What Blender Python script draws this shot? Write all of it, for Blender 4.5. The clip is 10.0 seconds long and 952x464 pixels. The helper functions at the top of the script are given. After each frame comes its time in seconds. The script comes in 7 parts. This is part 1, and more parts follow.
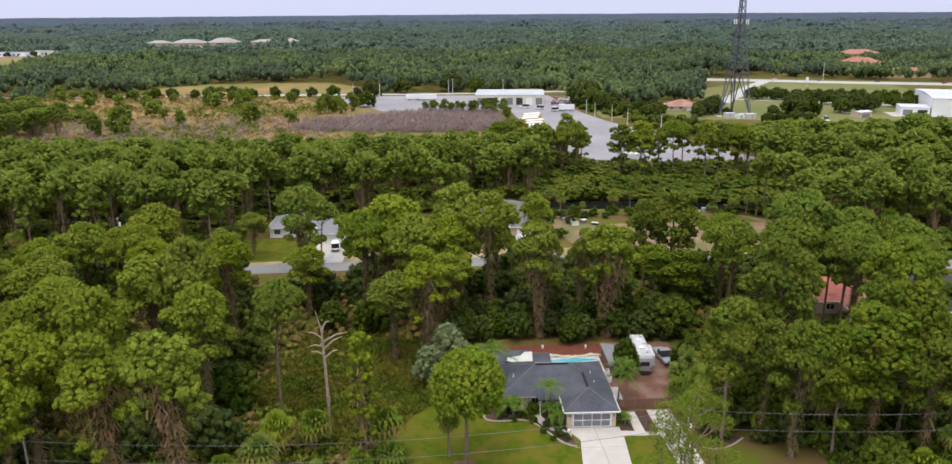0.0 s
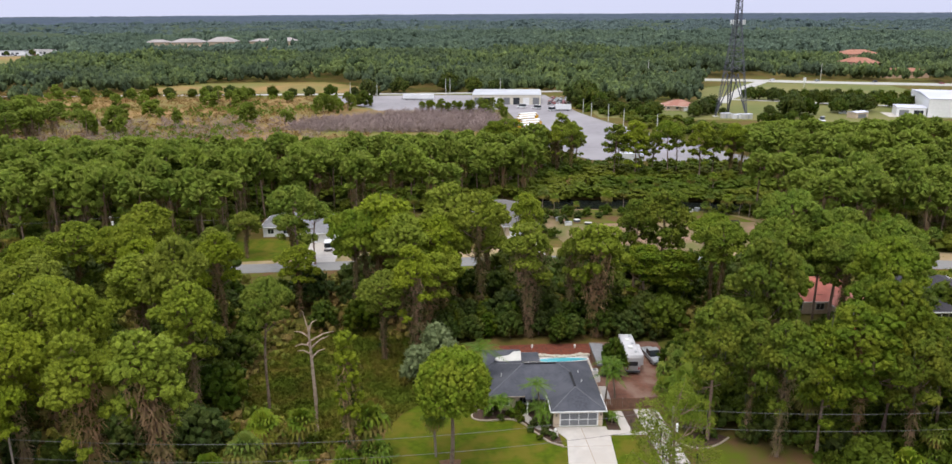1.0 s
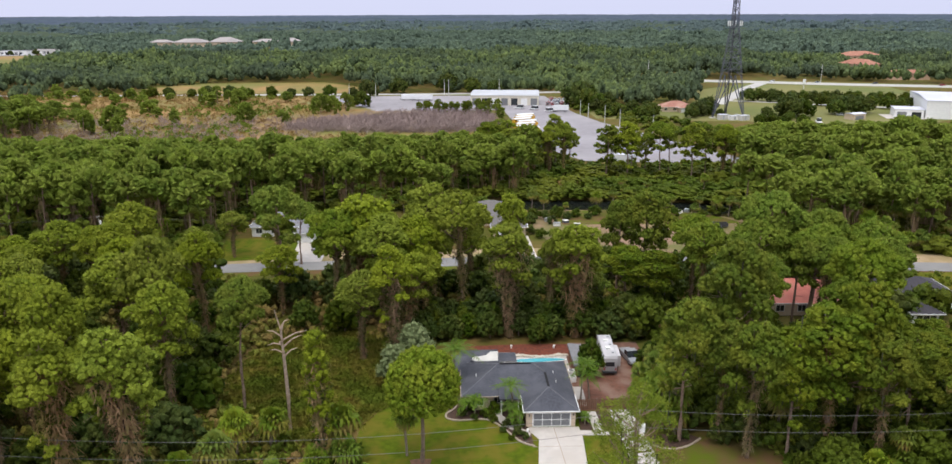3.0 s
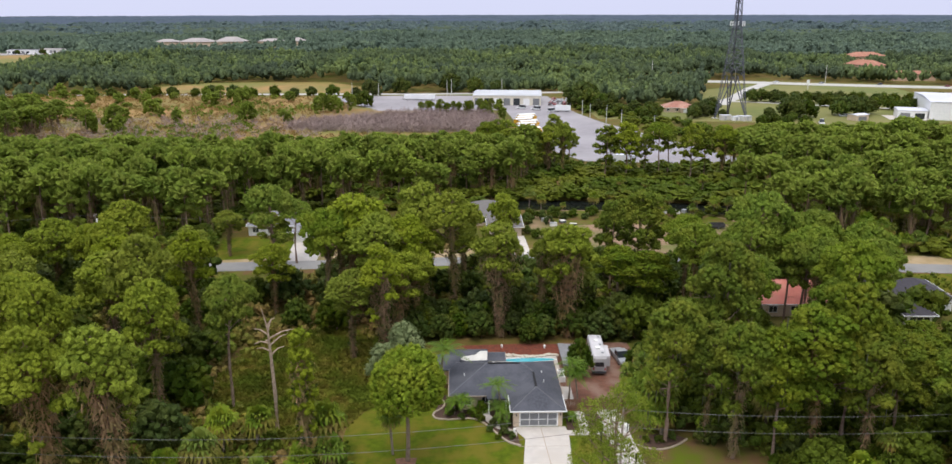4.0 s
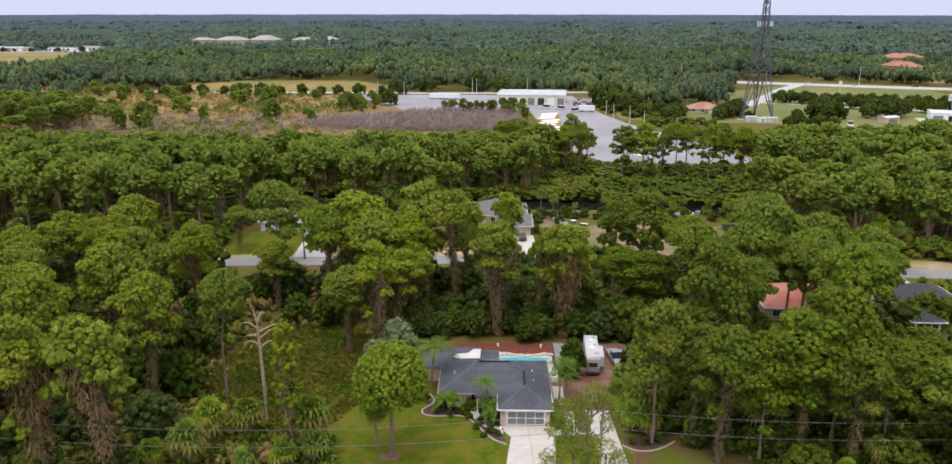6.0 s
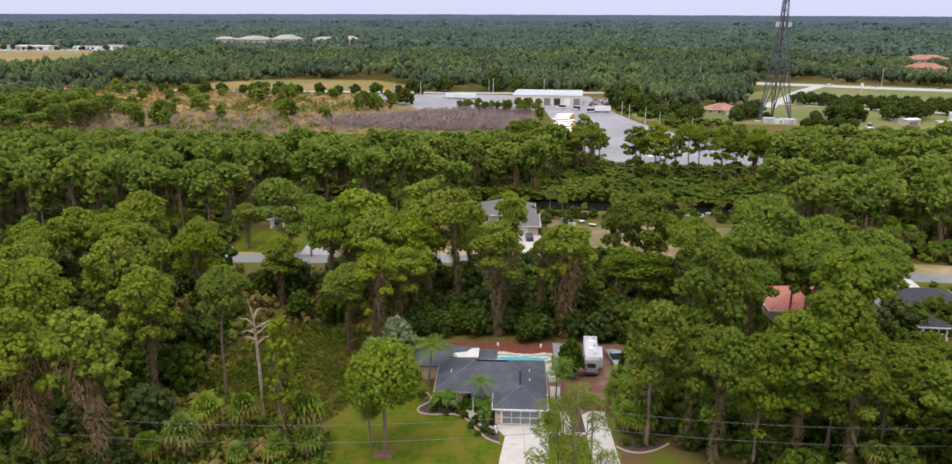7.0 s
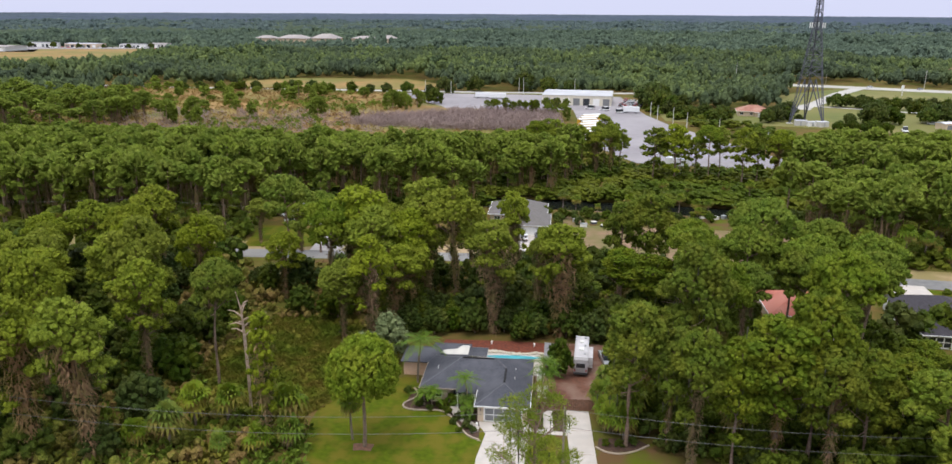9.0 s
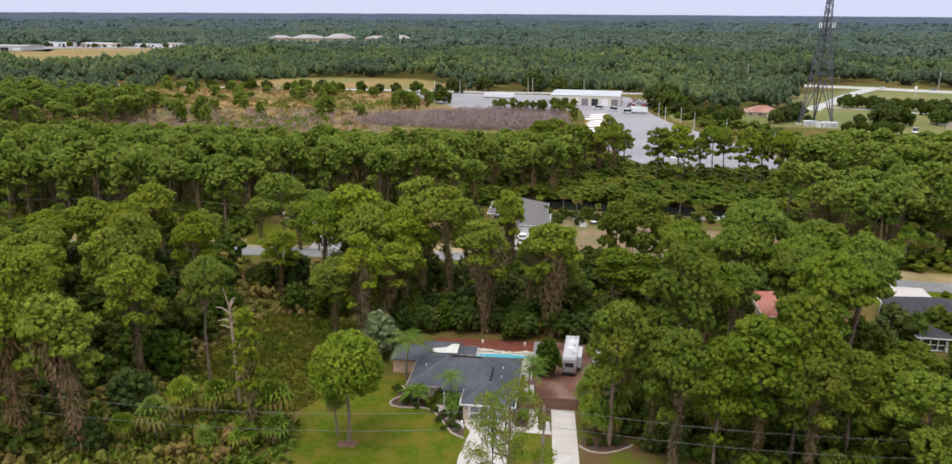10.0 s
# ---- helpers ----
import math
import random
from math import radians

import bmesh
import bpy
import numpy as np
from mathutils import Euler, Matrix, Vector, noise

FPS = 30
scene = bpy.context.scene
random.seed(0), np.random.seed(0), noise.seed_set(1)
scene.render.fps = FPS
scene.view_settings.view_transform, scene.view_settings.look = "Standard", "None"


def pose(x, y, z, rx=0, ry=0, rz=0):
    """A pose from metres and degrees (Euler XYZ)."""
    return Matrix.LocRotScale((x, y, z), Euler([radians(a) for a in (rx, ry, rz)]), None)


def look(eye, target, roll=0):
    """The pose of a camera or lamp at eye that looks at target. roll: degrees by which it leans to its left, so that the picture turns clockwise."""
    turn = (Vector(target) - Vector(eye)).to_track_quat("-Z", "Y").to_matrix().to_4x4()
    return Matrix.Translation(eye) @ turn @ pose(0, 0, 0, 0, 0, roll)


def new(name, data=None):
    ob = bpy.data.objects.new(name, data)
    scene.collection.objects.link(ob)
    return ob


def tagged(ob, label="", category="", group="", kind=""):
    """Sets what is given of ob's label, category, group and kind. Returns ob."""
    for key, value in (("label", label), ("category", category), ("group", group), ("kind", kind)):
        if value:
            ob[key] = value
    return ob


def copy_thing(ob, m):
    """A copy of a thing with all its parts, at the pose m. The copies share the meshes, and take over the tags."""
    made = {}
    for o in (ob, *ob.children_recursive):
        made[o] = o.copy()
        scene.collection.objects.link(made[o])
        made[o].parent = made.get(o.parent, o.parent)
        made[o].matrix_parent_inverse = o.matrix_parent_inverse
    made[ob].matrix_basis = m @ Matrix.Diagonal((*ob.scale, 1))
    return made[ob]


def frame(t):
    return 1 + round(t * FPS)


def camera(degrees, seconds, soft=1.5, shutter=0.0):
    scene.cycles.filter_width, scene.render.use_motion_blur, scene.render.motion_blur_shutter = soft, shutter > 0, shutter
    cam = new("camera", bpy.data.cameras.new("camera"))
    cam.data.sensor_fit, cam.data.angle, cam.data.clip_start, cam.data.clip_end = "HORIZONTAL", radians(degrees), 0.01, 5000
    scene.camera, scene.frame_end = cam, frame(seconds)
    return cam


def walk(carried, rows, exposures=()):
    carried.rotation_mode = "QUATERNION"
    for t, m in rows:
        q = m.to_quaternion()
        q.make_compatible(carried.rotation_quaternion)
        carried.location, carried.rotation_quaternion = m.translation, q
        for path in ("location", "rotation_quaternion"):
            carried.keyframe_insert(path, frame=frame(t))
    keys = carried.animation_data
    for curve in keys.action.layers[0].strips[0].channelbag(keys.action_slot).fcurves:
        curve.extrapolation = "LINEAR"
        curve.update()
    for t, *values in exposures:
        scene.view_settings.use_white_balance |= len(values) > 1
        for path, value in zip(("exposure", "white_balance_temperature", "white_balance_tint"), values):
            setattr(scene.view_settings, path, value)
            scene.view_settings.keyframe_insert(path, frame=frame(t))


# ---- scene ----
cam = camera(63.2, 10.0)
PATH = [
    (0, (0.077, 0.004, 56.549), (0.229, 1.92, 55.997), -0.4),
    (0.5, (0.852, -0.16, 56.569), (1.006, 1.756, 56.017), -0.3),
    (1, (1.757, -0.413, 56.629), (1.91, 1.503, 56.076), -0.3),
    (1.5, (2.755, -0.622, 56.673), (2.909, 1.294, 56.12), -0.2),
    (2, (3.782, -0.741, 56.673), (3.933, 1.175, 56.12), -0.2),
    (2.5, (4.868, -0.904, 56.666), (5.015, 1.013, 56.114), -0.2),
    (4, (8.625, -1.387, 56.592), (8.751, 0.531, 56.041), -0.1),
    (4.5, (9.96, -1.498, 56.542), (10.076, 0.42, 55.99), -0.0),
    (5, (11.443, -1.659, 56.471), (11.543, 0.261, 55.92), 0.0),
    (5.5, (12.983, -1.813, 56.455), (13.055, 0.108, 55.903), 0.0),
    (7.5, (19.602, -2.2, 56.275), (19.569, -0.278, 55.723), 0.2),
    (8, (21.44, -2.331, 56.248), (21.382, -0.409, 55.696), 0.2),
    (9, (25.43, -2.686, 56.327), (25.321, -0.767, 55.774), 0.3),
    (10, (29.372, -2.869, 56.316), (29.227, -0.953, 55.763), 0.3),
]
walk(cam, [(t, look(eye, target, roll)) for t, eye, target, roll in PATH])

# ---- world and light ----
world = bpy.data.worlds.new("overcast_sky")
scene.world = world
world.use_nodes = True
wn, wl = world.node_tree.nodes, world.node_tree.links
wn.clear()
sky = wn.new("ShaderNodeTexSky")
sky.sky_type, sky.sun_disc = "NISHITA", False
sky.sun_elevation, sky.sun_rotation = radians(70), radians(204)
sky.air_density, sky.dust_density, sky.ozone_density = 1.0, 4.0, 2.0
cloud = wn.new("ShaderNodeRGB")
cloud.outputs[0].default_value = (7.8, 8.15, 10.7, 1)
veil = wn.new("ShaderNodeMix")
veil.data_type = "RGBA"
veil.inputs[0].default_value = 0.8
wl.new(sky.outputs[0], veil.inputs[6])
# greyer overhead, bluer towards the horizon
overhead = wn.new("ShaderNodeMix")
overhead.data_type = "RGBA"
overhead.inputs[7].default_value = (8.1, 8.25, 8.9, 1)
wl.new(cloud.outputs[0], overhead.inputs[6])
wl.new(overhead.outputs[2], veil.inputs[7])
back = wn.new("ShaderNodeBackground")
back.inputs[1].default_value = 0.1
# an overcast sky is brightest overhead
coord = wn.new("ShaderNodeTexCoord")
axes = wn.new("ShaderNodeSeparateXYZ")
wl.new(coord.outputs["Generated"], axes.inputs[0])
rise = wn.new("ShaderNodeMapRange")
rise.inputs[1].default_value, rise.inputs[2].default_value = 0.05, 1.0
rise.inputs[3].default_value, rise.inputs[4].default_value = 0.102, 0.235
wl.new(axes.outputs[2], rise.inputs[0])
wl.new(rise.outputs[0], back.inputs[1])
fade = wn.new("ShaderNodeMapRange")
fade.inputs[1].default_value, fade.inputs[2].default_value = 0.05, 0.5
wl.new(axes.outputs[2], fade.inputs[0])
wl.new(fade.outputs[0], overhead.inputs[0])
wl.new(veil.outputs[2], back.inputs[0])
out = wn.new("ShaderNodeOutputWorld")
wl.new(back.outputs[0], out.inputs[0])

sun = new("sun", bpy.data.lights.new("sun", "SUN"))
sun.data.energy, sun.data.angle, sun.data.color = 1.3, radians(20), (1.0, 0.95, 0.84)
sun.matrix_world = look((0, 0, 100), (15, 33, 0))
scene.view_settings.exposure = 0.1


# ---- materials ----
def material(name, base, second=None, scale=1.0, rough=0.8, bump=0.0, third=None, scale3=0.05, metal=0.0, spread=0.0,
             thin=0.0, spec=0.3, low=0.35, high=0.65, bumpscale=None, grain=0.0, needle=0.0):
    """A surface of two colours mixed by grain noise and a third by broad stains; spread varies the hue from object to object."""
    m = bpy.data.materials.new(name)
    m.use_nodes = True
    n, l = m.node_tree.nodes, m.node_tree.links
    bsdf = n["Principled BSDF"]
    bsdf.inputs["Roughness"].default_value = rough
    bsdf.inputs["Metallic"].default_value = metal
    bsdf.inputs["Specular IOR Level"].default_value = spec
    coord = n.new("ShaderNodeTexCoord")

    def noise_ramp(s, a, b):
        t = n.new("ShaderNodeTexNoise")
        t.inputs["Scale"].default_value = s
        t.inputs["Detail"].default_value = 4
        l.new(coord.outputs["Object"], t.inputs["Vector"])
        r = n.new("ShaderNodeMapRange")
        r.inputs[1].default_value, r.inputs[2].default_value = a, b
        l.new(t.outputs[0], r.inputs[0])
        return t, r

    def mixed(fac, a, b):
        mx = n.new("ShaderNodeMix")
        mx.data_type = "RGBA"
        l.new(fac, mx.inputs[0])
        for sock, v in ((mx.inputs[6], a), (mx.inputs[7], b)):
            if isinstance(v, tuple):
                sock.default_value = (*v, 1)
            else:
                l.new(v, sock)
        return mx.outputs[2]

    tex, fac = noise_ramp(scale, low, high)
    colour = mixed(fac.outputs[0], base, second or tuple(c * 0.75 for c in base))
    if third:
        _, fac3 = noise_ramp(scale3, 0.42, 0.62)
        colour = mixed(fac3.outputs[0], colour, third)
    if spread:
        info = n.new("ShaderNodeObjectInfo")
        hsv = n.new("ShaderNodeHueSaturation")
        for k, (a, b) in enumerate(((0.5 - 0.012 * spread, 0.5 + 0.014 * spread), (1 - 0.15 * spread, 1 + 0.05 * spread), (1 - 0.25 * spread, 1 + 0.25 * spread))):
            r = n.new("ShaderNodeMapRange")
            r.inputs[3].default_value, r.inputs[4].default_value = a, b
            if k == 1:
                f = n.new("ShaderNodeMath")
                f.operation = "FRACT"
                g = n.new("ShaderNodeMath")
                g.operation, g.inputs[1].default_value = "MULTIPLY", 7.31
                l.new(info.outputs["Random"], g.inputs[0])
                l.new(g.outputs[0], f.inputs[0])
                l.new(f.outputs[0], r.inputs[0])
            elif k == 2:
                f = n.new("ShaderNodeMath")
                f.operation = "FRACT"
                g = n.new("ShaderNodeMath")
                g.operation, g.inputs[1].default_value = "MULTIPLY", 3.77
                l.new(info.outputs["Random"], g.inputs[0])
                l.new(g.outputs[0], f.inputs[0])
                l.new(f.outputs[0], r.inputs[0])
            else:
                l.new(info.outputs["Random"], r.inputs[0])
            l.new(r.outputs[0], hsv.inputs[k])
        l.new(colour, hsv.inputs[4])
        colour = hsv.outputs[0]
    if grain:
        geo = n.new("ShaderNodeNewGeometry")
        r = n.new("ShaderNodeMapRange")
        r.inputs[3].default_value, r.inputs[4].default_value = 1 - grain, 1 + grain
        l.new(geo.outputs["Random Per Island"], r.inputs[0])
        tone = n.new("ShaderNodeHueSaturation")
        l.new(r.outputs[0], tone.inputs[2])
        l.new(colour, tone.inputs[4])
        colour = tone.outputs[0]
    if needle:
        nt, nr = noise_ramp(needle, 0.36, 0.64)
        nr.inputs[3].default_value, nr.inputs[4].default_value = 0.66, 1.3
        fine = n.new("ShaderNodeHueSaturation")
        l.new(nr.outputs[0], fine.inputs[2])
        l.new(colour, fine.inputs[4])
        colour = fine.outputs[0]
        nb = n.new("ShaderNodeBump")
        nb.inputs["Strength"].default_value, nb.inputs["Distance"].default_value = 1.0, 0.5 / needle
        l.new(nt.outputs[0], nb.inputs["Height"])
        l.new(nb.outputs[0], bsdf.inputs["Normal"])
    l.new(colour, bsdf.inputs["Base Color"])
    if bump:
        b = n.new("ShaderNodeBump")
        b.inputs["Strength"].default_value = min(1.0, bump)
        b.inputs["Distance"].default_value = 0.05
        if bumpscale:
            t2, _ = noise_ramp(bumpscale, 0, 1)
            l.new(t2.outputs[0], b.inputs["Height"])
        else:
            l.new(tex.outputs[0], b.inputs["Height"])
        l.new(b.outputs[0], bsdf.inputs["Normal"])
    if thin:
        tr = n.new("ShaderNodeBsdfTranslucent")
        l.new(colour, tr.inputs[0])
        mix = n.new("ShaderNodeMixShader")
        mix.inputs[0].default_value = thin
        l.new(bsdf.outputs[0], mix.inputs[1])
        l.new(tr.outputs[0], mix.inputs[2])
        l.new(mix.outputs[0], n["Material Output"].inputs[0])
    return m


NEEDLES = material("pine_needles", (0.1900, 0.2346, 0.0168), (0.1225, 0.1601, 0.0131), 0.9, 0.75, third=(0.1995, 0.2364, 0.0209), scale3=0.35, spread=0.4, thin=0.26, spec=0.08, grain=0.11, needle=7)
FRESHNEEDLES = material("fresh_pine_needles", (0.16, 0.226, 0.0171), (0.108, 0.16, 0.0133), 0.9, 0.75, third=(0.19, 0.23, 0.0209), scale3=0.5, thin=0.2, spec=0.08, grain=0.11, needle=7)
WISPNEEDLES = material("pale_loose_needles", (0.165, 0.221, 0.0223), (0.115, 0.162, 0.0164), 0.9, 0.75, third=(0.189, 0.225, 0.0267), scale3=0.5, thin=0.25, spec=0.08, grain=0.2)
FULLNEEDLES = material("full_green_needles", (0.1417, 0.2018, 0.0191), (0.0911, 0.1387, 0.0143), 0.9, 0.75, third=(0.1679, 0.2066, 0.0228), scale3=0.35, spread=0.4, thin=0.26, spec=0.08, grain=0.11, needle=7)
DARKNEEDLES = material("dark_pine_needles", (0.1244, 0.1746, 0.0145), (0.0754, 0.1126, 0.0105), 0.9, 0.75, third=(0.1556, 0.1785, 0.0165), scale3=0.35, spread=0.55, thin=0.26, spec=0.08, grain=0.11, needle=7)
LEAVES = material("broad_leaves", (0.055, 0.086, 0.0085), (0.032, 0.052, 0.005), 1.1, 0.6, third=(0.076, 0.092, 0.0095), scale3=0.3, spread=1.0, thin=0.2, spec=0.08, grain=0.11, needle=6)
MIDNEEDLES = material("woodland_needles", (0.1809, 0.2387, 0.0292), (0.0993, 0.1463, 0.0207), 0.085, 0.75, third=(0.1517, 0.1870, 0.0292), scale3=0.3, thin=0.24, spec=0.08, grain=0.11, needle=3.2)
DARKLEAVES = material("dark_bank_leaves", (0.0716, 0.105, 0.00954), (0.0454, 0.0697, 0.00641), 0.12, 0.65, third=(0.107, 0.122, 0.0128), scale3=0.05, thin=0.15, spec=0.08, grain=0.11, needle=2.5)
GREYLEAF = material("grey_willow_leaves", (0.189, 0.223, 0.101), (0.121, 0.155, 0.0675), 1.2, 0.7, thin=0.12, spec=0.08)
FROND = material("palm_fronds", (0.12, 0.184, 0.0137), (0.0762, 0.121, 0.00936), 1.5, 0.55, third=(0.153, 0.184, 0.0162), scale3=0.6, spread=0.6, thin=0.11, spec=0.1)
OLDFROND = material("yellowing_palm_fronds", (0.184, 0.182, 0.0235), (0.118, 0.121, 0.0168), 1.5, 0.6, third=(0.191, 0.144, 0.0336), scale3=0.8, spread=0.5, thin=0.09, spec=0.1)
QUEEN = material("feather_fronds", (0.102, 0.173, 0.00936), (0.0614, 0.116, 0.00648), 1.5, 0.5, spread=0.5, thin=0.11, spec=0.15)
DEADFROND = material("dry_fronds", (0.22, 0.16, 0.08), (0.13, 0.09, 0.045), 2, 0.85)
VINE = material("brown_vines", (0.255, 0.155, 0.078), (0.155, 0.096, 0.047), 1.0, 0.9, third=(0.159, 0.131, 0.0378), scale3=0.5, spread=0.8)
MOSS = material("hanging_moss", (0.085, 0.085, 0.052), (0.055, 0.056, 0.035), 2, 0.9, spread=0.5)
BARK = material("pine_bark", (0.25, 0.175, 0.125), (0.15, 0.1, 0.075), 3, 0.9, bump=0.6, spread=0.6)
DEADWOOD = material("bare_dead_wood", (0.4, 0.31, 0.24), (0.26, 0.19, 0.14), 2.5, 0.8, bump=0.4)
PALMBARK = material("palm_trunk_bark", (0.24, 0.19, 0.14), (0.15, 0.12, 0.09), 4, 0.9, bump=0.5)
FLOOR = material("woodland_floor", (0.10, 0.085, 0.022), (0.15, 0.095, 0.035), 0.5, 0.95, bump=0.5, third=(0.08, 0.085, 0.016), scale3=0.06, spec=0.08)
LAWN = material("mown_lawn", (0.084, 0.115, 0.006), (0.05, 0.073, 0.004), 1.1, 0.9, bump=0.8, third=(0.115, 0.105, 0.013), scale3=0.3, spec=0.08, low=0.3, high=0.7)
LAWNDRY = material("patchy_lawn", (0.085, 0.11, 0.010), (0.105, 0.088, 0.026), 0.35, 0.95, bump=0.3, third=(0.12, 0.072, 0.034), scale3=0.2, low=0.45, high=0.7, spec=0.08)
LAWNFAR = material("far_lawn", (0.135, 0.145, 0.036), (0.095, 0.115, 0.026), 0.08, 0.95, third=(0.17, 0.155, 0.05), scale3=0.02)
CLEARING = material("brushy_clearing_floor", (0.10, 0.115, 0.012), (0.14, 0.115, 0.022), 0.5, 0.95, bump=0.5, third=(0.075, 0.10, 0.01), scale3=0.15, spec=0.08)
MARSH = material("dry_marsh_grass", (0.282, 0.167, 0.0592), (0.198, 0.14, 0.0428), 0.06, 0.95, bump=0.4, third=(0.144, 0.14, 0.0306), scale3=0.018)
SEDGE = material("marsh_tufts", (0.277, 0.165, 0.0561), (0.189, 0.148, 0.0357), 0.05, 0.9, third=(0.239, 0.148, 0.0612), scale3=0.02)
TWIGS = material("bare_grey_brush", (0.31, 0.235, 0.215), (0.23, 0.175, 0.16), 0.12, 0.9)
SHRUB = material("understorey_leaves", (0.112, 0.143, 0.02), (0.168, 0.148, 0.029), 0.25, 0.7, third=(0.185, 0.125, 0.045), scale3=0.12, thin=0.1, spec=0.08, grain=0.15, needle=5)
PALMETTO = material("palmetto_fans", (0.131, 0.185, 0.0216), (0.0788, 0.12, 0.015), 0.5, 0.55, third=(0.179, 0.16, 0.027), scale3=0.1, thin=0.07, spec=0.08, grain=0.34)
# far crowns: haze is put into the leaf colours, bluer band by band
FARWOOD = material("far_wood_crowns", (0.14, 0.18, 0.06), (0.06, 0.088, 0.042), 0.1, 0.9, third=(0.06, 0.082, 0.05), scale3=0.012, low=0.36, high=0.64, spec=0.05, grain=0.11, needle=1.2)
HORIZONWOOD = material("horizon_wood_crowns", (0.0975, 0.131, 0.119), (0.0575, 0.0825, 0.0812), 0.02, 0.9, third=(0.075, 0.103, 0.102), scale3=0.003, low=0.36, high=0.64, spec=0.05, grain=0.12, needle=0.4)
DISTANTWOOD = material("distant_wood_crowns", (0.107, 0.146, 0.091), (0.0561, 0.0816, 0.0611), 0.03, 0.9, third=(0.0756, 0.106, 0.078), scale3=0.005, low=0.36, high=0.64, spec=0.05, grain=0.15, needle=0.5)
# crown green taken darker, with the shade between far crowns in the colour
SHADEDWOOD = material("low_wood_canopy", (0.065, 0.09, 0.05), (0.04, 0.057, 0.036), 0.022, 0.95, third=(0.045, 0.062, 0.038), scale3=0.005, low=0.4, high=0.6, spec=0.05)
# haze blue in the colour, darkened too for shaded gaps between crowns
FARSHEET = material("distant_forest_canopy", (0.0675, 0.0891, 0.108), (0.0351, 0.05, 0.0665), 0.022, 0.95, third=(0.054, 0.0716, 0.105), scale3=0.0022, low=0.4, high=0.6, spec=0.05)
ASPHALT = material("asphalt", (0.19, 0.19, 0.19), (0.15, 0.15, 0.15), 0.8, 0.9, third=(0.22, 0.215, 0.21), scale3=0.08)
PAVED = material("pale_yard_paving", (0.25, 0.235, 0.25), (0.21, 0.198, 0.21), 0.3, 0.9, third=(0.28, 0.265, 0.28), scale3=0.03)
ROADDUST = material("pale_far_road", (0.42, 0.41, 0.39), (0.35, 0.34, 0.33), 0.1, 0.9)
VERGE = material("sandy_road_shoulder", (0.36, 0.27, 0.16), (0.27, 0.2, 0.1), 0.3, 0.95, third=(0.22, 0.18, 0.075), scale3=0.1)
DIRT = material("bare_sandy_soil", (0.25, 0.155, 0.105), (0.175, 0.125, 0.062), 0.25, 0.95, third=(0.12, 0.118, 0.035), scale3=0.09)
CONCRETE = material("driveway_concrete", (0.5, 0.465, 0.43), (0.43, 0.4, 0.37), 0.7, 0.85, bump=0.1, third=(0.44, 0.4, 0.36), scale3=0.25)
CURB = material("landscape_curb_concrete", (0.37, 0.308, 0.244), (0.311, 0.252, 0.198), 2, 0.85)
PAVER = material("red_brown_gravel_yard", (0.16, 0.07, 0.045), (0.115, 0.052, 0.035), 1.4, 0.9, bump=0.3, third=(0.2, 0.125, 0.095), scale3=0.3)
MULCH = material("red_bark_mulch", (0.19, 0.054, 0.031), (0.115, 0.038, 0.025), 1.8, 0.95, bump=0.5)
DARKMULCH = material("dark_bark_mulch", (0.085, 0.05, 0.035), (0.055, 0.035, 0.026), 2, 0.95, bump=0.5)
ROCKS = material("white_rock_border", (0.6, 0.56, 0.48), (0.42, 0.38, 0.3), 2.5, 0.8, bump=0.4)
SHINGLE = material("grey_roof_shingles", (0.07, 0.073, 0.088), (0.05, 0.053, 0.066), 3.0, 0.9, bump=0.2, third=(0.085, 0.088, 0.104), scale3=0.3)
SHINGLELIGHT = material("light_grey_roof_shingles", (0.22, 0.22, 0.23), (0.18, 0.18, 0.19), 2, 0.9, bump=0.2)
RIDGECAP = material("ridge_cap_shingles", (0.14, 0.145, 0.16), (0.11, 0.115, 0.13), 3.0, 0.9)
ROOFBROWN = material("brownish_grey_shingles", (0.15, 0.14, 0.135), (0.12, 0.112, 0.108), 2, 0.9, bump=0.2)
REDROOF = material("faded_red_roof", (0.42, 0.14, 0.10), (0.34, 0.105, 0.08), 0.8, 0.85, bump=0.2, third=(0.4, 0.16, 0.12), scale3=0.2)
FADEDRED = material("faded_red_brown_roof", (0.32, 0.15, 0.11), (0.26, 0.12, 0.09), 0.8, 0.85, third=(0.36, 0.2, 0.15), scale3=0.2)
DARKROOF = material("dark_brown_roof", (0.05, 0.046, 0.055), (0.038, 0.035, 0.042), 2, 0.9)
BEIGE = material("beige_stucco", (0.56, 0.45, 0.33), (0.5, 0.4, 0.29), 1.5, 0.9, bump=0.1)
PEACH = material("peach_stucco", (0.55, 0.38, 0.27), (0.49, 0.33, 0.23), 1.5, 0.9, bump=0.1)
WHITE = material("white_paint", (0.78, 0.78, 0.76), (0.7, 0.7, 0.69), 1.2, 0.6)
CREAM = material("cream_metal_siding", (0.62, 0.58, 0.48), (0.56, 0.52, 0.43), 0.4, 0.6)
WHITEROOF = material("white_sheet_metal", (0.56, 0.57, 0.64), (0.5, 0.51, 0.58), 0.25, 0.6, third=(0.47, 0.48, 0.54), scale3=0.06)
GREYROOF = material("weathered_sheet_metal", (0.46, 0.475, 0.5), (0.4, 0.415, 0.44), 0.25, 0.5, third=(0.38, 0.39, 0.41), scale3=0.06)
SCREEN = material("grey_insect_screen", (0.20, 0.205, 0.21), (0.16, 0.165, 0.17), 6, 0.7)
WINDOWGLASS = material("dark_window_glass", (0.03, 0.035, 0.04), (0.02, 0.025, 0.03), 0.5, 0.08, spec=0.6)
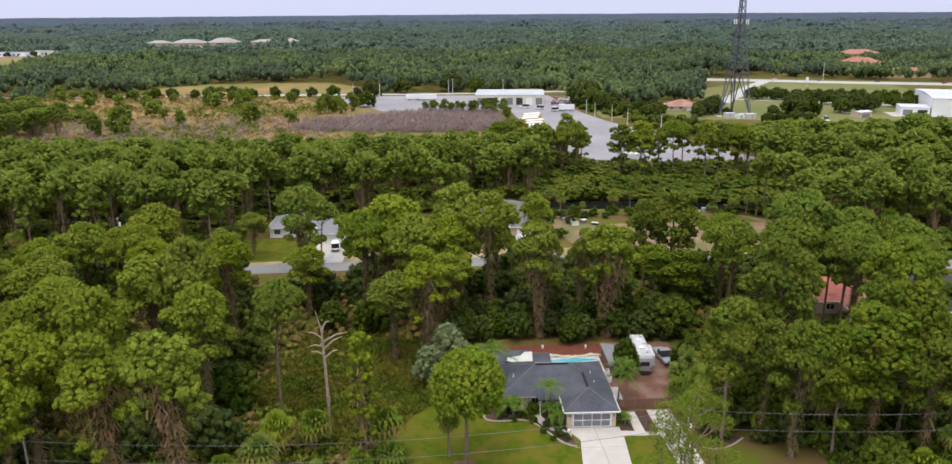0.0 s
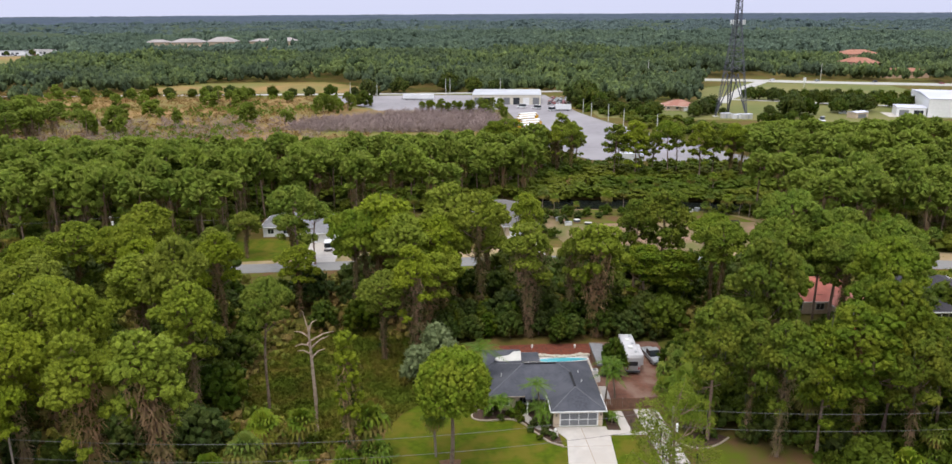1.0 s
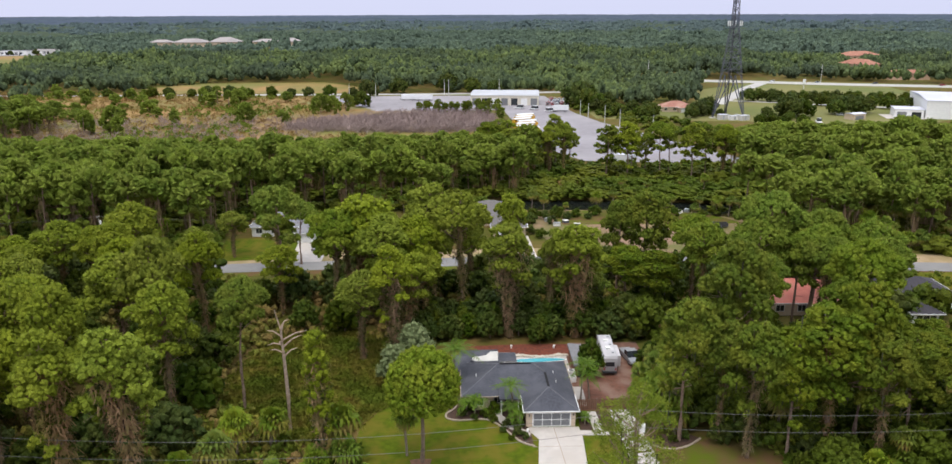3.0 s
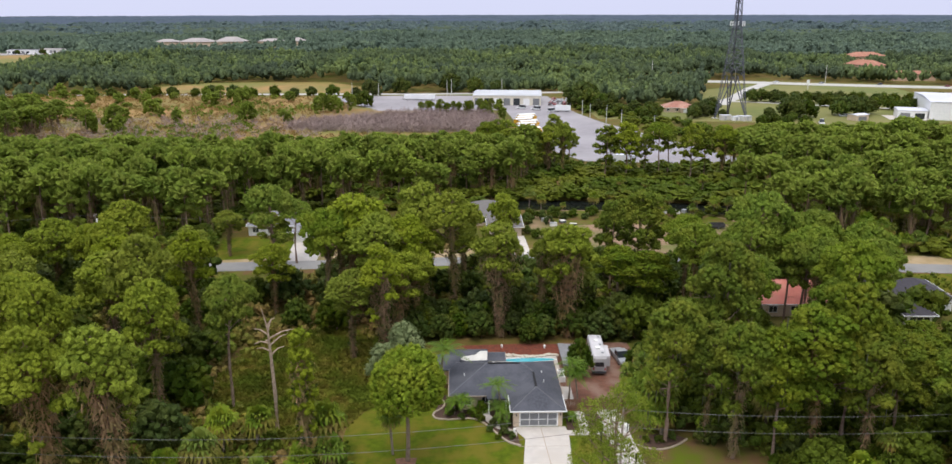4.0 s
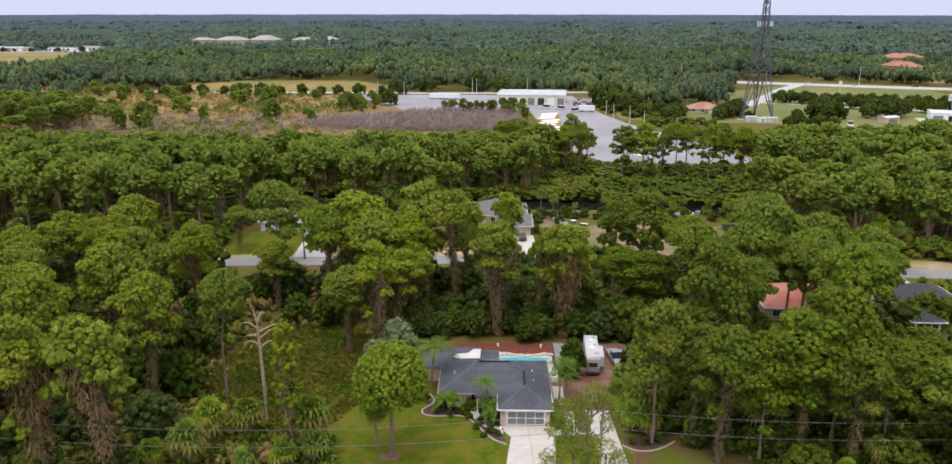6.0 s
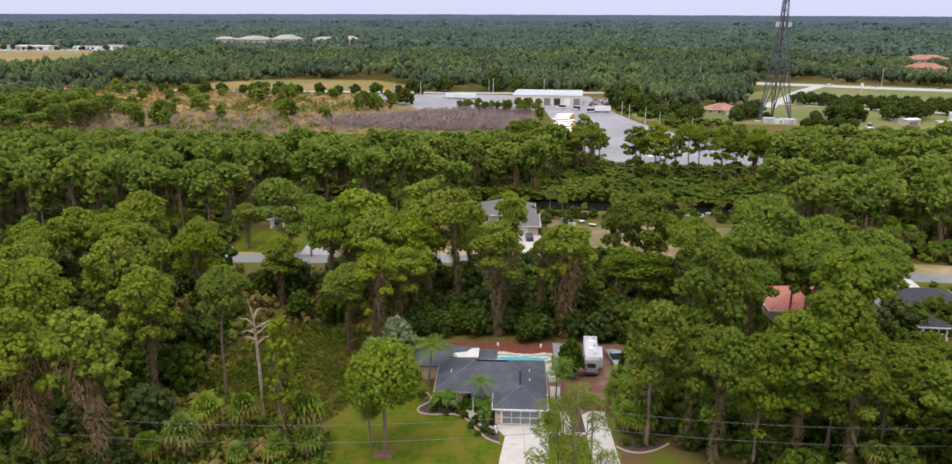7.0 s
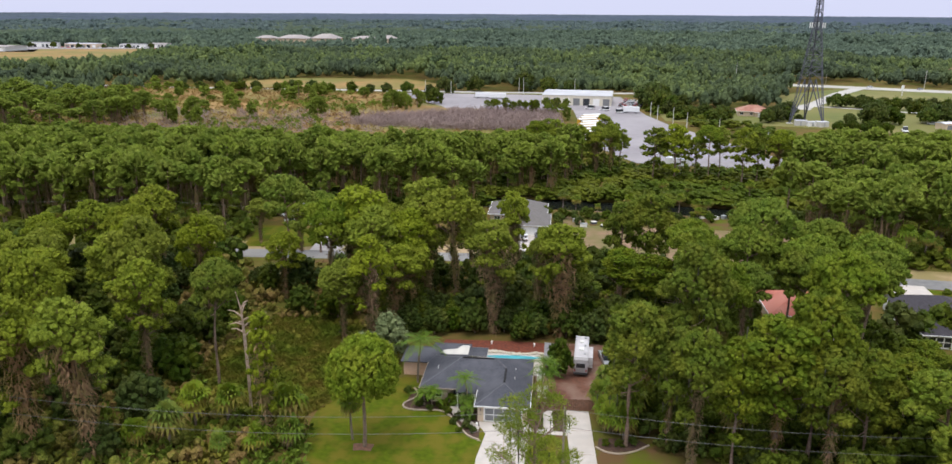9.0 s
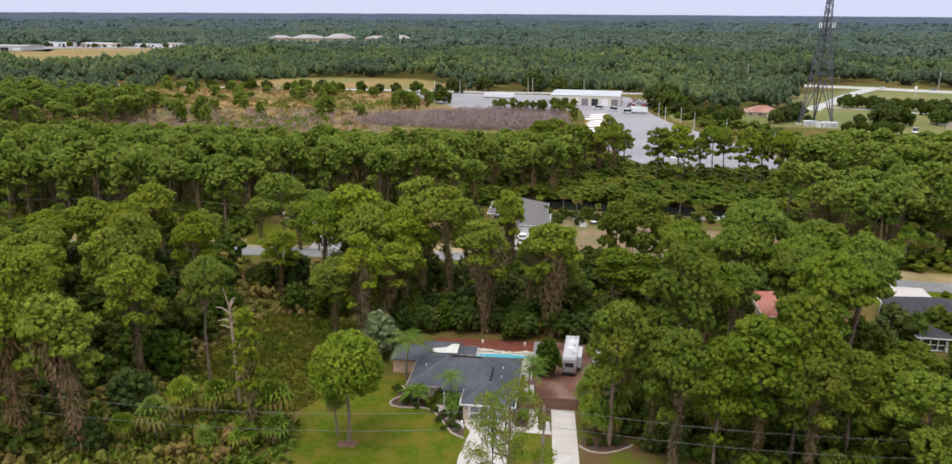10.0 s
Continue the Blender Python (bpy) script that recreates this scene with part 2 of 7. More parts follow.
WATER = material("pool_water", (0.10, 0.42, 0.48), (0.07, 0.36, 0.44), 0.6, 0.08, bump=0.1, spec=0.5)
CANAL = material("dark_canal_water", (0.012, 0.014, 0.012), (0.008, 0.01, 0.009), 0.2, 0.06, bump=0.05, spec=0.5)
STEEL = material("galvanized_steel", (0.119, 0.124, 0.157), (0.085, 0.0884, 0.112), 1, 0.6, metal=0.2)
VENTBLACK = material("black_ridge_vent", (0.012, 0.012, 0.014), (0.018, 0.018, 0.02), 3, 0.8)
DARKSTEEL = material("dark_steel", (0.06, 0.06, 0.065), (0.04, 0.04, 0.045), 2, 0.5)
WIRE = material("weathered_cable", (0.16, 0.16, 0.155), (0.12, 0.12, 0.12), 1, 0.6)
POLE = material("grey_wood_pole", (0.27, 0.23, 0.19), (0.2, 0.17, 0.14), 3, 0.9)
CONCPOLE = material("pale_concrete_pole", (0.55, 0.54, 0.5), (0.48, 0.47, 0.44), 1, 0.8)
FENCE = material("brown_fence_boards", (0.18, 0.095, 0.06), (0.13, 0.07, 0.045), 2, 0.9)
RUBBER = material("tyre_rubber", (0.02, 0.02, 0.02), (0.03, 0.03, 0.03), 3, 0.8)
CAMPERSKIN = material("weathered_camper_skin", (0.56, 0.55, 0.57), (0.5, 0.49, 0.51), 0.8, 0.45, third=(0.44, 0.43, 0.44), scale3=0.5)
CARWHITE = material("white_car_paint", (0.75, 0.76, 0.77), (0.7, 0.71, 0.72), 1, 0.25, spec=0.5)
CARSILVER = material("silver_car_paint", (0.4, 0.42, 0.44), (0.35, 0.37, 0.39), 1, 0.3, metal=0.4)
CARDARK = material("dark_car_paint", (0.03, 0.032, 0.04), (0.025, 0.026, 0.03), 1, 0.25, spec=0.5)
CARRED = material("red_car_paint", (0.35, 0.03, 0.03), (0.3, 0.025, 0.025), 1, 0.3)
BUSYELLOW = material("yellow_bus_paint", (0.6, 0.33, 0.02), (0.52, 0.28, 0.02), 0.6, 0.4)
ORANGE = material("orange_tarpaulin", (0.6, 0.2, 0.04), (0.5, 0.16, 0.03), 1, 0.8)
TERRACOTTA = material("terracotta_roof_tiles", (0.36, 0.17, 0.115), (0.28, 0.125, 0.085), 0.2, 0.85)
SANDPALE = material("pale_tile_roof", (0.34, 0.31, 0.3), (0.28, 0.255, 0.25), 0.05, 0.85)


# ---- building helpers ----
rng = np.random.default_rng(7)
DEPTH = 1.0155  # the plan's northings below are multiplied by this


class Geo:
    """Collects vertices and faces of one mesh."""

    def __init__(self):
        self.v, self.f = [], []

    def add(self, verts, faces):
        k = len(self.v)
        self.v += [tuple(p) for p in verts]
        self.f += [tuple(i + k for i in f) for f in faces]
        return self

    def box(self, x0, y0, z0, x1, y1, z1):
        return self.add([(x0, y0, z0), (x1, y0, z0), (x1, y1, z0), (x0, y1, z0), (x0, y0, z1), (x1, y0, z1), (x1, y1, z1), (x0, y1, z1)],
                        [(0, 3, 2, 1), (4, 5, 6, 7), (0, 1, 5, 4), (1, 2, 6, 5), (2, 3, 7, 6), (3, 0, 4, 7)])

    def rod(self, a, b, r0, r1=None, n=6):
        a, b = Vector(a), Vector(b)
        r1 = r0 if r1 is None else r1
        q = (b - a).to_track_quat("Z", "Y")
        ring = [(math.cos(2 * math.pi * i / n), math.sin(2 * math.pi * i / n)) for i in range(n)]
        vs = [a + q @ Vector((c * r0, s * r0, 0)) for c, s in ring] + [b + q @ Vector((c * r1, s * r1, 0)) for c, s in ring]
        fs = [(i, (i + 1) % n, n + (i + 1) % n, n + i) for i in range(n)] + [tuple(range(n - 1, -1, -1)), tuple(range(n, 2 * n))]
        return self.add(vs, fs)

    def tube(self, pts, radii, n=6):
        """One connected pipe through the points."""
        pts, rings = [Vector(q) for q in pts], []
        for i, (q, rad) in enumerate(zip(pts, radii)):
            turn = (pts[min(i + 1, len(pts) - 1)] - pts[max(i - 1, 0)]).to_track_quat("Z", "Y")
            rings.append([q + turn @ Vector((rad * math.cos(6.28319 * k / n), rad * math.sin(6.28319 * k / n), 0)) for k in range(n)])
        return self.loft(rings)

    def prism(self, outline, z0, z1):
        n = len(outline)
        return self.add([(x, y, z0) for x, y in outline] + [(x, y, z1) for x, y in outline],
                        [(i, (i + 1) % n, n + (i + 1) % n, n + i) for i in range(n)] + [tuple(range(n - 1, -1, -1)), tuple(range(n, 2 * n))])

    def loft(self, rings):
        """Closed rings of equal length, capped at both ends."""
        n = len(rings[0])
        vs = [p for r in rings for p in r]
        fs = [(k * n + i, k * n + (i + 1) % n, (k + 1) * n + (i + 1) % n, (k + 1) * n + i) for k in range(len(rings) - 1) for i in range(n)]
        fs += [tuple(range(n - 1, -1, -1)), tuple(range((len(rings) - 1) * n, len(rings) * n))]
        return self.add(vs, fs)

    def mesh(self, name):
        me = bpy.data.meshes.new(name)
        me.from_pydata(self.v, [], self.f)
        me.update()
        return me


def quads_mesh(name, verts):
    """A mesh of loose quads from an array (n, 4, 3)."""
    verts = np.asarray(verts, dtype=np.float32).reshape(-1, 3)
    n = len(verts) // 4
    me = bpy.data.meshes.new(name)
    me.vertices.add(4 * n)
    me.vertices.foreach_set("co", verts.ravel())
    me.loops.add(4 * n)
    me.loops.foreach_set("vertex_index", np.arange(4 * n, dtype=np.int32))
    me.polygons.add(n)
    me.polygons.foreach_set("loop_start", np.arange(0, 4 * n, 4, dtype=np.int32))
    me.polygons.foreach_set("loop_total", np.full(n, 4, dtype=np.int32))
    me.update(calc_edges=True)
    return me


def part(name, geo, mat, parent=None, label=""):
    me = geo.mesh(name) if isinstance(geo, Geo) else geo
    if not me.materials:
        me.materials.append(mat)
    ob = new(name, me)
    ob.parent = parent
    if parent is None:
        ob.scale.y = DEPTH
    return tagged(ob, label) if label else ob


def thing(name, m, label, category, group="", kind=""):
    ob = new(name)
    ob.matrix_basis = m
    ob.location.y *= DEPTH
    return tagged(ob, label, category, group, kind)


def setting(name, geo, mat, label, category):
    return tagged(part(name, geo, mat), label, category, kind="structure")


def sheet(outline, z):
    """A thin slab of ground cover whose top lies at z."""
    return Geo().prism(outline, z - 0.25, z)


def ribbon(line, width, z):
    """A strip along a polyline, as a slab with its top at z."""
    g, rows = Geo(), []
    for i, (x, y) in enumerate(line):
        a, b = line[max(0, i - 1)], line[min(len(line) - 1, i + 1)]
        d = Vector((b[0] - a[0], b[1] - a[1])).normalized()
        nx, ny = -d.y * width / 2, d.x * width / 2
        rows.append([(x + nx, y + ny, z), (x - nx, y - ny, z), (x - nx, y - ny, z - 0.25), (x + nx, y + ny, z - 0.25)])
    return g.loft(rows)


def smooth_line(pts, step=2.0):
    """A rounded path through the points."""
    res = []
    for i in range(len(pts) - 1):
        p0, p1, p2, p3 = (np.array(pts[max(0, min(len(pts) - 1, i + k))], float) for k in (-1, 0, 1, 2))
        n = max(2, int(np.linalg.norm(p2 - p1) / step))
        for s in np.linspace(0, 1, n, endpoint=False):
            res.append(tuple(0.5 * (2 * p1 + (p2 - p0) * s + (2 * p0 - 5 * p1 + 4 * p2 - p3) * s * s + (3 * p1 - p0 - 3 * p2 + p3) * s ** 3)))
    return res + [tuple(pts[-1])]


def inside(x, y, poly):
    """Which of the points lie in the polygon."""
    x, y = np.atleast_1d(x).astype(float), np.atleast_1d(y).astype(float)
    res = np.zeros(len(x), bool)
    for (x0, y0), (x1, y1) in zip(poly, poly[1:] + poly[:1]):
        if y0 != y1:
            res ^= ((y0 > y) != (y1 > y)) & (x < (x1 - x0) * (y - y0) / (y1 - y0) + x0)
    return res


def blades(centres, normals, k, length, width, loose=0.75, r=rng, lie=0.75):
    """k diamond leaves at each centre, lying like shingles round its normal: an array (n, 4, 3)."""
    n = len(centres)
    nn = normals[:, None, :]
    d = nn * lie + r.normal(0, 0.7, (n, k, 3))
    d /= np.linalg.norm(d, axis=2, keepdims=True) + 1e-9
    side = np.cross(d, nn + r.normal(0, 0.6 * loose, (n, k, 3)))
    side /= np.linalg.norm(side, axis=2, keepdims=True) + 1e-9
    ln = length * r.uniform(0.7, 1.3, (n, k, 1))
    c = centres[:, None, :]
    mid = c + d * ln * 0.5
    res = np.stack([c + 0 * d, mid + side * width / 2, c + d * ln, mid - side * width / 2], axis=2)
    return res.reshape(-1, 4, 3)


def domes(pos, nor, size, sides, r=rng):
    """The dense uneven middles of tufts, each with its pole along its normal: an array (n, 4, 3)."""
    n = len(pos)
    e1 = np.cross(nor, np.array([0.3, 0.9, 0.1]))
    e1 /= np.linalg.norm(e1, axis=1, keepdims=True)
    e2 = np.cross(nor, e1)
    th = np.linspace(0, 2 * np.pi, sides + 1)[None, None, :] + r.uniform(0, 6.28, (n, 1, 1))
    ph = np.array([-0.75, 0.35, 1.4])[None, :, None] + r.normal(0, 0.1, (n, 3, sides + 1))
    wob = size * (1 + r.normal(0, 0.16, (n, 3, sides + 1)))
    for arr in (ph, wob):
        arr[:, :, -1] = arr[:, :, 0]
    a, b, c = np.cos(ph) * np.cos(th) * wob, np.cos(ph) * np.sin(th) * wob, np.sin(ph) * wob
    P = pos[:, None, None] + a[..., None] * e1[:, None, None] + b[..., None] * e2[:, None, None] + c[..., None] * nor[:, None, None]
    return np.stack([P[:, :-1, :-1], P[:, :-1, 1:], P[:, 1:, 1:], P[:, 1:, :-1]], 3).reshape(-1, 4, 3)


def tufted(centres, radii, flat, spacing, k, length, width, sides, r=rng, low=-0.45, loose=0.6, lie=0.7, lift=0.35, swell=0.73):
    """Rounded lobes covered by small uneven domed tufts about spacing apart, each with k leaves standing out of it: an array (n, 4, 3)."""
    centres, radii = np.asarray(centres, float), np.asarray(radii, float)
    pos, nor = [], []
    for i, (c, rad) in enumerate(zip(centres, radii)):
        m = max(4, int(4 * math.pi * rad * rad * (0.45 + 0.55 * flat) / spacing ** 2))
        kk = np.arange(m) + 0.5
        z = np.clip(1 - 2 * kk / m + r.normal(0, 0.5 / math.sqrt(m), m), -1, 1)
        a = kk * 2.39996 + r.uniform(0, 6.28) + r.normal(0, 1.0 / math.sqrt(m), m)
        q = np.sqrt(1 - z * z)
        v = np.stack([q * np.cos(a), q * np.sin(a), z], 1)[z > low + r.uniform(-0.2, 0.2, m)]
        p = c + v * np.array([rad, rad, rad * flat]) * (0.96 + r.normal(0, 0.06, (len(v), 1)))
        free_ = np.ones(len(v), bool)
        for j, (c2, rad2) in enumerate(zip(centres, radii)):
            if j != i:
                free_ &= np.linalg.norm((p - c2) / np.array([rad2, rad2, rad2 * flat]), axis=1) > 0.86
        pos.append(p[free_])
        n = v[free_] / np.array([1, 1, flat]) + np.array([0, 0, lift])
        nor.append(n / np.linalg.norm(n, axis=1, keepdims=True))
    pos, nor = np.concatenate(pos), np.concatenate(nor)
    n = len(pos)
    size = spacing * swell * r.uniform(0.75, 1.25, (n, 1, 1))
    res = [domes(pos, nor, size * (0.8 if k > 3 else 0.95), sides, r)] if sides else []
    if k:
        u = r.normal(0, 1, (n, k, 3)) + 0.5 * nor[:, None]
        u /= np.linalg.norm(u, axis=2, keepdims=True)
        u = np.where((u * nor[:, None]).sum(2, keepdims=True) < -0.15, -u, u)
        at = pos[:, None] + u * size * r.uniform(0.62, 0.98, (n, k, 1))
        res.append(blades(at.reshape(-1, 3), u.reshape(-1, 3), 1, length, width, loose, r, lie))
    return np.concatenate(res)


# ---- trees: each kind is built once in a few shapes, then copied ----
def bent_trunk(h, r0, r1, lean, r, n=7):
    ph = r.uniform(0, 6.28)
    pts = [Vector((lean * math.cos(ph) * max(0.0, z / h) ** 1.5 + 0.12 * math.sin(z * 0.5 + ph), lean * math.sin(ph) * max(0.0, z / h) ** 1.5 + 0.12 * math.cos(z * 0.4 + ph), z))
           for z in np.linspace(-0.3, h, n)]
    pts = [p - Vector((0.12 * math.sin(ph), 0.12 * math.cos(ph), 0)) * (1 - p.z / h) for p in pts]
    radii = [r0 + (r1 - r0) * i / (n - 1) for i in range(n)]
    return pts, radii


def along(pts, z):
    for a, b in zip(pts, pts[1:]):
        if a.z <= z <= b.z:
            return a.lerp(b, (z - a.z) / (b.z - a.z))
    return pts[-1]


def pine_shape(seed, h=20.0, R=4.2, base=0.5, lobes=13, spacing=0.66, k=7, length=0.34, width=0.1, dome=0.0, airy=0.0, lobe=0.37, limbs=14, flat=0.62, sides=5, trunk=0.31, core=0.74):
    """Trunk line, limbs, lobe places and needle quads of one pine."""
    r = np.random.default_rng(seed)
    pts, radii = bent_trunk(h * 0.95, trunk, 0.08, r.uniform(0.2, 1.0), r)
    g = Geo().tube(pts, radii, 6)
    zb, top = h * base, h
    cz, hz = zb + (top - zb) * 0.42, (top - zb) * 0.58
    cs, rs = [], []
    phase = r.uniform(0, 6.28)
    for i in range(lobes):
        z = 0.98 - (1.62 if not dome else 1.5) * i / max(1, lobes - 1)
        ang = phase + i * 2.39996 + r.uniform(-0.35, 0.35)
        q = math.sqrt(max(0.0, 1 - z * z))
        rad = R * lobe * r.uniform(0.72, 1.22) * (0.85 if z < -0.25 and not dome else 1.0)
        reach = (R - rad) * (1.0 if dome else r.uniform(0.75, 1.2))
        if not dome and 0 < i and r.random() < 0.12:
            continue
        zz = cz + z * (hz - rad * flat) + (0 if dome else r.uniform(-0.06, 0.06) * hz)
        axis = along(pts, min(zz, pts[-1].z))
        cs.append(np.array([axis.x + q * math.cos(ang) * reach, axis.y + q * math.sin(ang) * reach, zz]))
        rs.append(rad)
    if not dome and not airy:
        # the broad mass that fills the crown between its lobes, then stray lower boughs
        axis = along(pts, min(cz + 0.3 * hz, pts[-1].z))
        cs.append(np.array([axis.x, axis.y, cz + 0.3 * hz]))
        rs.append(R * core)
        for _ in range(int(r.integers(1, 4))):
            ang, zz = r.uniform(0, 6.28), zb - r.uniform(0.0, 0.12) * h
            rad = R * r.uniform(0.16, 0.26)
            axis = along(pts, zz)
            cs.append(np.array([axis.x + math.cos(ang) * R * r.uniform(0.35, 0.7), axis.y + math.sin(ang) * R * r.uniform(0.35, 0.7), zz]))
            rs.append(rad)
    step = max(1, len(cs) // max(1, limbs))
    for c in cs[::step][:limbs]:
        reach = math.hypot(c[0], c[1])
        root = along(pts, max(zb * 0.85, c[2] - 0.55 * reach - 0.6))
        elbow = root.lerp(Vector(c), 0.6) + Vector((0, 0, -0.2))
        g.tube([root, elbow, Vector(c)], [0.1, 0.07, 0.03], 4)
        for _ in range(2 if limbs else 0):
            e = Vector(c) + Vector(r.normal(0, 1, 3)) * R * lobe * 0.5
            g.tube([elbow, elbow.lerp(e, 0.5) + Vector((0, 0, -0.1)), e], [0.05, 0.035, 0.015], 3)
    if limbs:
        for _ in range(4):
            z = r.uniform(0.35, max(0.4, base)) * h
            a = r.uniform(0, 6.28)
            p = along(pts, z)
            g.tube([p, p + Vector((math.cos(a), math.sin(a), 0.15)) * r.uniform(0.6, 1.8)], [0.05, 0.02], 3)
    quads = tufted(cs, rs, flat, spacing, k, length, width, 0 if airy else sides, r, low=-0.5 if dome or airy else -0.3)
    return pts, g, cs, quads, r


def pine(seed, h=20.0, R=4.2, base=0.5, lobes=13, spacing=0.66, k=7, length=0.34, width=0.1, drape=0.0, moss=0.0, dome=0.0, airy=0.0, lobe=0.37, flat=0.62, limbs=14, sides=5, mat=None,
         label="tall slash pine with a rounded green crown on a bare trunk", group="woodland pines"):
    """trunk with limbs, crown of needle tufts, and vines or moss where they hang"""
    t = thing("pine_tree", Matrix(), label, "pine tree", group)
    pts, g, cs, quads, r = pine_shape(seed, h, R, base, lobes, spacing, k, length, width, dome, airy, lobe, limbs, flat, sides)
    part("trunk", g, BARK, t)
    part("crown", quads_mesh("crown", quads), mat or NEEDLES, t)
    if drape:
        n = int(3600 * drape)
        z = h * 0.82 * r.uniform(0.02, 1, n) ** 0.8
        a = r.uniform(0, 6.28, n)
        rr = 0.35 + 2.5 * drape * np.clip(z / (h * 0.7), 0.25, 1) * r.uniform(0.1, 1.1, n) * (0.65 + 0.45 * np.sin(3 * a + 1 + z * 0.3))
        ax = np.array([along(pts, q2) for q2 in z])
        top = np.stack([ax[:, 0] + rr * np.cos(a), ax[:, 1] + rr * np.sin(a), z], 1)
        ln = r.uniform(0.3, 1.1, n)[:, None] * np.array([[0, 0, -1.0]])
        jit = r.normal(0, 0.3, (n, 3))
        w = np.stack([-np.sin(a), np.cos(a), 0 * a], 1) * r.uniform(0.03, 0.08, n)[:, None]
        bot = top + ln + jit
        bot[:, 2] = np.maximum(bot[:, 2], 0)
        vine = part("vine_drape", quads_mesh("vine_drape", np.stack([top - w, top + w, bot + w * 0.4, bot - w * 0.4], 1)), VINE, t, "brown tangled vines hanging round the trunk")
        tagged(vine, kind="stuff")
        pick = r.integers(0, n, int(260 * drape))
        out = np.stack([np.cos(a[pick]), np.sin(a[pick]), 0.2 + 0 * a[pick]], 1)
        tagged(part("vine_leaves", quads_mesh("vine_leaves", blades(top[pick], out, 4, 0.5, 0.24, 0.7, r)), LEAVES, t, "green leaves of climbing vines"), kind="stuff")
    if moss:
        n = int(70 * moss)
        pick = np.array(cs)[r.integers(0, len(cs), n)]
        top = pick + r.normal(0, 1.0, (n, 3)) * np.array([1, 1, 0.3])
        a = r.uniform(0, 6.28, n)
        w = np.stack([np.cos(a), np.sin(a), 0 * a], 1) * r.uniform(0.05, 0.13, n)[:, None]
        bot = top - np.stack([0 * a, 0 * a, r.uniform(0.8, 2.4, n)], 1)
        tagged(part("moss", quads_mesh("moss", np.stack([top - w, top + w, bot + w * 0.3, bot - w * 0.3], 1)), MOSS, t, "grey hanging moss"), kind="stuff")
    return t


def broadleaf(seed, h=7.0, R=3.2, lobes=10, spacing=1.15, k=6, length=0.42, width=0.22, base=0.15, mat=None, label="dense dark green broadleaf tree in the understorey", group="understorey trees", name="broadleaf_tree", category="tree"):
    r = np.random.default_rng(seed)
    t = thing(name, Matrix(), label, category, group)
    shape = broad_shape(h, R, lobes, spacing, k, length, width, base, r)
    part("trunk", shape[0], BARK, t)
    part("crown", quads_mesh("crown", shape[1]), mat or LEAVES, t)
    return t


def broad_shape(h, R, lobes, spacing, k, length, width, base, r, sides=5):
    pts, radii = bent_trunk(h * 0.75, 0.2, 0.06, 0.5, r, 5)
    g = Geo().tube(pts, radii, 6)
    cs, rs = [], []
    for i in range(lobes):
        u = (i + 0.5) / lobes
        ang = i * 2.4 + r.uniform(-0.5, 0.5)
        prof = math.sqrt(max(0.03, 1 - (1.75 * u - 0.7) ** 2))
        rad = R * r.uniform(0.3, 0.46)
        reach = max(0.0, R * prof - rad * 0.7) * r.uniform(0.7, 1.1)
        z = h * base + rad * 0.5 + (h * (1 - base) - rad * 1.4) * u
        c = np.array([reach * math.cos(ang), reach * math.sin(ang), z])
        cs.append(c)
        rs.append(rad)
        root = along(pts, max(0.5, min(h * 0.7, z - reach * 0.6)))
        g.tube([root, Vector(c)], [0.07, 0.025], 3)
    return g, tufted(cs, rs, 0.85, spacing, k, length, width, sides, r, low=-0.7, loose=0.8, lift=0.2)


def fan_frond(g, root, d, length, r, blades_n=9, droop=0.35):
    """A palm fan: a stalk and a folded fan of blades that bend over and hang at the tips."""
    d = Vector(d).normalized()
    hub = Vector(root) + d * length * 0.5
    side = d.cross(Vector((0, 0, 1)))
    side = side.normalized() if side.length > 0.05 else Vector((1, 0, 0))
    w = side * 0.03
    g.add([Vector(root) - w, Vector(root) + w, hub + w, hub - w], [(0, 1, 2, 3)])
    up = side.cross(d)
    for i in range(blades_n):
        a = (i / (blades_n - 1) - 0.5) * 3.7
        e = d * math.cos(a) + side * math.sin(a) + up * r.uniform(-0.1, 0.15)
        p = e.cross(up).normalized() * length * 0.075
        mid = hub + e * length * 0.36 - Vector((0, 0, droop * length * 0.1))
        tip = hub + e * length * 0.56 - Vector((0, 0, droop * length * r.uniform(0.7, 1.0)))
        g.add([hub - p * 0.3, hub + p * 0.3, mid + p, mid - p, tip], [(0, 1, 2, 3), (3, 2, 4)])


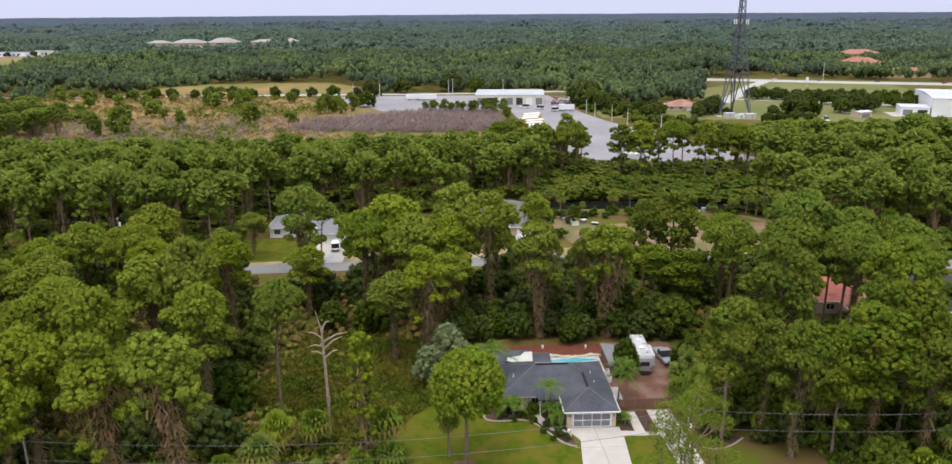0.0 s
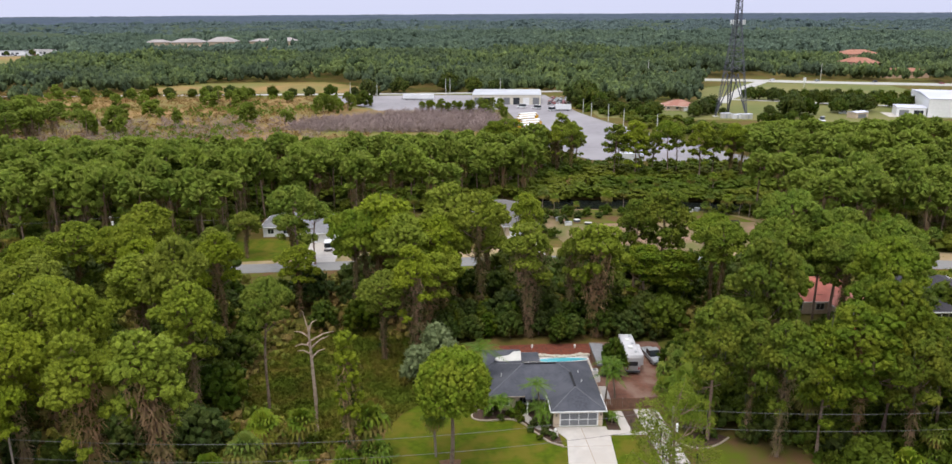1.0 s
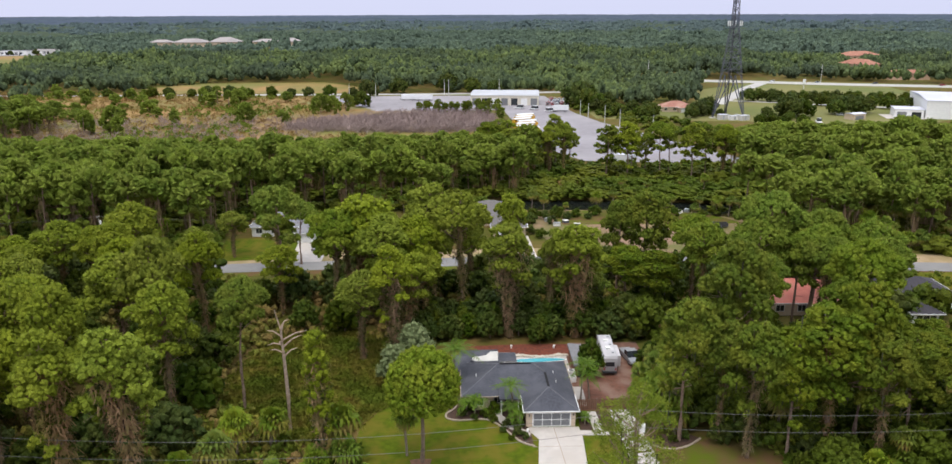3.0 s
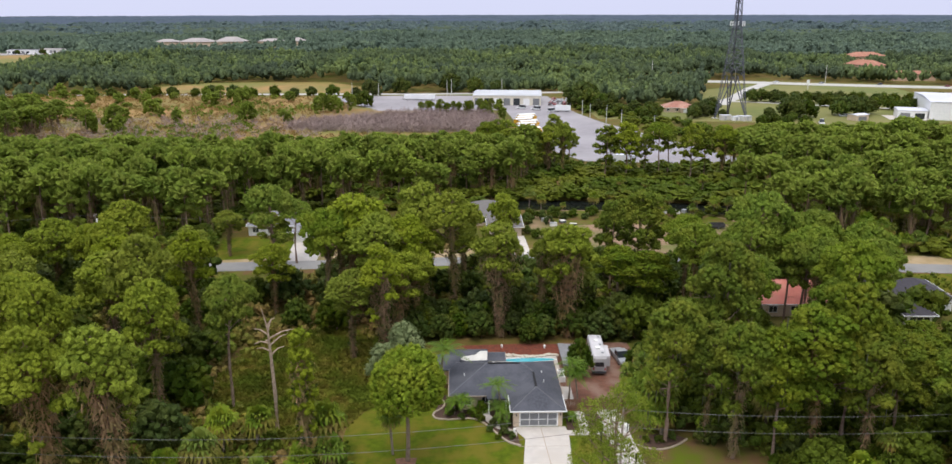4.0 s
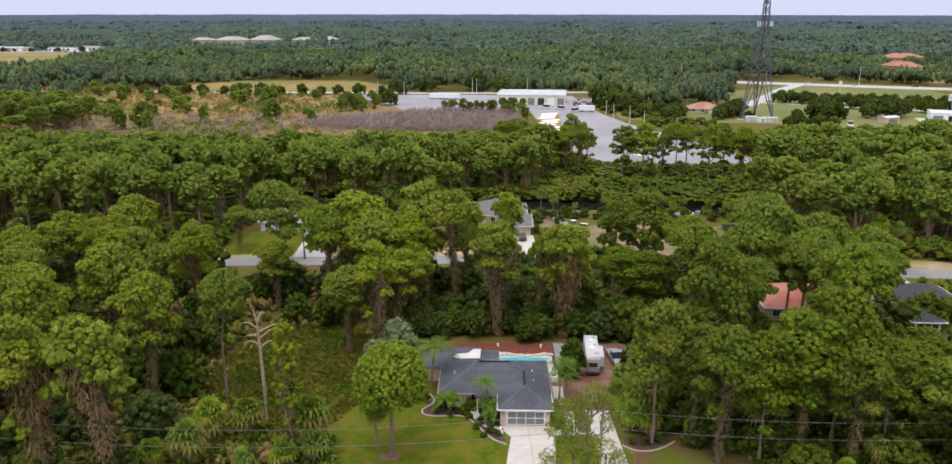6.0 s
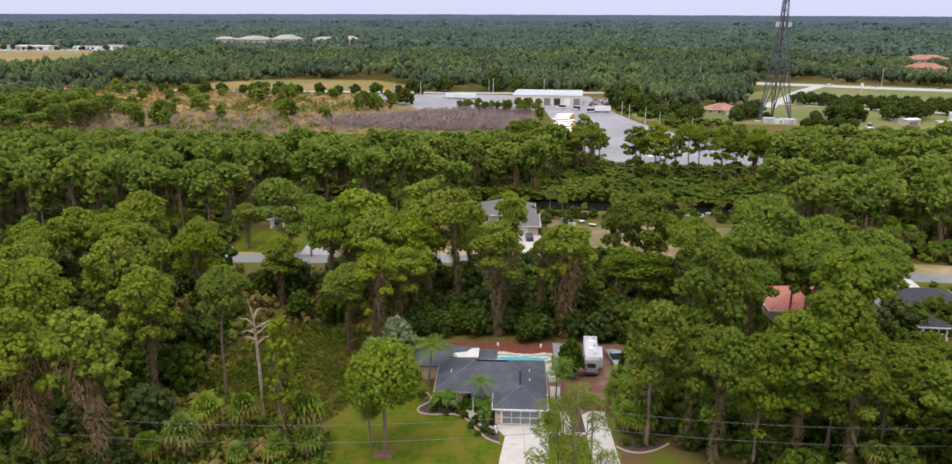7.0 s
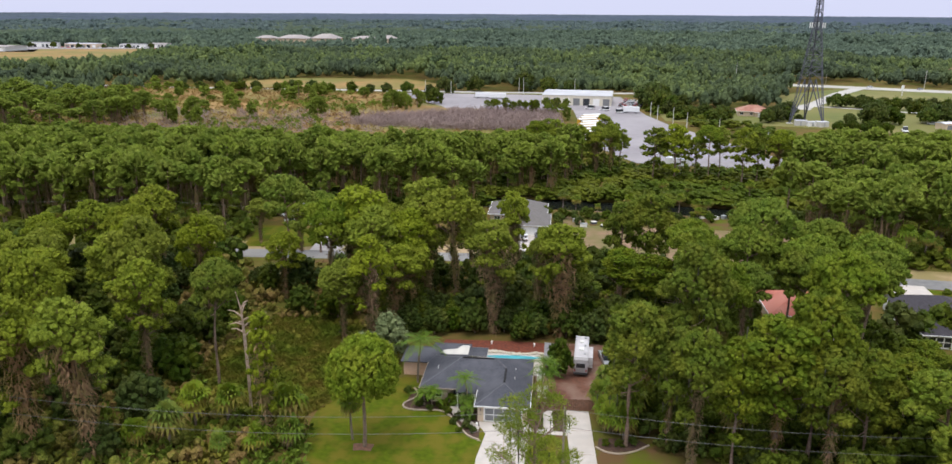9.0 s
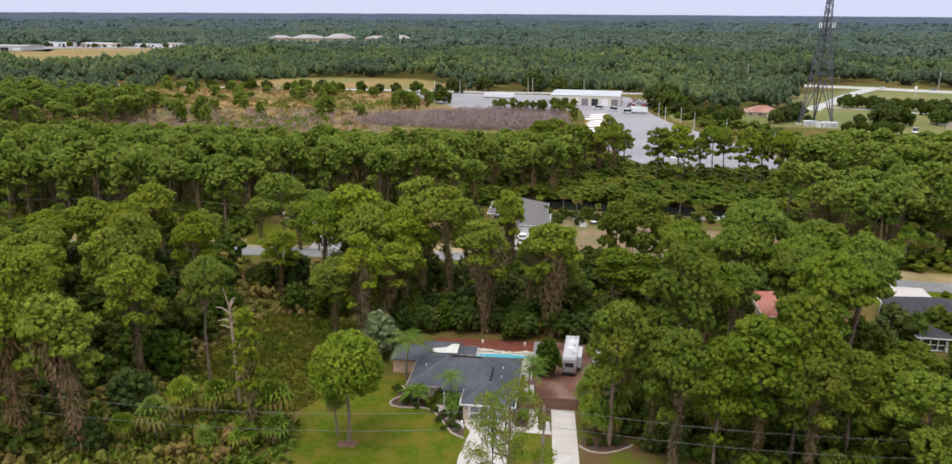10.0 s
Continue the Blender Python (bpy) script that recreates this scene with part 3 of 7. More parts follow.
def sabal(seed, h=6.0, fronds=34, size=1.9, label="cabbage palm with a round head of fan fronds", group="cabbage palms", old=0.3):
    r = np.random.default_rng(seed)
    t = thing("cabbage_palm", Matrix(), label, "palm tree", group)
    pts, radii = bent_trunk(h, 0.2, 0.17, r.uniform(0, 0.5), r, 5)
    part("trunk", Geo().tube(pts, radii, 8), PALMBARK, t)
    live, yellow, dry, top = Geo(), Geo(), Geo(), pts[-1]
    for i in range(fronds):
        a, e = i * 2.4 + r.uniform(-0.3, 0.3), math.asin(max(-0.75, min(0.98, 1.0 - 1.6 * (i / fronds)))) + r.uniform(-0.2, 0.2)
        g = yellow if i > fronds * (1 - old) else live
        fan_frond(g, top, (math.cos(a) * math.cos(e), math.sin(a) * math.cos(e), math.sin(e)), size * r.uniform(0.72, 1.15), r, 8, r.uniform(0.25, 0.55))
    for i in range(8):
        a = i * 2.4 + 1
        fan_frond(dry, top - Vector((0, 0, 0.2)), (math.cos(a) * 0.5, math.sin(a) * 0.5, -0.85), size * 0.75, r, 5)
    part("crown", live, FROND, t)
    part("old_fronds", yellow, OLDFROND, t, "yellowing lower fronds")
    part("dry_fronds", dry, DEADFROND, t, "dry brown hanging fronds")
    return t


def queen_palm(seed, h=7.5, fronds=13, size=2.9, lean=0.6, label="queen palm with arching feathery green fronds", group="queen palms"):
    r = np.random.default_rng(seed)
    t = thing("queen_palm", Matrix(), label, "palm tree", group)
    pts, radii = bent_trunk(h, 0.17, 0.11, lean, r, 6)
    part("trunk", Geo().tube(pts, radii, 8), PALMBARK, t)
    for i in range(fronds):
        a, e = i * 2.4 + r.uniform(-.2, .2), 1.15 - 1.2 * (i / fronds)
        g = Geo()
        d = Vector((math.cos(a), math.sin(a), 0))
        side = Vector((-d.y, d.x, 0))
        prev = None
        for s in np.linspace(0, 1, 9):
            p = pts[-1] + d * (size * s * math.cos(e) + 0.25 * size * s * s) + Vector((0, 0, size * (s * math.sin(e) - 0.75 * s * s)))
            if prev is not None:
                g.add([prev - side * 0.03, prev + side * 0.03, p + side * 0.02, p - side * 0.02], [(0, 1, 2, 3)])
                ln = 0.75 * math.sin(math.pi * (0.15 + 0.8 * s))
                for sg in (-1, 1):
                    for f in (0.0, 0.5):
                        b = prev.lerp(p, f)
                        tip = b + side * sg * ln + (p - prev) * 0.6 - Vector((0, 0, ln * 0.45))
                        w = (p - prev) * 0.28
                        g.add([b, b + w + (tip - b) * 0.5, tip, b - w * 0.3 + (tip - b) * 0.5], [(0, 1, 2, 3)])
            prev = p
        part("frond", g, QUEEN, t)
    return t


used_trees = set()


def plant(proto, x, y, turn=0.0, size=1.0, tall=1.0, z=0.0):
    """Puts a tree of that kind at a place: the first time itself, then copies."""
    m = Matrix.Translation((x, y * DEPTH, z)) @ Matrix.Rotation(turn, 4, "Z") @ Matrix.Diagonal((size, size, size * tall, 1))
    if proto.name in used_trees:
        return copy_thing(proto, m @ Matrix.Diagonal((*(1 / s for s in proto.scale), 1)))
    used_trees.add(proto.name)
    proto.matrix_basis = m
    return proto


# ---- ground ----
CANAL_LINE = smooth_line([(-900, 262), (-300, 240), (-27, 228), (0, 226), (70, 219.5), (92, 214), (150, 204), (400, 178), (900, 150)], 12)
ROAD_LINE = smooth_line([(-900, 172), (-300, 170), (-85, 168), (-34, 168), (10, 168.4), (45, 167), (71, 164), (101, 158.8), (120, 156), (200, 146), (500, 120)], 4)


def ground_sheet():
    g, rows = Geo(), []
    line = [(-6000, 262)] + CANAL_LINE + [(6000, 150)]
    for x, c in line:
        rows.append([(x, -1500, 0), (x, 0, 0), (x, c - 8, 0), (x, c - 5.5, -1.5), (x, c + 5.5, -1.5), (x, c + 8, 0), (x, 600, 0), (x, 5200, 0)])
    n = len(rows[0])
    g.add([p for r in rows for p in r], [(i * n + j, (i + 1) * n + j, (i + 1) * n + j + 1, i * n + j + 1) for i in range(len(rows) - 1) for j in range(n - 1)])
    return g


setting("ground", ground_sheet(), FLOOR, "dark leafy woodland floor under the trees", "ground")
setting("water", ribbon(CANAL_LINE, 13.5, -0.7), CANAL, "still dark canal water between overgrown banks", "canal")
setting("road", ribbon(ROAD_LINE, 6.2, 0.06), ASPHALT, "grey asphalt residential road through the trees", "road")
setting("verge", ribbon([(x, y + 6.4) for x, y in ROAD_LINE], 6.4, 0.04), VERGE, "sandy grass verge along the road", "verge")
setting("verge", ribbon([(x, y - 4.6) for x, y in ROAD_LINE], 3.0, 0.03), LAWNDRY, "patchy grass verge along the road", "verge")

setting("lawn", sheet([(-0.6, 40), (31, 40), (31, 92), (29, 100), (18, 104), (8, 107), (2.3, 102.8), (-0.6, 100.2), (-3.2, 96.1), (-3.5, 92.2), (-2.5, 87.4), (-0.9, 81.2)], 0.03), LAWN, "mown green front lawn round the driveway", "lawn")
setting("lawn", sheet([(31, 40), (62, 40), (60, 84), (56, 88.5), (47, 89.5), (36, 90), (31, 92)], 0.035), LAWNDRY, "patchy lawn with bare brown spots", "lawn")
setting("clearing", sheet([(-23, 97), (-13, 93), (-4.6, 94), (-3.4, 96.2), (-0.8, 100.4), (2.2, 103), (6, 112), (2, 126), (-8, 132), (-20, 130), (-25.5, 112)], 0.03), CLEARING, "overgrown grassy clearing beside the house", "clearing")
setting("yard", sheet([(28.4, 98), (37.5, 98), (43, 104), (43.5, 121), (31.5, 121.5), (28.6, 112)], 0.045), PAVER, "red-brown gravel side yard behind the fence", "yard")
setting("mulch_bed", sheet([(12.5, 118.2), (20, 116.8), (30, 116.2), (32, 116.8), (32, 121.0), (24, 121.6), (13, 121.6)], 0.06), MULCH, "bright red bark mulch bed behind the pool", "mulch bed")
setting("lawn", sheet([(-42, 173), (-24, 174), (-22, 186), (-36, 192), (-44, 192)], 0.05), LAWN, "bright green lawn before the white house", "lawn")
setting("field", sheet([(40, 173), (60, 171), (92, 168), (98, 196), (88, 207), (66, 212.5), (40, 214), (36, 196)], 0.05), DIRT, "bare sandy lot with patches of grass", "field")
setting("lawn", sheet([(45, 198), (95, 195), (88, 206.5), (66, 212), (42, 213)], 0.09), LAWNDRY, "patchy grass along the canal bank", "lawn")
setting("lawn", sheet([(98, 143), (140, 138), (140, 150), (98, 154.5)], 0.055), LAWN, "green lawn beside the dark-roofed house", "lawn")


def concrete_slab(name, outline, label, category, z=0.07):
    return setting(name, sheet(outline, z), CONCRETE, label, category)


drive = concrete_slab("driveway", [(20.4, 94.0), (27.6, 93.6), (27.6, 90.8), (26.8, 84), (27.3, 40), (19.6, 40), (20.5, 84.6), (21.5, 90.8), (20.6, 92.6)], "pale concrete driveway before the garage", "driveway")
side_drive = concrete_slab("driveway", [(32.7, 40), (36.3, 40), (36.2, 97.7), (32.8, 97.9)], "pale concrete side driveway up to the fence", "driveway", 0.075)
for k, pts in enumerate(([(23.95, 40), (24.05, 40), (24.1, 93.6), (24.0, 93.6)], [(20.4, 88.9), (27.2, 88.6), (27.2, 88.68), (20.4, 88.98)], [(20.2, 80.9), (26.9, 80.6), (26.9, 80.68), (20.2, 80.98)])):
    part("joint", sheet(pts, 0.074), CURB, drive)
for y in (92.3, 86.4, 80.5):
    part("joint", sheet([(32.7, y), (36.3, y), (36.3, y + 0.08), (32.7, y + 0.08)], 0.079), CURB, side_drive)
concrete_slab("path", [(27.6, 91.3), (32.7, 91.0), (32.7, 91.9), (30.9, 92.0), (30.9, 97.6), (29.6, 97.6), (29.5, 92.4), (27.6, 92.6)], "concrete path between the two driveways", "path", 0.066)
concrete_slab("path", [(15.6, 99.2), (16.6, 99.0), (18.2, 95.2), (20.6, 92.6), (20.4, 91.4), (17.6, 94.0), (16.2, 96.4)], "curved concrete path to the front door", "path", 0.078)
concrete_slab("patio", [(28.6, 99.4), (30.1, 99.3), (30.5, 105.2), (28.9, 105.4)], "narrow concrete pad beside the house", "patio", 0.085)
setting("mulch_bed", sheet([(9.2, 98.2), (9.3, 97.2), (11, 96.6), (14.4, 96.7), (16.1, 95.4), (17.8, 92.5), (19.1, 90.3), (20.6, 89.3), (20.7, 94.2), (20.4, 99), (11, 104), (9.9, 103)], 0.055), DARKMULCH, "dark bark mulch bed before the house", "mulch bed")
setting("mulch_bed", sheet([(30.95, 91.95), (32.65, 91.9), (32.7, 97.6), (30.95, 97.6)], 0.055), DARKMULCH, "dark mulch strip between the concrete paths", "mulch bed")
setting("mulch_bed", sheet([(27.65, 92.7), (29.4, 92.5), (29.5, 97), (28.2, 97)], 0.06), DARKMULCH, "dark mulch bed at the garage corner", "mulch bed")
setting("mulch_bed", sheet([(36.6, 88.2), (39, 87.2), (41.5, 87.9), (43.5, 89.4), (42, 90.8), (37, 90.6)], 0.06), DARKMULCH, "dark mulch bed with yellow-green plants", "mulch bed")
setting("curb", ribbon(smooth_line([(9.9, 103.2), (10.7, 101.6), (10.4, 100), (9.1, 98.6), (9.2, 97.2), (11, 96.55), (14.4, 96.65), (16.2, 95.2), (17.8, 92.3), (19.1, 90.1), (20.7, 89.1)], 0.7), 0.24, 0.19), CURB, "winding pale concrete curb round the mulch bed", "curb")
setting("curb", ribbon(smooth_line([(36.4, 88.4), (37.5, 87.3), (39.4, 86.9), (41.6, 87.7), (43.6, 89.2)], 0.6), 0.24, 0.19), CURB, "pale concrete curb round a small bed", "curb")

# far ground
setting("marsh", sheet([(-260, 400), (-160, 345), (-90, 335), (0, 345), (42, 352), (48, 430), (10, 450), (-30, 470), (-60, 528), (-130, 545), (-250, 575)], 0.1), MARSH, "dry orange-brown marsh field", "marsh")
setting("marsh", sheet([(-196, 560), (-38, 552), (-40, 600), (-70, 640), (-164, 640), (-200, 604)], 0.1), MARSH, "dry brown field beyond the far road", "marsh")
setting("road", ribbon(smooth_line([(-700, 640), (-300, 562), (-170, 551), (-60, 545), (20, 540), (110, 545)], 20), 9, 0.14), ROADDUST, "pale road behind the marsh", "road")
yard = setting("yard", sheet([(64, 304), (70, 288), (128, 276), (134, 284), (101, 392), (95, 430), (92, 520), (30, 528), (-55, 532), (-46, 498), (-18, 448), (56, 448), (56, 330)], 0.12), PAVED, "wide grey paved vehicle yard", "paved yard")
setting("lawn", sheet([(-70, 500), (-46, 498), (-20, 455), (-55, 470)], 0.13), LAWNFAR, "green grass edge of the paved yard", "lawn")
setting("lawn", sheet([(-60, 536), (60, 530), (60, 538), (-60, 544)], 0.13), LAWNFAR, "green strip behind the paved yard", "lawn")
setting("lawn", sheet([(102, 405), (140, 395), (186, 384), (196, 372), (262, 370), (330, 400), (360, 560), (300, 575), (262, 590), (205, 545), (182, 472), (140, 450), (104, 450)], 0.11), LAWNFAR, "open green lawns round the mast", "lawn")
setting("road", ribbon(smooth_line([(192, 462), (201, 480), (212, 494), (232, 527), (250, 556), (270, 583), (284, 602)], 8), 9, 0.2), ROADDUST, "pale access road to the highway", "road")
setting("road", ribbon(smooth_line([(204, 481), (212, 476), (227, 468), (246, 457), (264, 447), (300, 430), (380, 405)], 8), 5, 0.15), ROADDUST, "narrow pale lane across the lawn", "road")
setting("lawn", sheet([(180, 622), (262, 594), (345, 558), (480, 513), (800, 423), (800, 462), (480, 546), (350, 590), (262, 628), (180, 657)], 0.1), LAWNFAR, "yellow-green grass verges of the highway", "lawn")
setting("road", ribbon(smooth_line([(180, 640), (262, 612), (345, 575), (480, 530), (800, 440)], 14), 20, 0.16), ROADDUST, "pale wide highway beyond the lawns", "road")
setting("field", sheet([(-480, 700), (-400, 690), (-412, 935), (-440, 1015), (-500, 1078), (-645, 1050), (-760, 960), (-640, 840)], 0.15), MARSH, "yellow dry field before the warehouses", "field")
setting("yard", sheet([(-800, 960), (-610, 980), (-650, 1056), (-500, 1084), (-450, 1010), (-250, 1060), (-260, 1120), (-800, 1120)], 0.15), PAVED, "pale paved ground round the warehouses", "paved yard")

setting("mulch_bed", ribbon([(4.0, 86.3), (5.2, 86.5), (6.6, 86.3)], 1.7, 0.05), FENCE, "fallen red-brown needles under the lone pine", "mulch bed")

# ---- houses ----
def hip_roof(x0, y0, x1, y1, z, rise, along_x=True, drop=0.16):
    """A closed hip roof over a rectangle of eaves, its eave underside at z - drop."""
    w = (y1 - y0) / 2 if along_x else (x1 - x0) / 2
    cx, cy = (x0 + x1) / 2, (y0 + y1) / 2
    ridge = [(x0 + w, cy, z + rise), (x1 - w, cy, z + rise)] if along_x else [(cx, y0 + w, z + rise), (cx, y1 - w, z + rise)]
    lo = [(x0, y0, z - drop), (x1, y0, z - drop), (x1, y1, z - drop), (x0, y1, z - drop)]
    hi = [(a, b, z) for a, b, _ in lo]
    g = Geo()
    faces = [(3, 2, 1, 0)] + [(i, (i + 1) % 4, 4 + (i + 1) % 4, 4 + i) for i in range(4)]
    faces += [(4, 5, 9, 8), (5, 6, 9), (6, 7, 8, 9), (7, 4, 8)] if along_x else [(4, 5, 8), (5, 6, 9, 8), (6, 7, 9), (7, 4, 8, 9)]
    return g.add(lo + hi + ridge, faces)


def gutter(parent, x0, y0, x1, y1, z, label="white gutter", t=0.09, h=0.15, mat=None):
    for b in ((x0 - t, y0 - t, x1 + t, y0), (x0 - t, y1, x1 + t, y1 + t), (x0 - t, y0, x0, y1), (x1, y0, x1 + t, y1)):
        part("gutter", Geo().box(b[0], b[1], z - h, b[2], b[3], z + 0.01), mat or WHITE, parent, label)


def window(parent, x, y, z, w, h, axis="x", out=-1):
    """A framed window on a wall that faces along y (axis x) or along x (axis y)."""
    f, p = Geo(), Geo()
    d = 0.06 * out
    if axis == "x":
        p.box(x, min(y, y + d * 0.5), z, x + w, max(y, y + d * 0.5), z + h)
        for b in ((x - .08, z - .08, x + w + .08, z), (x - .08, z + h, x + w + .08, z + h + .08), (x - .08, z, x, z + h), (x + w, z, x + w + .08, z + h), (x + w / 2 - .03, z, x + w / 2 + .03, z + h)):
            f.box(b[0], min(y, y + d), b[1], b[2], max(y, y + d), b[3])
    else:
        p.box(min(x, x + d * 0.5), y, z, max(x, x + d * 0.5), y + w, z + h)
        for b in ((y - .08, z - .08, y + w + .08, z), (y - .08, z + h, y + w + .08, z + h + .08), (y - .08, z, y, z + h), (y + w, z, y + w + .08, z + h)):
            f.box(min(x, x + d), b[0], b[1], max(x, x + d), b[2], b[3])
    wob = part("window", f, WHITE, parent, "white window frame")
    part("pane", p, WINDOWGLASS, wob, "dark glass")
    return wob


def main_house():
    h = thing("house", pose(20.2, 94.1, 0, 0, 0, -2.5), "single-storey beige stucco house with a grey shingle hip roof", "house")
    part("wall", Geo().box(0, 0.0, -0.1, 0.85, 0.2, 2.44).box(6.35, 0.0, -0.1, 6.95, 0.2, 2.44).box(0.85, 0, 2.18, 6.35, 0.2, 2.44), BEIGE, h)
    part("wall", Geo().box(0, 0.2, -0.1, 0.2, 5.0, 2.44), BEIGE, h)
    part("wall", Geo().box(6.75, 0.2, -0.1, 6.95, 14.9, 2.44), BEIGE, h)
    part("wall", Geo().box(-8.5, 5.0, -0.1, -4.6, 5.2, 2.44).box(-8.5, 5.2, -0.1, -8.3, 14.9, 2.44), BEIGE, h)
    part("wall", Geo().box(-4.6, 6.4, -0.1, 0.2, 6.6, 2.44).box(-4.6, 5.2, -0.1, -4.4, 6.4, 2.44), BEIGE, h)
    part("wall", Geo().box(-8.3, 14.7, -0.1, 6.75, 14.9, 2.44), BEIGE, h)
    part("wall", Geo().box(-13.2, 13.4, -0.1, -8.5, 13.6, 2.4).box(-13.2, 13.6, -0.1, -13.0, 18.5, 2.4), PEACH, h, "peach stucco side wing")
    door = part("garage_door", Geo().box(0.85, 0.05, 0, 1.0, 0.16, 2.18).box(6.2, 0.05, 0, 6.35, 0.16, 2.18).box(1.0, 0.05, 2.06, 6.2, 0.16, 2.18).box(1.0, 0.05, 0, 6.2, 0.16, 0.14), WHITE, h, "white frame of the screened garage door")
    for i in range(4):
        for j in range(2):
            x, z = 1.0 + i * 1.3, 0.14 + j * 0.96
            part("screen", Geo().box(x + 0.05, 0.09, z + 0.05, x + 1.25, 0.12, z + 0.91), SCREEN, door, "grey insect screen")
    for i in range(5):
        part("mullion", Geo().box(0.96 + i * 1.3, 0.04, 0.14, 1.04 + i * 1.3, 0.17, 2.06), WHITE, door)
    part("mullion", Geo().box(1.0, 0.04, 1.06, 6.2, 0.17, 1.14), WHITE, door)
    roof = part("roof", hip_roof(-9.1, 4.4, 7.5, 15.6, 2.6, 2.45), SHINGLE, h, "grey asphalt shingle hip roof")
    part("ridge_vent", Geo().box(-3.2, 9.86, 5.03, 1.6, 10.14, 5.16), VENTBLACK, roof, "dark ridge vent")
    front = part("roof", hip_roof(-0.4, -0.35, 7.42, 11.5, 2.62, 1.8, False), SHINGLE, h, "grey asphalt shingle hip roof over the garage")
    part("ridge_vent", Geo().box(3.36, 3.7, 4.4, 3.66, 8.0, 4.56), VENTBLACK, front, "dark ridge vent")
    gutter(front, -0.4, -0.35, 7.42, 4.3, 2.62)
    for a, b in (((-0.4, -0.35, 2.63), (3.51, 3.56, 4.43)), ((7.42, -0.35, 2.63), (3.51, 3.56, 4.43))):
        part("hip_cap", Geo().rod(a, b, 0.09, n=4), RIDGECAP, front, "paler hip ridge cap")
    for a, b in (((-9.1, 4.4, 2.62), (-3.5, 10, 5.06)), ((-9.1, 15.6, 2.62), (-3.5, 10, 5.06)), ((7.5, 15.6, 2.62), (1.9, 10, 5.06)), ((1.9, 10, 5.06), (3.5, 8.4, 4.46))):
        part("hip_cap", Geo().rod(a, b, 0.09, n=4), RIDGECAP, roof, "paler hip ridge cap")
    for b in ((-9.2, 4.3, -0.55, 4.4), (-9.2, 4.4, -9.1, 15.6), (7.5, 4.4, 7.6, 15.6)):
        part("gutter", Geo().box(b[0], b[1], 2.47, b[2], b[3], 2.6), CURB, roof, "beige gutter")
    part("entry_roof", Geo().add([(-3.6, 3.4, 2.45), (-0.6, 3.4, 2.45), (-0.6, 6, 2.45), (-3.6, 6, 2.45), (-3.6, 3.4, 2.6), (-0.6, 3.4, 2.6), (-0.6, 7, 3.6), (-3.6, 7, 3.6)],
                                 [(3, 2, 1, 0), (0, 1, 5, 4), (1, 2, 6, 5), (2, 3, 7, 6), (3, 0, 4, 7), (4, 5, 6, 7)]), SHINGLE, h)
    for x in (-3.4, -0.9):
        part("post", Geo().box(x, 3.5, 0, x + 0.2, 3.7, 2.45), WHITE, h, "white porch post")
    part("front_door", Geo().box(-2.6, 6.36, 0, -1.6, 6.4, 2.05), DARKSTEEL, h, "dark front door in the recess")
    for x, y, z in ((-6.8, 8.2, 4.3), (4.9, 6.2, 4.0), (4.9, 9.3, 3.95), (-2.2, 13.4, 3.6)):
        part("vent_pipe", Geo().rod((x, y, z - 0.4), (x, y, z + 0.12), 0.06, n=8), WHITE, roof, "small white vent pipe")
    window(h, -7.6, 5.0, 0.9, 1.7, 1.2)
    window(h, -4.2, 6.4, 0.5, 1.0, 1.6)
    window(h, 6.95, 3.0, 0.9, 1.2, 1.2, "y", 1)
    window(h, 6.95, 8.5, 0.9, 1.6, 1.2, "y", 1)
    for x in (0.35, 6.6):
        part("wall_lamp", Geo().box(x, -0.14, 1.75, x + 0.14, 0, 2.05), DARKSTEEL, h, "small dark wall lamp")
    part("roof", Geo().add([(-13.6, 12.9, 2.4), (-8.4, 12.9, 2.4), (-8.4, 18.9, 2.4), (-13.6, 18.9, 2.4), (-13.6, 12.9, 2.55), (-8.4, 12.9, 2.55), (-8.4, 18.9, 2.55), (-13.6, 18.9, 2.55), (-11.2, 15.9, 3.6), (-7.0, 15.9, 3.6), (-7.0, 12.9, 3.5), (-7.0, 18.9, 2.8)],
                           [(3, 2, 1, 0), (0, 1, 5, 4), (2, 3, 7, 6), (3, 0, 4, 7), (4, 5, 9, 8), (6, 7, 8, 9), (7, 4, 8), (1, 2, 6, 5)]), SHINGLE, h, "grey shingle roof of the side wing")
    part("roof", hip_roof(-9.2, 15.4, -2.9, 20.2, 2.75, 0.75), SHINGLE, h, "low grey roof over the lanai")
    torn = [(-8.2, 16.15), (-6.4, 15.6), (-3.1, 15.7), (-3.0, 17.75), (-4.2, 17.75), (-5.0, 16.9), (-7.0, 16.55)]
    part("roof_sheet", Geo().add([(x, y, 2.75 + 0.3125 * (y - 15.4) + dz) for dz in (0.06, 0.02) for x, y in torn],
                                 [tuple(range(7)), tuple(range(13, 6, -1))] + [(k, k + 7, (k + 1) % 7 + 7, (k + 1) % 7) for k in range(7)]), CONCPOLE, h, "bright white torn roof membrane over the lanai")
    sol = part("roof_panel", Geo().box(-3.0, 15.7, 2.62, -0.1, 18.9, 2.74), SHINGLE, h, "grey flat patio roof panel")
    gutter(sol, -3.0, 15.7, -0.1, 18.9, 2.76, "grey edge trim", 0.05, 0.12, SCREEN)
    for x in (-2.8, -0.4):
        part("post", Geo().box(x, 18.7, 0, x + 0.12, 18.82, 2.62), WHITE, h)
    return h


main_house()


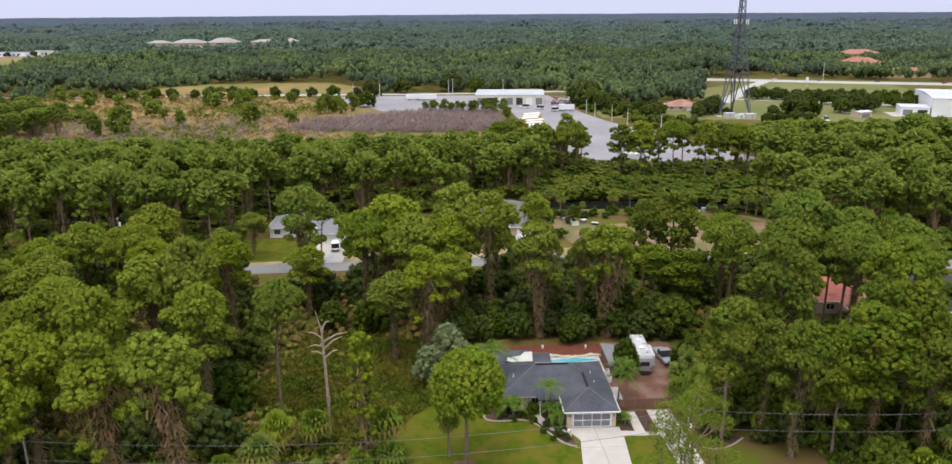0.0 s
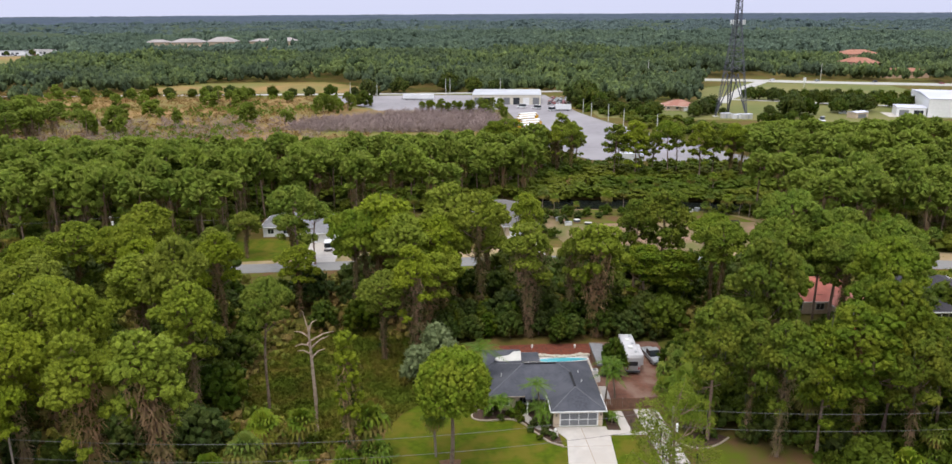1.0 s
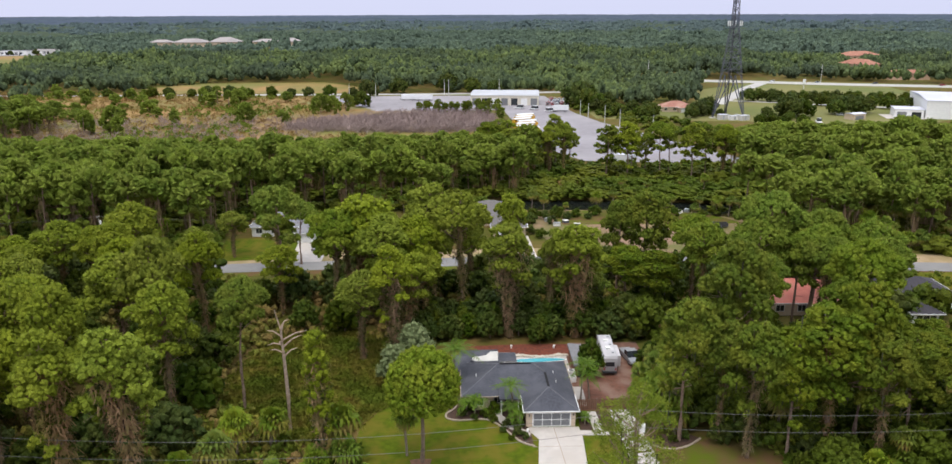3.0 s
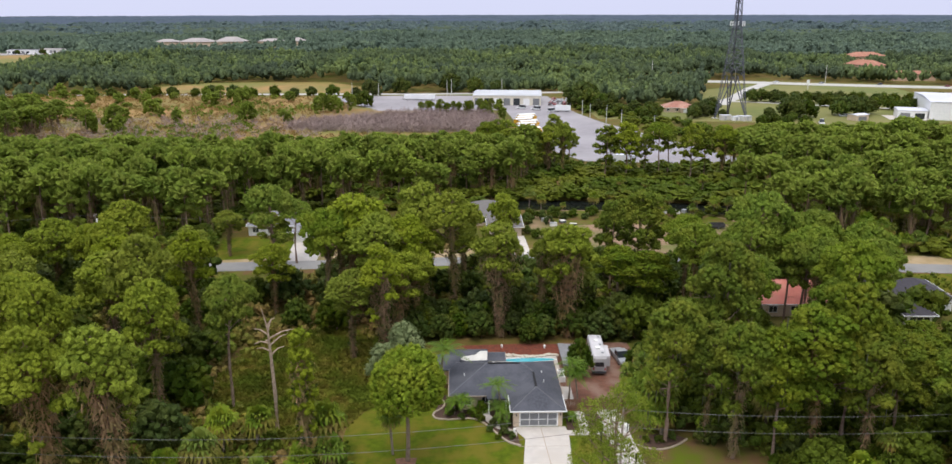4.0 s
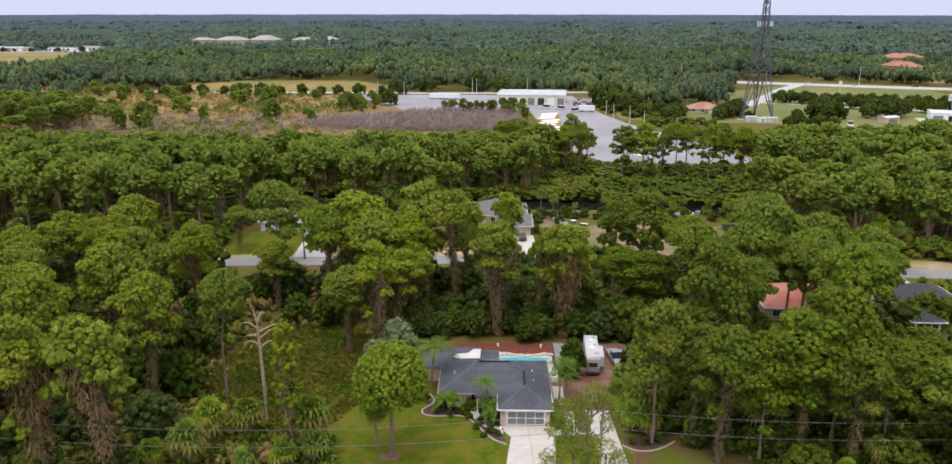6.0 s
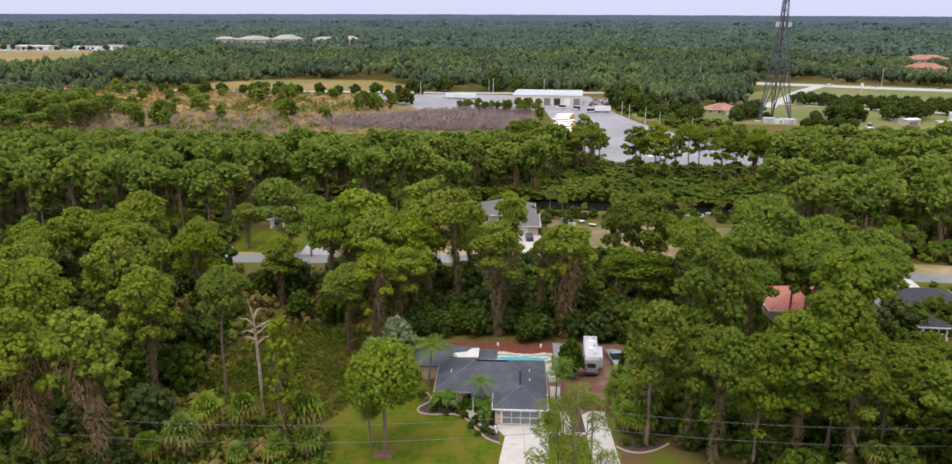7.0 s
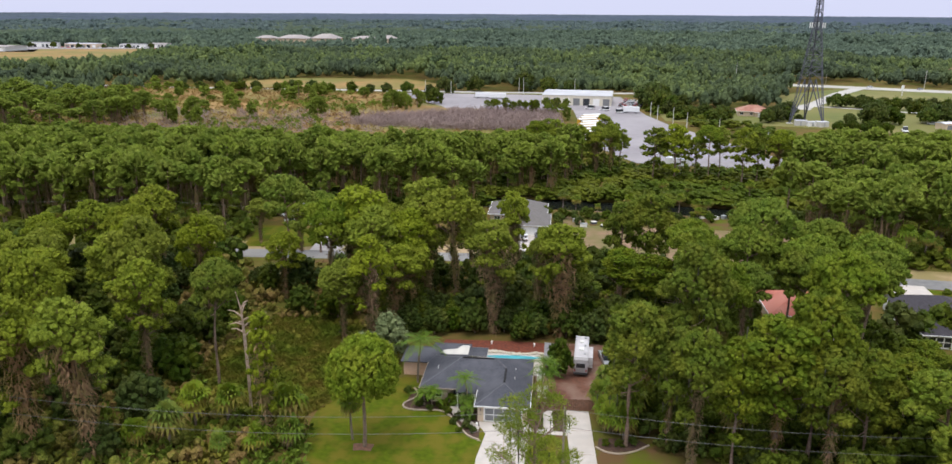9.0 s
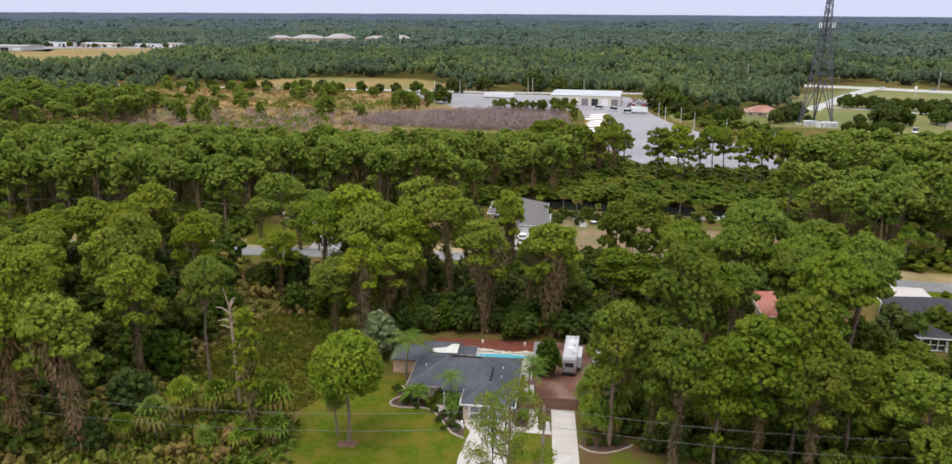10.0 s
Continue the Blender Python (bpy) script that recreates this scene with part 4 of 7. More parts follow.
def pool():
    p = thing("swimming_pool", pose(25.0, 114.6, 0, 0, 0, -2.5), "turquoise swimming pool with a pale deck and rock edge", "swimming pool")
    part("deck", Geo().box(-6.0, -6.0, -0.2, 5.0, 1.9, 0.13), CONCRETE, p, "pale concrete pool deck")
    ring = [(4.3 * math.cos(a) * (1 + 0.1 * math.cos(2 * a)), 0.7 * math.sin(a) + 0.1 * math.cos(a) + 0.35) for a in np.linspace(0, 2 * math.pi, 28, endpoint=False)]
    part("coping", Geo().prism([(x * 1.06, y * 1.14) for x, y in ring], 0.0, 0.17), WHITE, p, "white pool coping")
    part("pool_water", Geo().prism(ring, 0.0, 0.178), WATER, p, "clear turquoise water")
    g = Geo()
    r = np.random.default_rng(3)
    for i in range(70):
        x = -5.5 + i * 0.155
        y = 1.75 + 0.35 * math.sin(i * 0.12) + r.uniform(-0.25, 0.25)
        s = r.uniform(0.16, 0.34)
        g.loft([[(x + s * q * math.cos(a), y + s * q * math.sin(a), zz) for a in np.linspace(0, 6.28, 6, endpoint=False)] for q, zz in ((1, 0.1), (1.1, 0.2 + s * 0.5), (0.5, 0.2 + s))])
    part("rock_edge", g, ROCKS, p, "row of pale rough rocks")
    return p


pool()


def statue(x, y, label):
    rings = [[(r * math.cos(a), r * math.sin(a), z) for a in np.linspace(0, 2 * math.pi, 10, endpoint=False)] for r, z in ((0.3, 0), (0.28, 0.25), (0.14, 0.3), (0.34, 0.55), (0.42, 0.85), (0.32, 1.15), (0.1, 1.3))]
    ob = part("garden_urn", Geo().loft(rings), WHITE)
    ob.matrix_basis = pose(x, y * DEPTH, 0.06) @ Matrix.Scale(0.5, 4)
    return tagged(ob, label, "garden ornament")


statue(28.6, 119.6, "pale rounded garden ornament on red mulch")
statue(21.2, 120.2, "small white garden ornament on red mulch")
statue(20.2, 92.6, "small white ornament in the front bed")


def ac_unit(x, y):
    t = thing("air_conditioner", pose(x, y, 0.05), "white outdoor air conditioner unit beside the house", "air conditioner", "units beside the house")
    part("casing", Geo().box(-0.55, -0.45, 0, 0.55, 0.45, 0.95), WHITE, t)
    part("grille", Geo().prism([(0.38 * math.cos(a), 0.38 * math.sin(a)) for a in np.linspace(0, 6.28, 12, endpoint=False)], 0.95, 0.99), SCREEN, t, "grey fan grille")


ac_unit(29.4, 107.2)
ac_unit(29.6, 109.2)


def storage_shed():
    t = thing("shed", pose(31.2, 112.2, 0, 0, 0, -3), "long brown storage shed with a pale metal roof", "shed")
    part("wall", Geo().box(-0.9, -3.8, 0, 0.9, 3.8, 2.1), FENCE, t)
    part("roof", Geo().add([(-1.15, -4.1, 2.1), (1.15, -4.1, 2.1), (1.15, 4.1, 2.1), (-1.15, 4.1, 2.1), (-1.15, -4.1, 2.45), (1.15, -4.1, 2.2), (1.15, 4.1, 2.2), (-1.15, 4.1, 2.45)],
                           [(3, 2, 1, 0), (4, 5, 6, 7), (0, 1, 5, 4), (1, 2, 6, 5), (2, 3, 7, 6), (3, 0, 4, 7)]), SHINGLELIGHT, t, "pale grey metal roof")
    part("door", Geo().box(-0.5, -3.85, 0, 0.5, -3.78, 1.9), DARKROOF, t)


storage_shed()


def wheel(parent, x, y, r, w=0.22):
    tyre = part("wheel", Geo().rod((x - w / 2, y, r), (x + w / 2, y, r), r, n=14), RUBBER, parent, "black tyre")
    part("rim", Geo().rod((x - w / 2 - 0.01, y, r), (x + w / 2 + 0.01, y, r), r * 0.55, n=10), CARSILVER, tyre, "silver rim")
    return tyre


def camper():
    t = thing("camper_trailer", pose(36.3, 113.6, 0.05, 0, 0, -6), "white fifth-wheel camper trailer with a slide-out", "camper trailer")
    prof = [(-4.9, 0.6), (1.9, 0.6), (2.3, 1.6), (3.8, 1.6), (4.0, 2.2), (3.7, 3.25), (-4.8, 3.3), (-5.0, 2.9)]
    body = part("body", Geo().loft([[(x, y, z) for y, z in prof] for x in (-1.12, 1.12)]), CAMPERSKIN, t)
    part("slide_out", Geo().box(1.12, -3.6, 1.0, 1.85, 0.6, 2.8), CAMPERSKIN, t, "white slide-out room")
    part("roof_unit", Geo().box(-0.4, -2.2, 3.27, 0.35, -1.3, 3.5), WHITE, t, "white rooftop unit")
    part("roof_unit", Geo().box(-0.35, 1.0, 3.26, 0.35, 1.7, 3.42), WHITE, t, "white rooftop unit")
    part("window", Geo().box(-0.7, -5.06, 1.6, 0.7, -4.9, 2.3), WINDOWGLASS, t, "dark end window")
    for x0, x1 in ((-1.0, -0.8), (0.8, 1.0)):
        part("tail_light", Geo().box(x0, -5.07, 0.95, x1, -4.96, 1.3), CARRED, t, "red tail light")
    part("rear_panel", Geo().box(-1.0, -4.99, 0.75, 1.0, -4.93, 1.5), CARSILVER, t, "grey panel below the end window")
    for y in (-3.6, -0.4, 2.7):
        part("roof_vent", Geo().box(0.35, y, 3.24, 0.75, y + 0.4, 3.4), CARSILVER, t, "grey roof vent")
    for x in (-1.05, 1.0):
        part("awning_rail", Geo().box(x, -4.6, 3.27, x + 0.06, 3.5, 3.34), CARSILVER, t)
    part("window", Geo().box(1.84, -2.6, 1.8, 1.88, -1.2, 2.4), WINDOWGLASS, t, "dark slide-out window")
    part("stripe", Geo().box(-1.14, -4.8, 1.25, -1.115, 1.4, 1.5), CARSILVER, t, "grey side stripe")
    part("bumper", Geo().box(-1.1, -5.15, 0.45, 1.1, -4.9, 0.7), DARKSTEEL, t)
    for y in (-1.3, -0.4):
        wheel(t, -1.1, y, 0.38)
        wheel(t, 1.1, y, 0.38)
    part("hitch", Geo().rod((0, 2.4, 0), (0, 2.4, 1.6), 0.1), DARKSTEEL, t)


camper()


def car(name, m, paint, label, category="car", length=4.6, width=1.82, height=1.5, pickup=False, van=False):
    t = thing(name, m, label, category)
    L, W = length / 2, width / 2
    low = [(-L, 0.35), (L, 0.35), (L, 0.75), (L - 0.15, 0.9), (0.9, 0.98), (-L + 0.1, 0.98), (-L, 0.8)]
    part("body", Geo().loft([[(x, y, z) for y, z in low] for x in (-W, W)]), paint, t)
    if pickup:
        cab = [(-0.55, 0.97), (1.3, 0.97), (0.7, height), (-0.4, height)]
    elif van:
        cab = [(-L + 0.15, 0.97), (1.5, 0.97), (0.85, height), (-L + 0.3, height)]
    else:
        cab = [(-L + 0.35, 0.97), (1.2, 0.97), (0.45, height), (-L + 0.95, height)]
    glass = part("cabin", Geo().loft([[(x, y, z) for y, z in cab] for x in (-W * 0.9, W * 0.9)]), WINDOWGLASS, t, "dark tinted windows")
    top = cab[2:]
    part("roof_panel", Geo().box(-W * 0.88, top[1][0] - 0.02, height - 0.01, W * 0.88, top[0][0] + 0.02, height + 0.05), paint, t)
    for y in (-L * 0.62, L * 0.62):
        wheel(t, -W + 0.1, y, 0.33)
        wheel(t, W - 0.1, y, 0.33)
    part("bumper", Geo().box(-W + .05, L - 0.02, 0.35, W - .05, L + 0.1, 0.6), DARKSTEEL, t)
    part("bumper", Geo().box(-W + .05, -L - 0.1, 0.35, W - .05, -L + 0.02, 0.6), DARKSTEEL, t)
    for x in (-W + 0.15, W - 0.45):
        part("headlight", Geo().box(x, L - 0.03, 0.66, x + 0.3, L + 0.03, 0.8), WHITE, t, "clear headlight")
        part("tail_light", Geo().box(x, -L - 0.03, 0.66, x + 0.3, -L + 0.03, 0.82), CARRED, t, "red tail light")
    return t


car("pickup_truck", pose(40.6, 114.2, 0.05, 0, 0, 186), CARSILVER, "silver pickup truck parked on red gravel", "pickup truck", 5.7, 1.95, 1.85, True)
car("car", pose(26.9, 183.6, 0.1, 0, 0, 2), CARWHITE, "white car parked on a concrete driveway")
car("car", pose(30.6, 184.6, 0.1, 0, 0, 2), CARDARK, "dark car parked beside a garage")
setting("dirt_patch", sheet([(-86, 138), (-77, 139), (-75, 146), (-80, 149), (-87, 146)], 0.04), DIRT, "bare sandy patch between the pines", "bare soil")
car("car", pose(-80.7, 155.5, 0.0, 0, 0, 70), CARWHITE, "white car parked beside the road")
car("van", pose(-20, 181.5, 0.1, 0, 0, 4), CARWHITE, "white van on the driveway of the white house", "van", 5.3, 2.0, 2.1, False, True)


def fence_run():
    t = thing("fence", pose(28.2, 98.2, 0, 0, 0, -1), "brown wooden board fence across the side yard", "fence")
    n = 30
    for i in range(n):
        x = i * 0.3
        part("board", Geo().box(x, 0, 0.05, x + 0.26, 0.03, 1.75 + 0.03 * ((i * 7) % 3)), FENCE, t)
    for x in (0, 3, 6, 9):
        part("post", Geo().box(x - 0.06, 0.03, 0, x + 0.06, 0.15, 1.8), POLE, t)
    for z in (0.4, 1.4):
        part("rail", Geo().box(0, 0.03, z, 9, 0.08, z + 0.1), FENCE, t)


fence_run()


def plain_house(name, m, label, wall_mat, roof_mat, main, wing, porch=False):
    """A hipped bungalow: main body and front wing, each (x0, y0, x1, y1), the wing with a garage door or a glazed porch."""
    h = thing(name, m, label, "house", "houses in the woods")
    for b, ax in ((main, (main[2] - main[0]) > (main[3] - main[1])), (wing, (wing[2] - wing[0]) > (wing[3] - wing[1]))):
        x0, y0, x1, y1 = b
        for w in ((x0, y0, x1, y0 + 0.2), (x0, y1 - 0.2, x1, y1), (x0, y0 + 0.2, x0 + 0.2, y1 - 0.2), (x1 - 0.2, y0 + 0.2, x1, y1 - 0.2)):
            part("wall", Geo().box(w[0], w[1], -0.1, w[2], w[3], 2.6 if b is main else 2.57), wall_mat, h)
        half = (min(x1 - x0, y1 - y0) + 1.2) / 2
        rf = part("roof", hip_roof(x0 - 0.6, y0 - 0.6, x1 + 0.6, y1 + 0.6, 2.72 if b is main else 2.68, half * 0.42, ax), roof_mat, h)
        gutter(rf, x0 - 0.6, y0 - 0.6, x1 + 0.6, y1 + 0.6, 2.72 if b is main else 2.68)
        n = max(1, int((x1 - x0) / 4.5))
        for i in range(n):
            if b is main:
                window(h, x0 + 1.2 + i * (x1 - x0 - 2) / n, y0, 0.9, 1.5, 1.2)
    x0, y0, x1, y1 = wing
    if porch:
        pane = part("porch_window", Geo().box(x0 + 0.5, y0 - 0.04, 0.3, x1 - 0.5, y0, 2.3), WINDOWGLASS, h, "wide dark porch window")
        for i in range(4):
            x = x0 + 0.5 + i * (x1 - x0 - 1.16) / 3
            part("mullion", Geo().box(x, y0 - 0.1, 0.3, x + 0.16, y0 - 0.04, 2.3), WHITE, pane, "white window bar")
        for z in (0.2, 1.2, 2.2):
            part("mullion", Geo().box(x0 + 0.5, y0 - 0.13, z, x1 - 0.5, y0 - 0.1, z + 0.16), WHITE, pane, "white window bar")
        return h
    door = part("garage_door", Geo().box(x0 + 1.2, y0 - 0.05, 0, x0 + 6.0, y0, 2.15), WHITE, h, "white garage door")
    for j in range(4):
        part("panel", Geo().box(x0 + 1.3, y0 - 0.08, 0.08 + j * 0.52, x0 + 5.9, y0 - 0.04, 0.53 + j * 0.52), WHITE, door)
    return h


plain_house("house", pose(-38, 192.5, 0, 0, 0, -3), "white bungalow with a light grey shingle roof behind pines", WHITE, SHINGLELIGHT, (0, 1, 18, 12), (13, -5, 21, 4))
plain_house("house", pose(17.5, 196, 0, 0, 0, -3), "beige bungalow with a brownish grey roof and garage wing", BEIGE, ROOFBROWN, (0, 3, 15, 16), (7.5, -7.5, 16, 4))
plain_house("house", pose(72.3, 129.0, 0, 0, 0, -4), "bungalow with a faded red roof hidden among pines", BEIGE, REDROOF, (0, 2, 14.5, 14), (8, -3.5, 14, 4))
plain_house("house", pose(96.6, 131.8, 0, 0, 0, -5), "white-walled bungalow with a very dark roof and a glazed porch", WHITE, DARKROOF, (0, 0, 13.5, 10.5), (0.4, -8.2, 5.4, 1), True)
car("car", pose(91.6, 113.6, 0.05, 0, 0, 75), CARWHITE, "white car parked among trees near the dark-roofed house")
concrete_slab("driveway", [(-25, 171), (-17.5, 171), (-17, 187), (-25, 187.4)], "pale driveway of the white house", "driveway", 0.08)
concrete_slab("driveway", [(24.5, 170.5), (33.5, 170.3), (33.8, 188.2), (25.0, 188.6)], "wide pale driveway of the beige house", "driveway", 0.08)
concrete_slab("driveway", [(104, 141), (110, 140), (112, 155.5), (103.5, 156.5)], "short pale driveway of the dark-roofed house", "driveway", 0.08)


def box_trailer():
    t = thing("utility_trailer", pose(86.5, 191.5, 0.05, 0, 0, 84), "small dark utility trailer on the sandy lot", "trailer")
    part("bed", Geo().box(-0.9, -1.9, 0.5, 0.9, 1.9, 0.7).box(-0.9, -1.9, 0.7, -0.84, 1.9, 1.4).box(0.84, -1.9, 0.7, 0.9, 1.9, 1.4).box(-0.84, 1.84, 0.7, 0.84, 1.9, 1.4).box(-0.84, -1.9, 0.7, 0.84, -1.84, 1.4), DARKSTEEL, t)
    part("drawbar", Geo().rod((0, 1.9, 0.55), (0, 3.3, 0.5), 0.06), DARKSTEEL, t)
    for x in (-1.0, 1.0):
        wheel(t, x, -0.1, 0.32)


box_trailer()


def small_shelter(x, y, w, d, h, mat, label, name="canopy", category="canopy"):
    t = thing(name, pose(x, y, 0.03), label, category)
    part("top", Geo().add([(-w, -d, h), (w, -d, h), (w, d, h), (-w, d, h), (0, -d, h + 0.6), (0, d, h + 0.6)], [(3, 2, 1, 0), (0, 1, 4), (2, 3, 5), (1, 2, 5, 4), (3, 0, 4, 5)]), mat, t)
    for a in (-1, 1):
        for b in (-1, 1):
            part("leg", Geo().rod((a * w * 0.95, b * d * 0.95, 0), (a * w * 0.95, b * d * 0.95, h), 0.05, n=5), STEEL, t)


small_shelter(79, 118.5, 1.7, 1.4, 1.9, ORANGE, "orange tarpaulin canopy behind the red-roofed house")
small_shelter(85.5, 106, 1.6, 2.0, 2.0, WHITE, "white canopy among dark trees")
for k, (x, y, w, d, h, mt) in enumerate(((43, 197, .9, .6, .8, WHITE), (46, 200, .7, .7, .6, STEEL), (41.5, 202, 1.2, .5, .9, CARSILVER), (48.5, 197, .5, .9, .5, CARDARK), (77, 208.5, 1.2, .7, .8, WHITE), (80.5, 207.5, .9, .7, .7, WHITE), (83, 208, .6, .6, .9, CARSILVER))):
    t = thing("stored_crate", pose(x, y, 0.08, 0, 0, 23 * k), "pale lidded storage crate standing on the lot", "crate", "crates on the lot")
    part("body", Geo().box(-w, -d, 0, w, d, h), mt, t)
    part("lid", Geo().box(-w - .05, -d - .05, h, w + .05, d + .05, h + .08), CONCPOLE if k % 2 else CARSILVER, t)


# ---- cables and poles ----
def utility_pole(x, y, h, label, arm=True):
    t = thing("utility_pole", pose(x, y, 0), label, "utility pole")
    part("pole", Geo().rod((0, 0, -0.5), (0, 0, h), 0.16, 0.11, 8), POLE, t)
    if arm:
        part("crossarm", Geo().box(-0.06, -0.7, h - 0.5, 0.06, 0.7, h - 0.38), POLE, t)
        part("transformer", Geo().rod((0.32, 0, h - 2.2), (0.32, 0, h - 1.3), 0.24, n=10).rod((0.32, 0, h - 1.3), (0.32, 0, h - 1.2), 0.2, 0.08, n=10), WHITE, t, "pale transformer can")
        for b in (-0.55, 0.55):
            part("insulator", Geo().rod((0, b, h - 0.38), (0, b, h - 0.15), 0.05, n=6), WHITE, t)
    return t


def pole_can(t, z):
    part("bracket", Geo().box(0.1, -0.05, z + 0.35, 0.3, 0.05, z + 0.45), POLE, t)
    part("transformer", Geo().rod((0.5, 0, z), (0.5, 0, z + 0.95), 0.27, n=10).rod((0.5, 0, z + 0.95), (0.5, 0, z + 1.08), 0.24, 0.1, n=10), WHITE, t, "pale transformer can")


pole_can(utility_pole(31.3, 78.0, 11.6, "slim grey wooden utility pole with a pale transformer", False), 8.4)
utility_pole(-43.7, 78.0, 11.6, "slim grey wooden utility pole by the lawn", False)
utility_pole(106.3, 78.0, 11.6, "slim grey wooden utility pole by the lawn", False)
utility_pole(-69.7, 178.5, 10.5, "grey wooden utility pole with a pale transformer")


def cable(a, b, sag, label):
    a, b = Vector(a), Vector(b)
    pts = [a.lerp(b, s) - Vector((0, 0, sag * 4 * s * (1 - s))) for s in np.linspace(0, 1, 25)]
    return tagged(part("power_cable", Geo().tube(pts, [0.022] * 25, 5), WIRE), label, "cable", "street cables")


for z in (11.3, 9.0):
    for x in (-43.7, 31.3):
        cable((x, 78, z), (x + 75, 78, z), 2.2, "thin sagging grey power cable between street poles")
cable((-69.7, 178.5, 10.2), (20, 178, 10.2), 1.8, "thin sagging grey power cable along the back road")
cable((-69.7, 178.5, 10.2), (-170, 180, 10.2), 1.8, "thin sagging grey power cable along the back road")


# ---- the mast ----
def lattice_mast():
    t = thing("lattice_mast", pose(174.0, 404.6, 0, 0, 0, 0), "tall three-legged galvanized steel lattice mast", "radio mast")
    feet = [Vector((-9.0, -2.2, 0)), Vector((6.1, -7.9, 0)), Vector((2.9, 10.1, 0))]

    def at(f, z):
        s = 1 - 0.0155 * z if z < 50 else 0.225 - 0.0045 * (z - 50)
        return Vector((f.x * s, f.y * s, z))
    levels = [0, 8, 15.5, 22.5, 29, 35, 40.5, 45.5, 50, 54.5, 58.5, 62.5, 66.5, 71, 76, 82]
    for f in feet:
        leg = Geo()
        offs = [Vector((0.6 * math.cos(k * 2.094 + 0.5), 0.6 * math.sin(k * 2.094 + 0.5), 0)) for k in range(3)]
        zs = [1.6 * k for k in range(52)]
        for k in range(3):
            for a, b in zip(zs, zs[1:]):
                sa, sb = 1 - a / 130, 1 - b / 130
                leg.rod(at(f, a) + offs[k] * sa, at(f, b) + offs[k] * sb, 0.13, n=3)
                leg.rod(at(f, a) + offs[k] * sa, at(f, b) + offs[(k + 1) % 3] * sb, 0.09, n=3)
        part("leg", leg, STEEL, t)
        part("footing", Geo().box(f.x - 1.4, f.y - 1.4, -0.3, f.x + 1.4, f.y + 1.4, 0.5), CONCPOLE, t, "concrete footing")
    for i in range(3):
        f, g2 = feet[i], feet[(i + 1) % 3]
        g = Geo()
        for a, b in zip(levels[3:], levels[4:]):
            g.rod(at(f, a), at(g2, b), 0.13, n=4).rod(at(g2, a), at(f, b), 0.13, n=4).rod(at(f, b), at(g2, b), 0.1, n=4)
            m = (a + b) / 2
            g.rod(at(f, m), at(f, m).lerp(at(g2, m), 0.5), 0.06, n=4).rod(at(g2, m), at(f, m).lerp(at(g2, m), 0.5), 0.06, n=4)
        # the open lowest stage: two raking struts that meet half way along the face
        top = at(f, 22.5).lerp(at(g2, 22.5), 0.5)
        g.rod(at(f, 0.5), top, 0.3, n=5).rod(at(g2, 0.5), top, 0.3, n=5)
        part("bracing", g, STEEL, t)
    f = feet[2]
    g = Geo().tube([at(f, z) * 0.55 + Vector((0, 0, z * 0.45)) for z in (0, 40, 82)], [0.3, 0.26, 0.2], 5)
    part("cable_ladder", g, DARKSTEEL, t, "dark feed line ladder")
    for k, f in enumerate(feet):
        for d in (-0.9, 0.9):
            p = at(f, 49.6) * 1.6
            p.z = 49.6
            side = Vector((-f.y, f.x, 0)).normalized() * d
            part("antenna", Geo().box(p.x + side.x - 0.22, p.y + side.y - 0.22, 48.3, p.x + side.x + 0.22, p.y + side.y + 0.22, 50.8), WHITE, t, "white panel antenna")
        q = at(f, 49.6)
        part("antenna_mount", Geo().rod(q, q * 1.55 - Vector((0, 0, 49.6 * 0.55)), 0.1, n=4), STEEL, t)


lattice_mast()
for k, (x, y, w, d, h) in enumerate(((168, 396, 2.4, 1.6, 2.6), (173, 393.5, 2.0, 1.4, 2.2), (178, 392, 2.6, 1.5, 2.5), (171, 399, 1.5, 1.2, 1.9))):
    t = thing("equipment_cabinet", pose(x, y, 0.1, 0, 0, 9 * k), "pale equipment cabinet at the foot of the mast", "cabinet", "cabinets at the mast")
    part("body", Geo().box(-w, -d, 0, w, d, h), WHITE if k % 2 else CONCPOLE, t)
    part("roof", Geo().box(-w - .1, -d - .1, h, w + .1, d + .1, h + .12), WHITEROOF, t)
    part("door", Geo().box(-0.5, -d - 0.04, 0.1, 0.5, -d, h - 0.3), CARSILVER, t)
car("van", pose(176, 397, 0.12, 0, 0, 60), CARWHITE, "white service van at the foot of the mast", "van", 5.5, 2.0, 2.2, False, True)


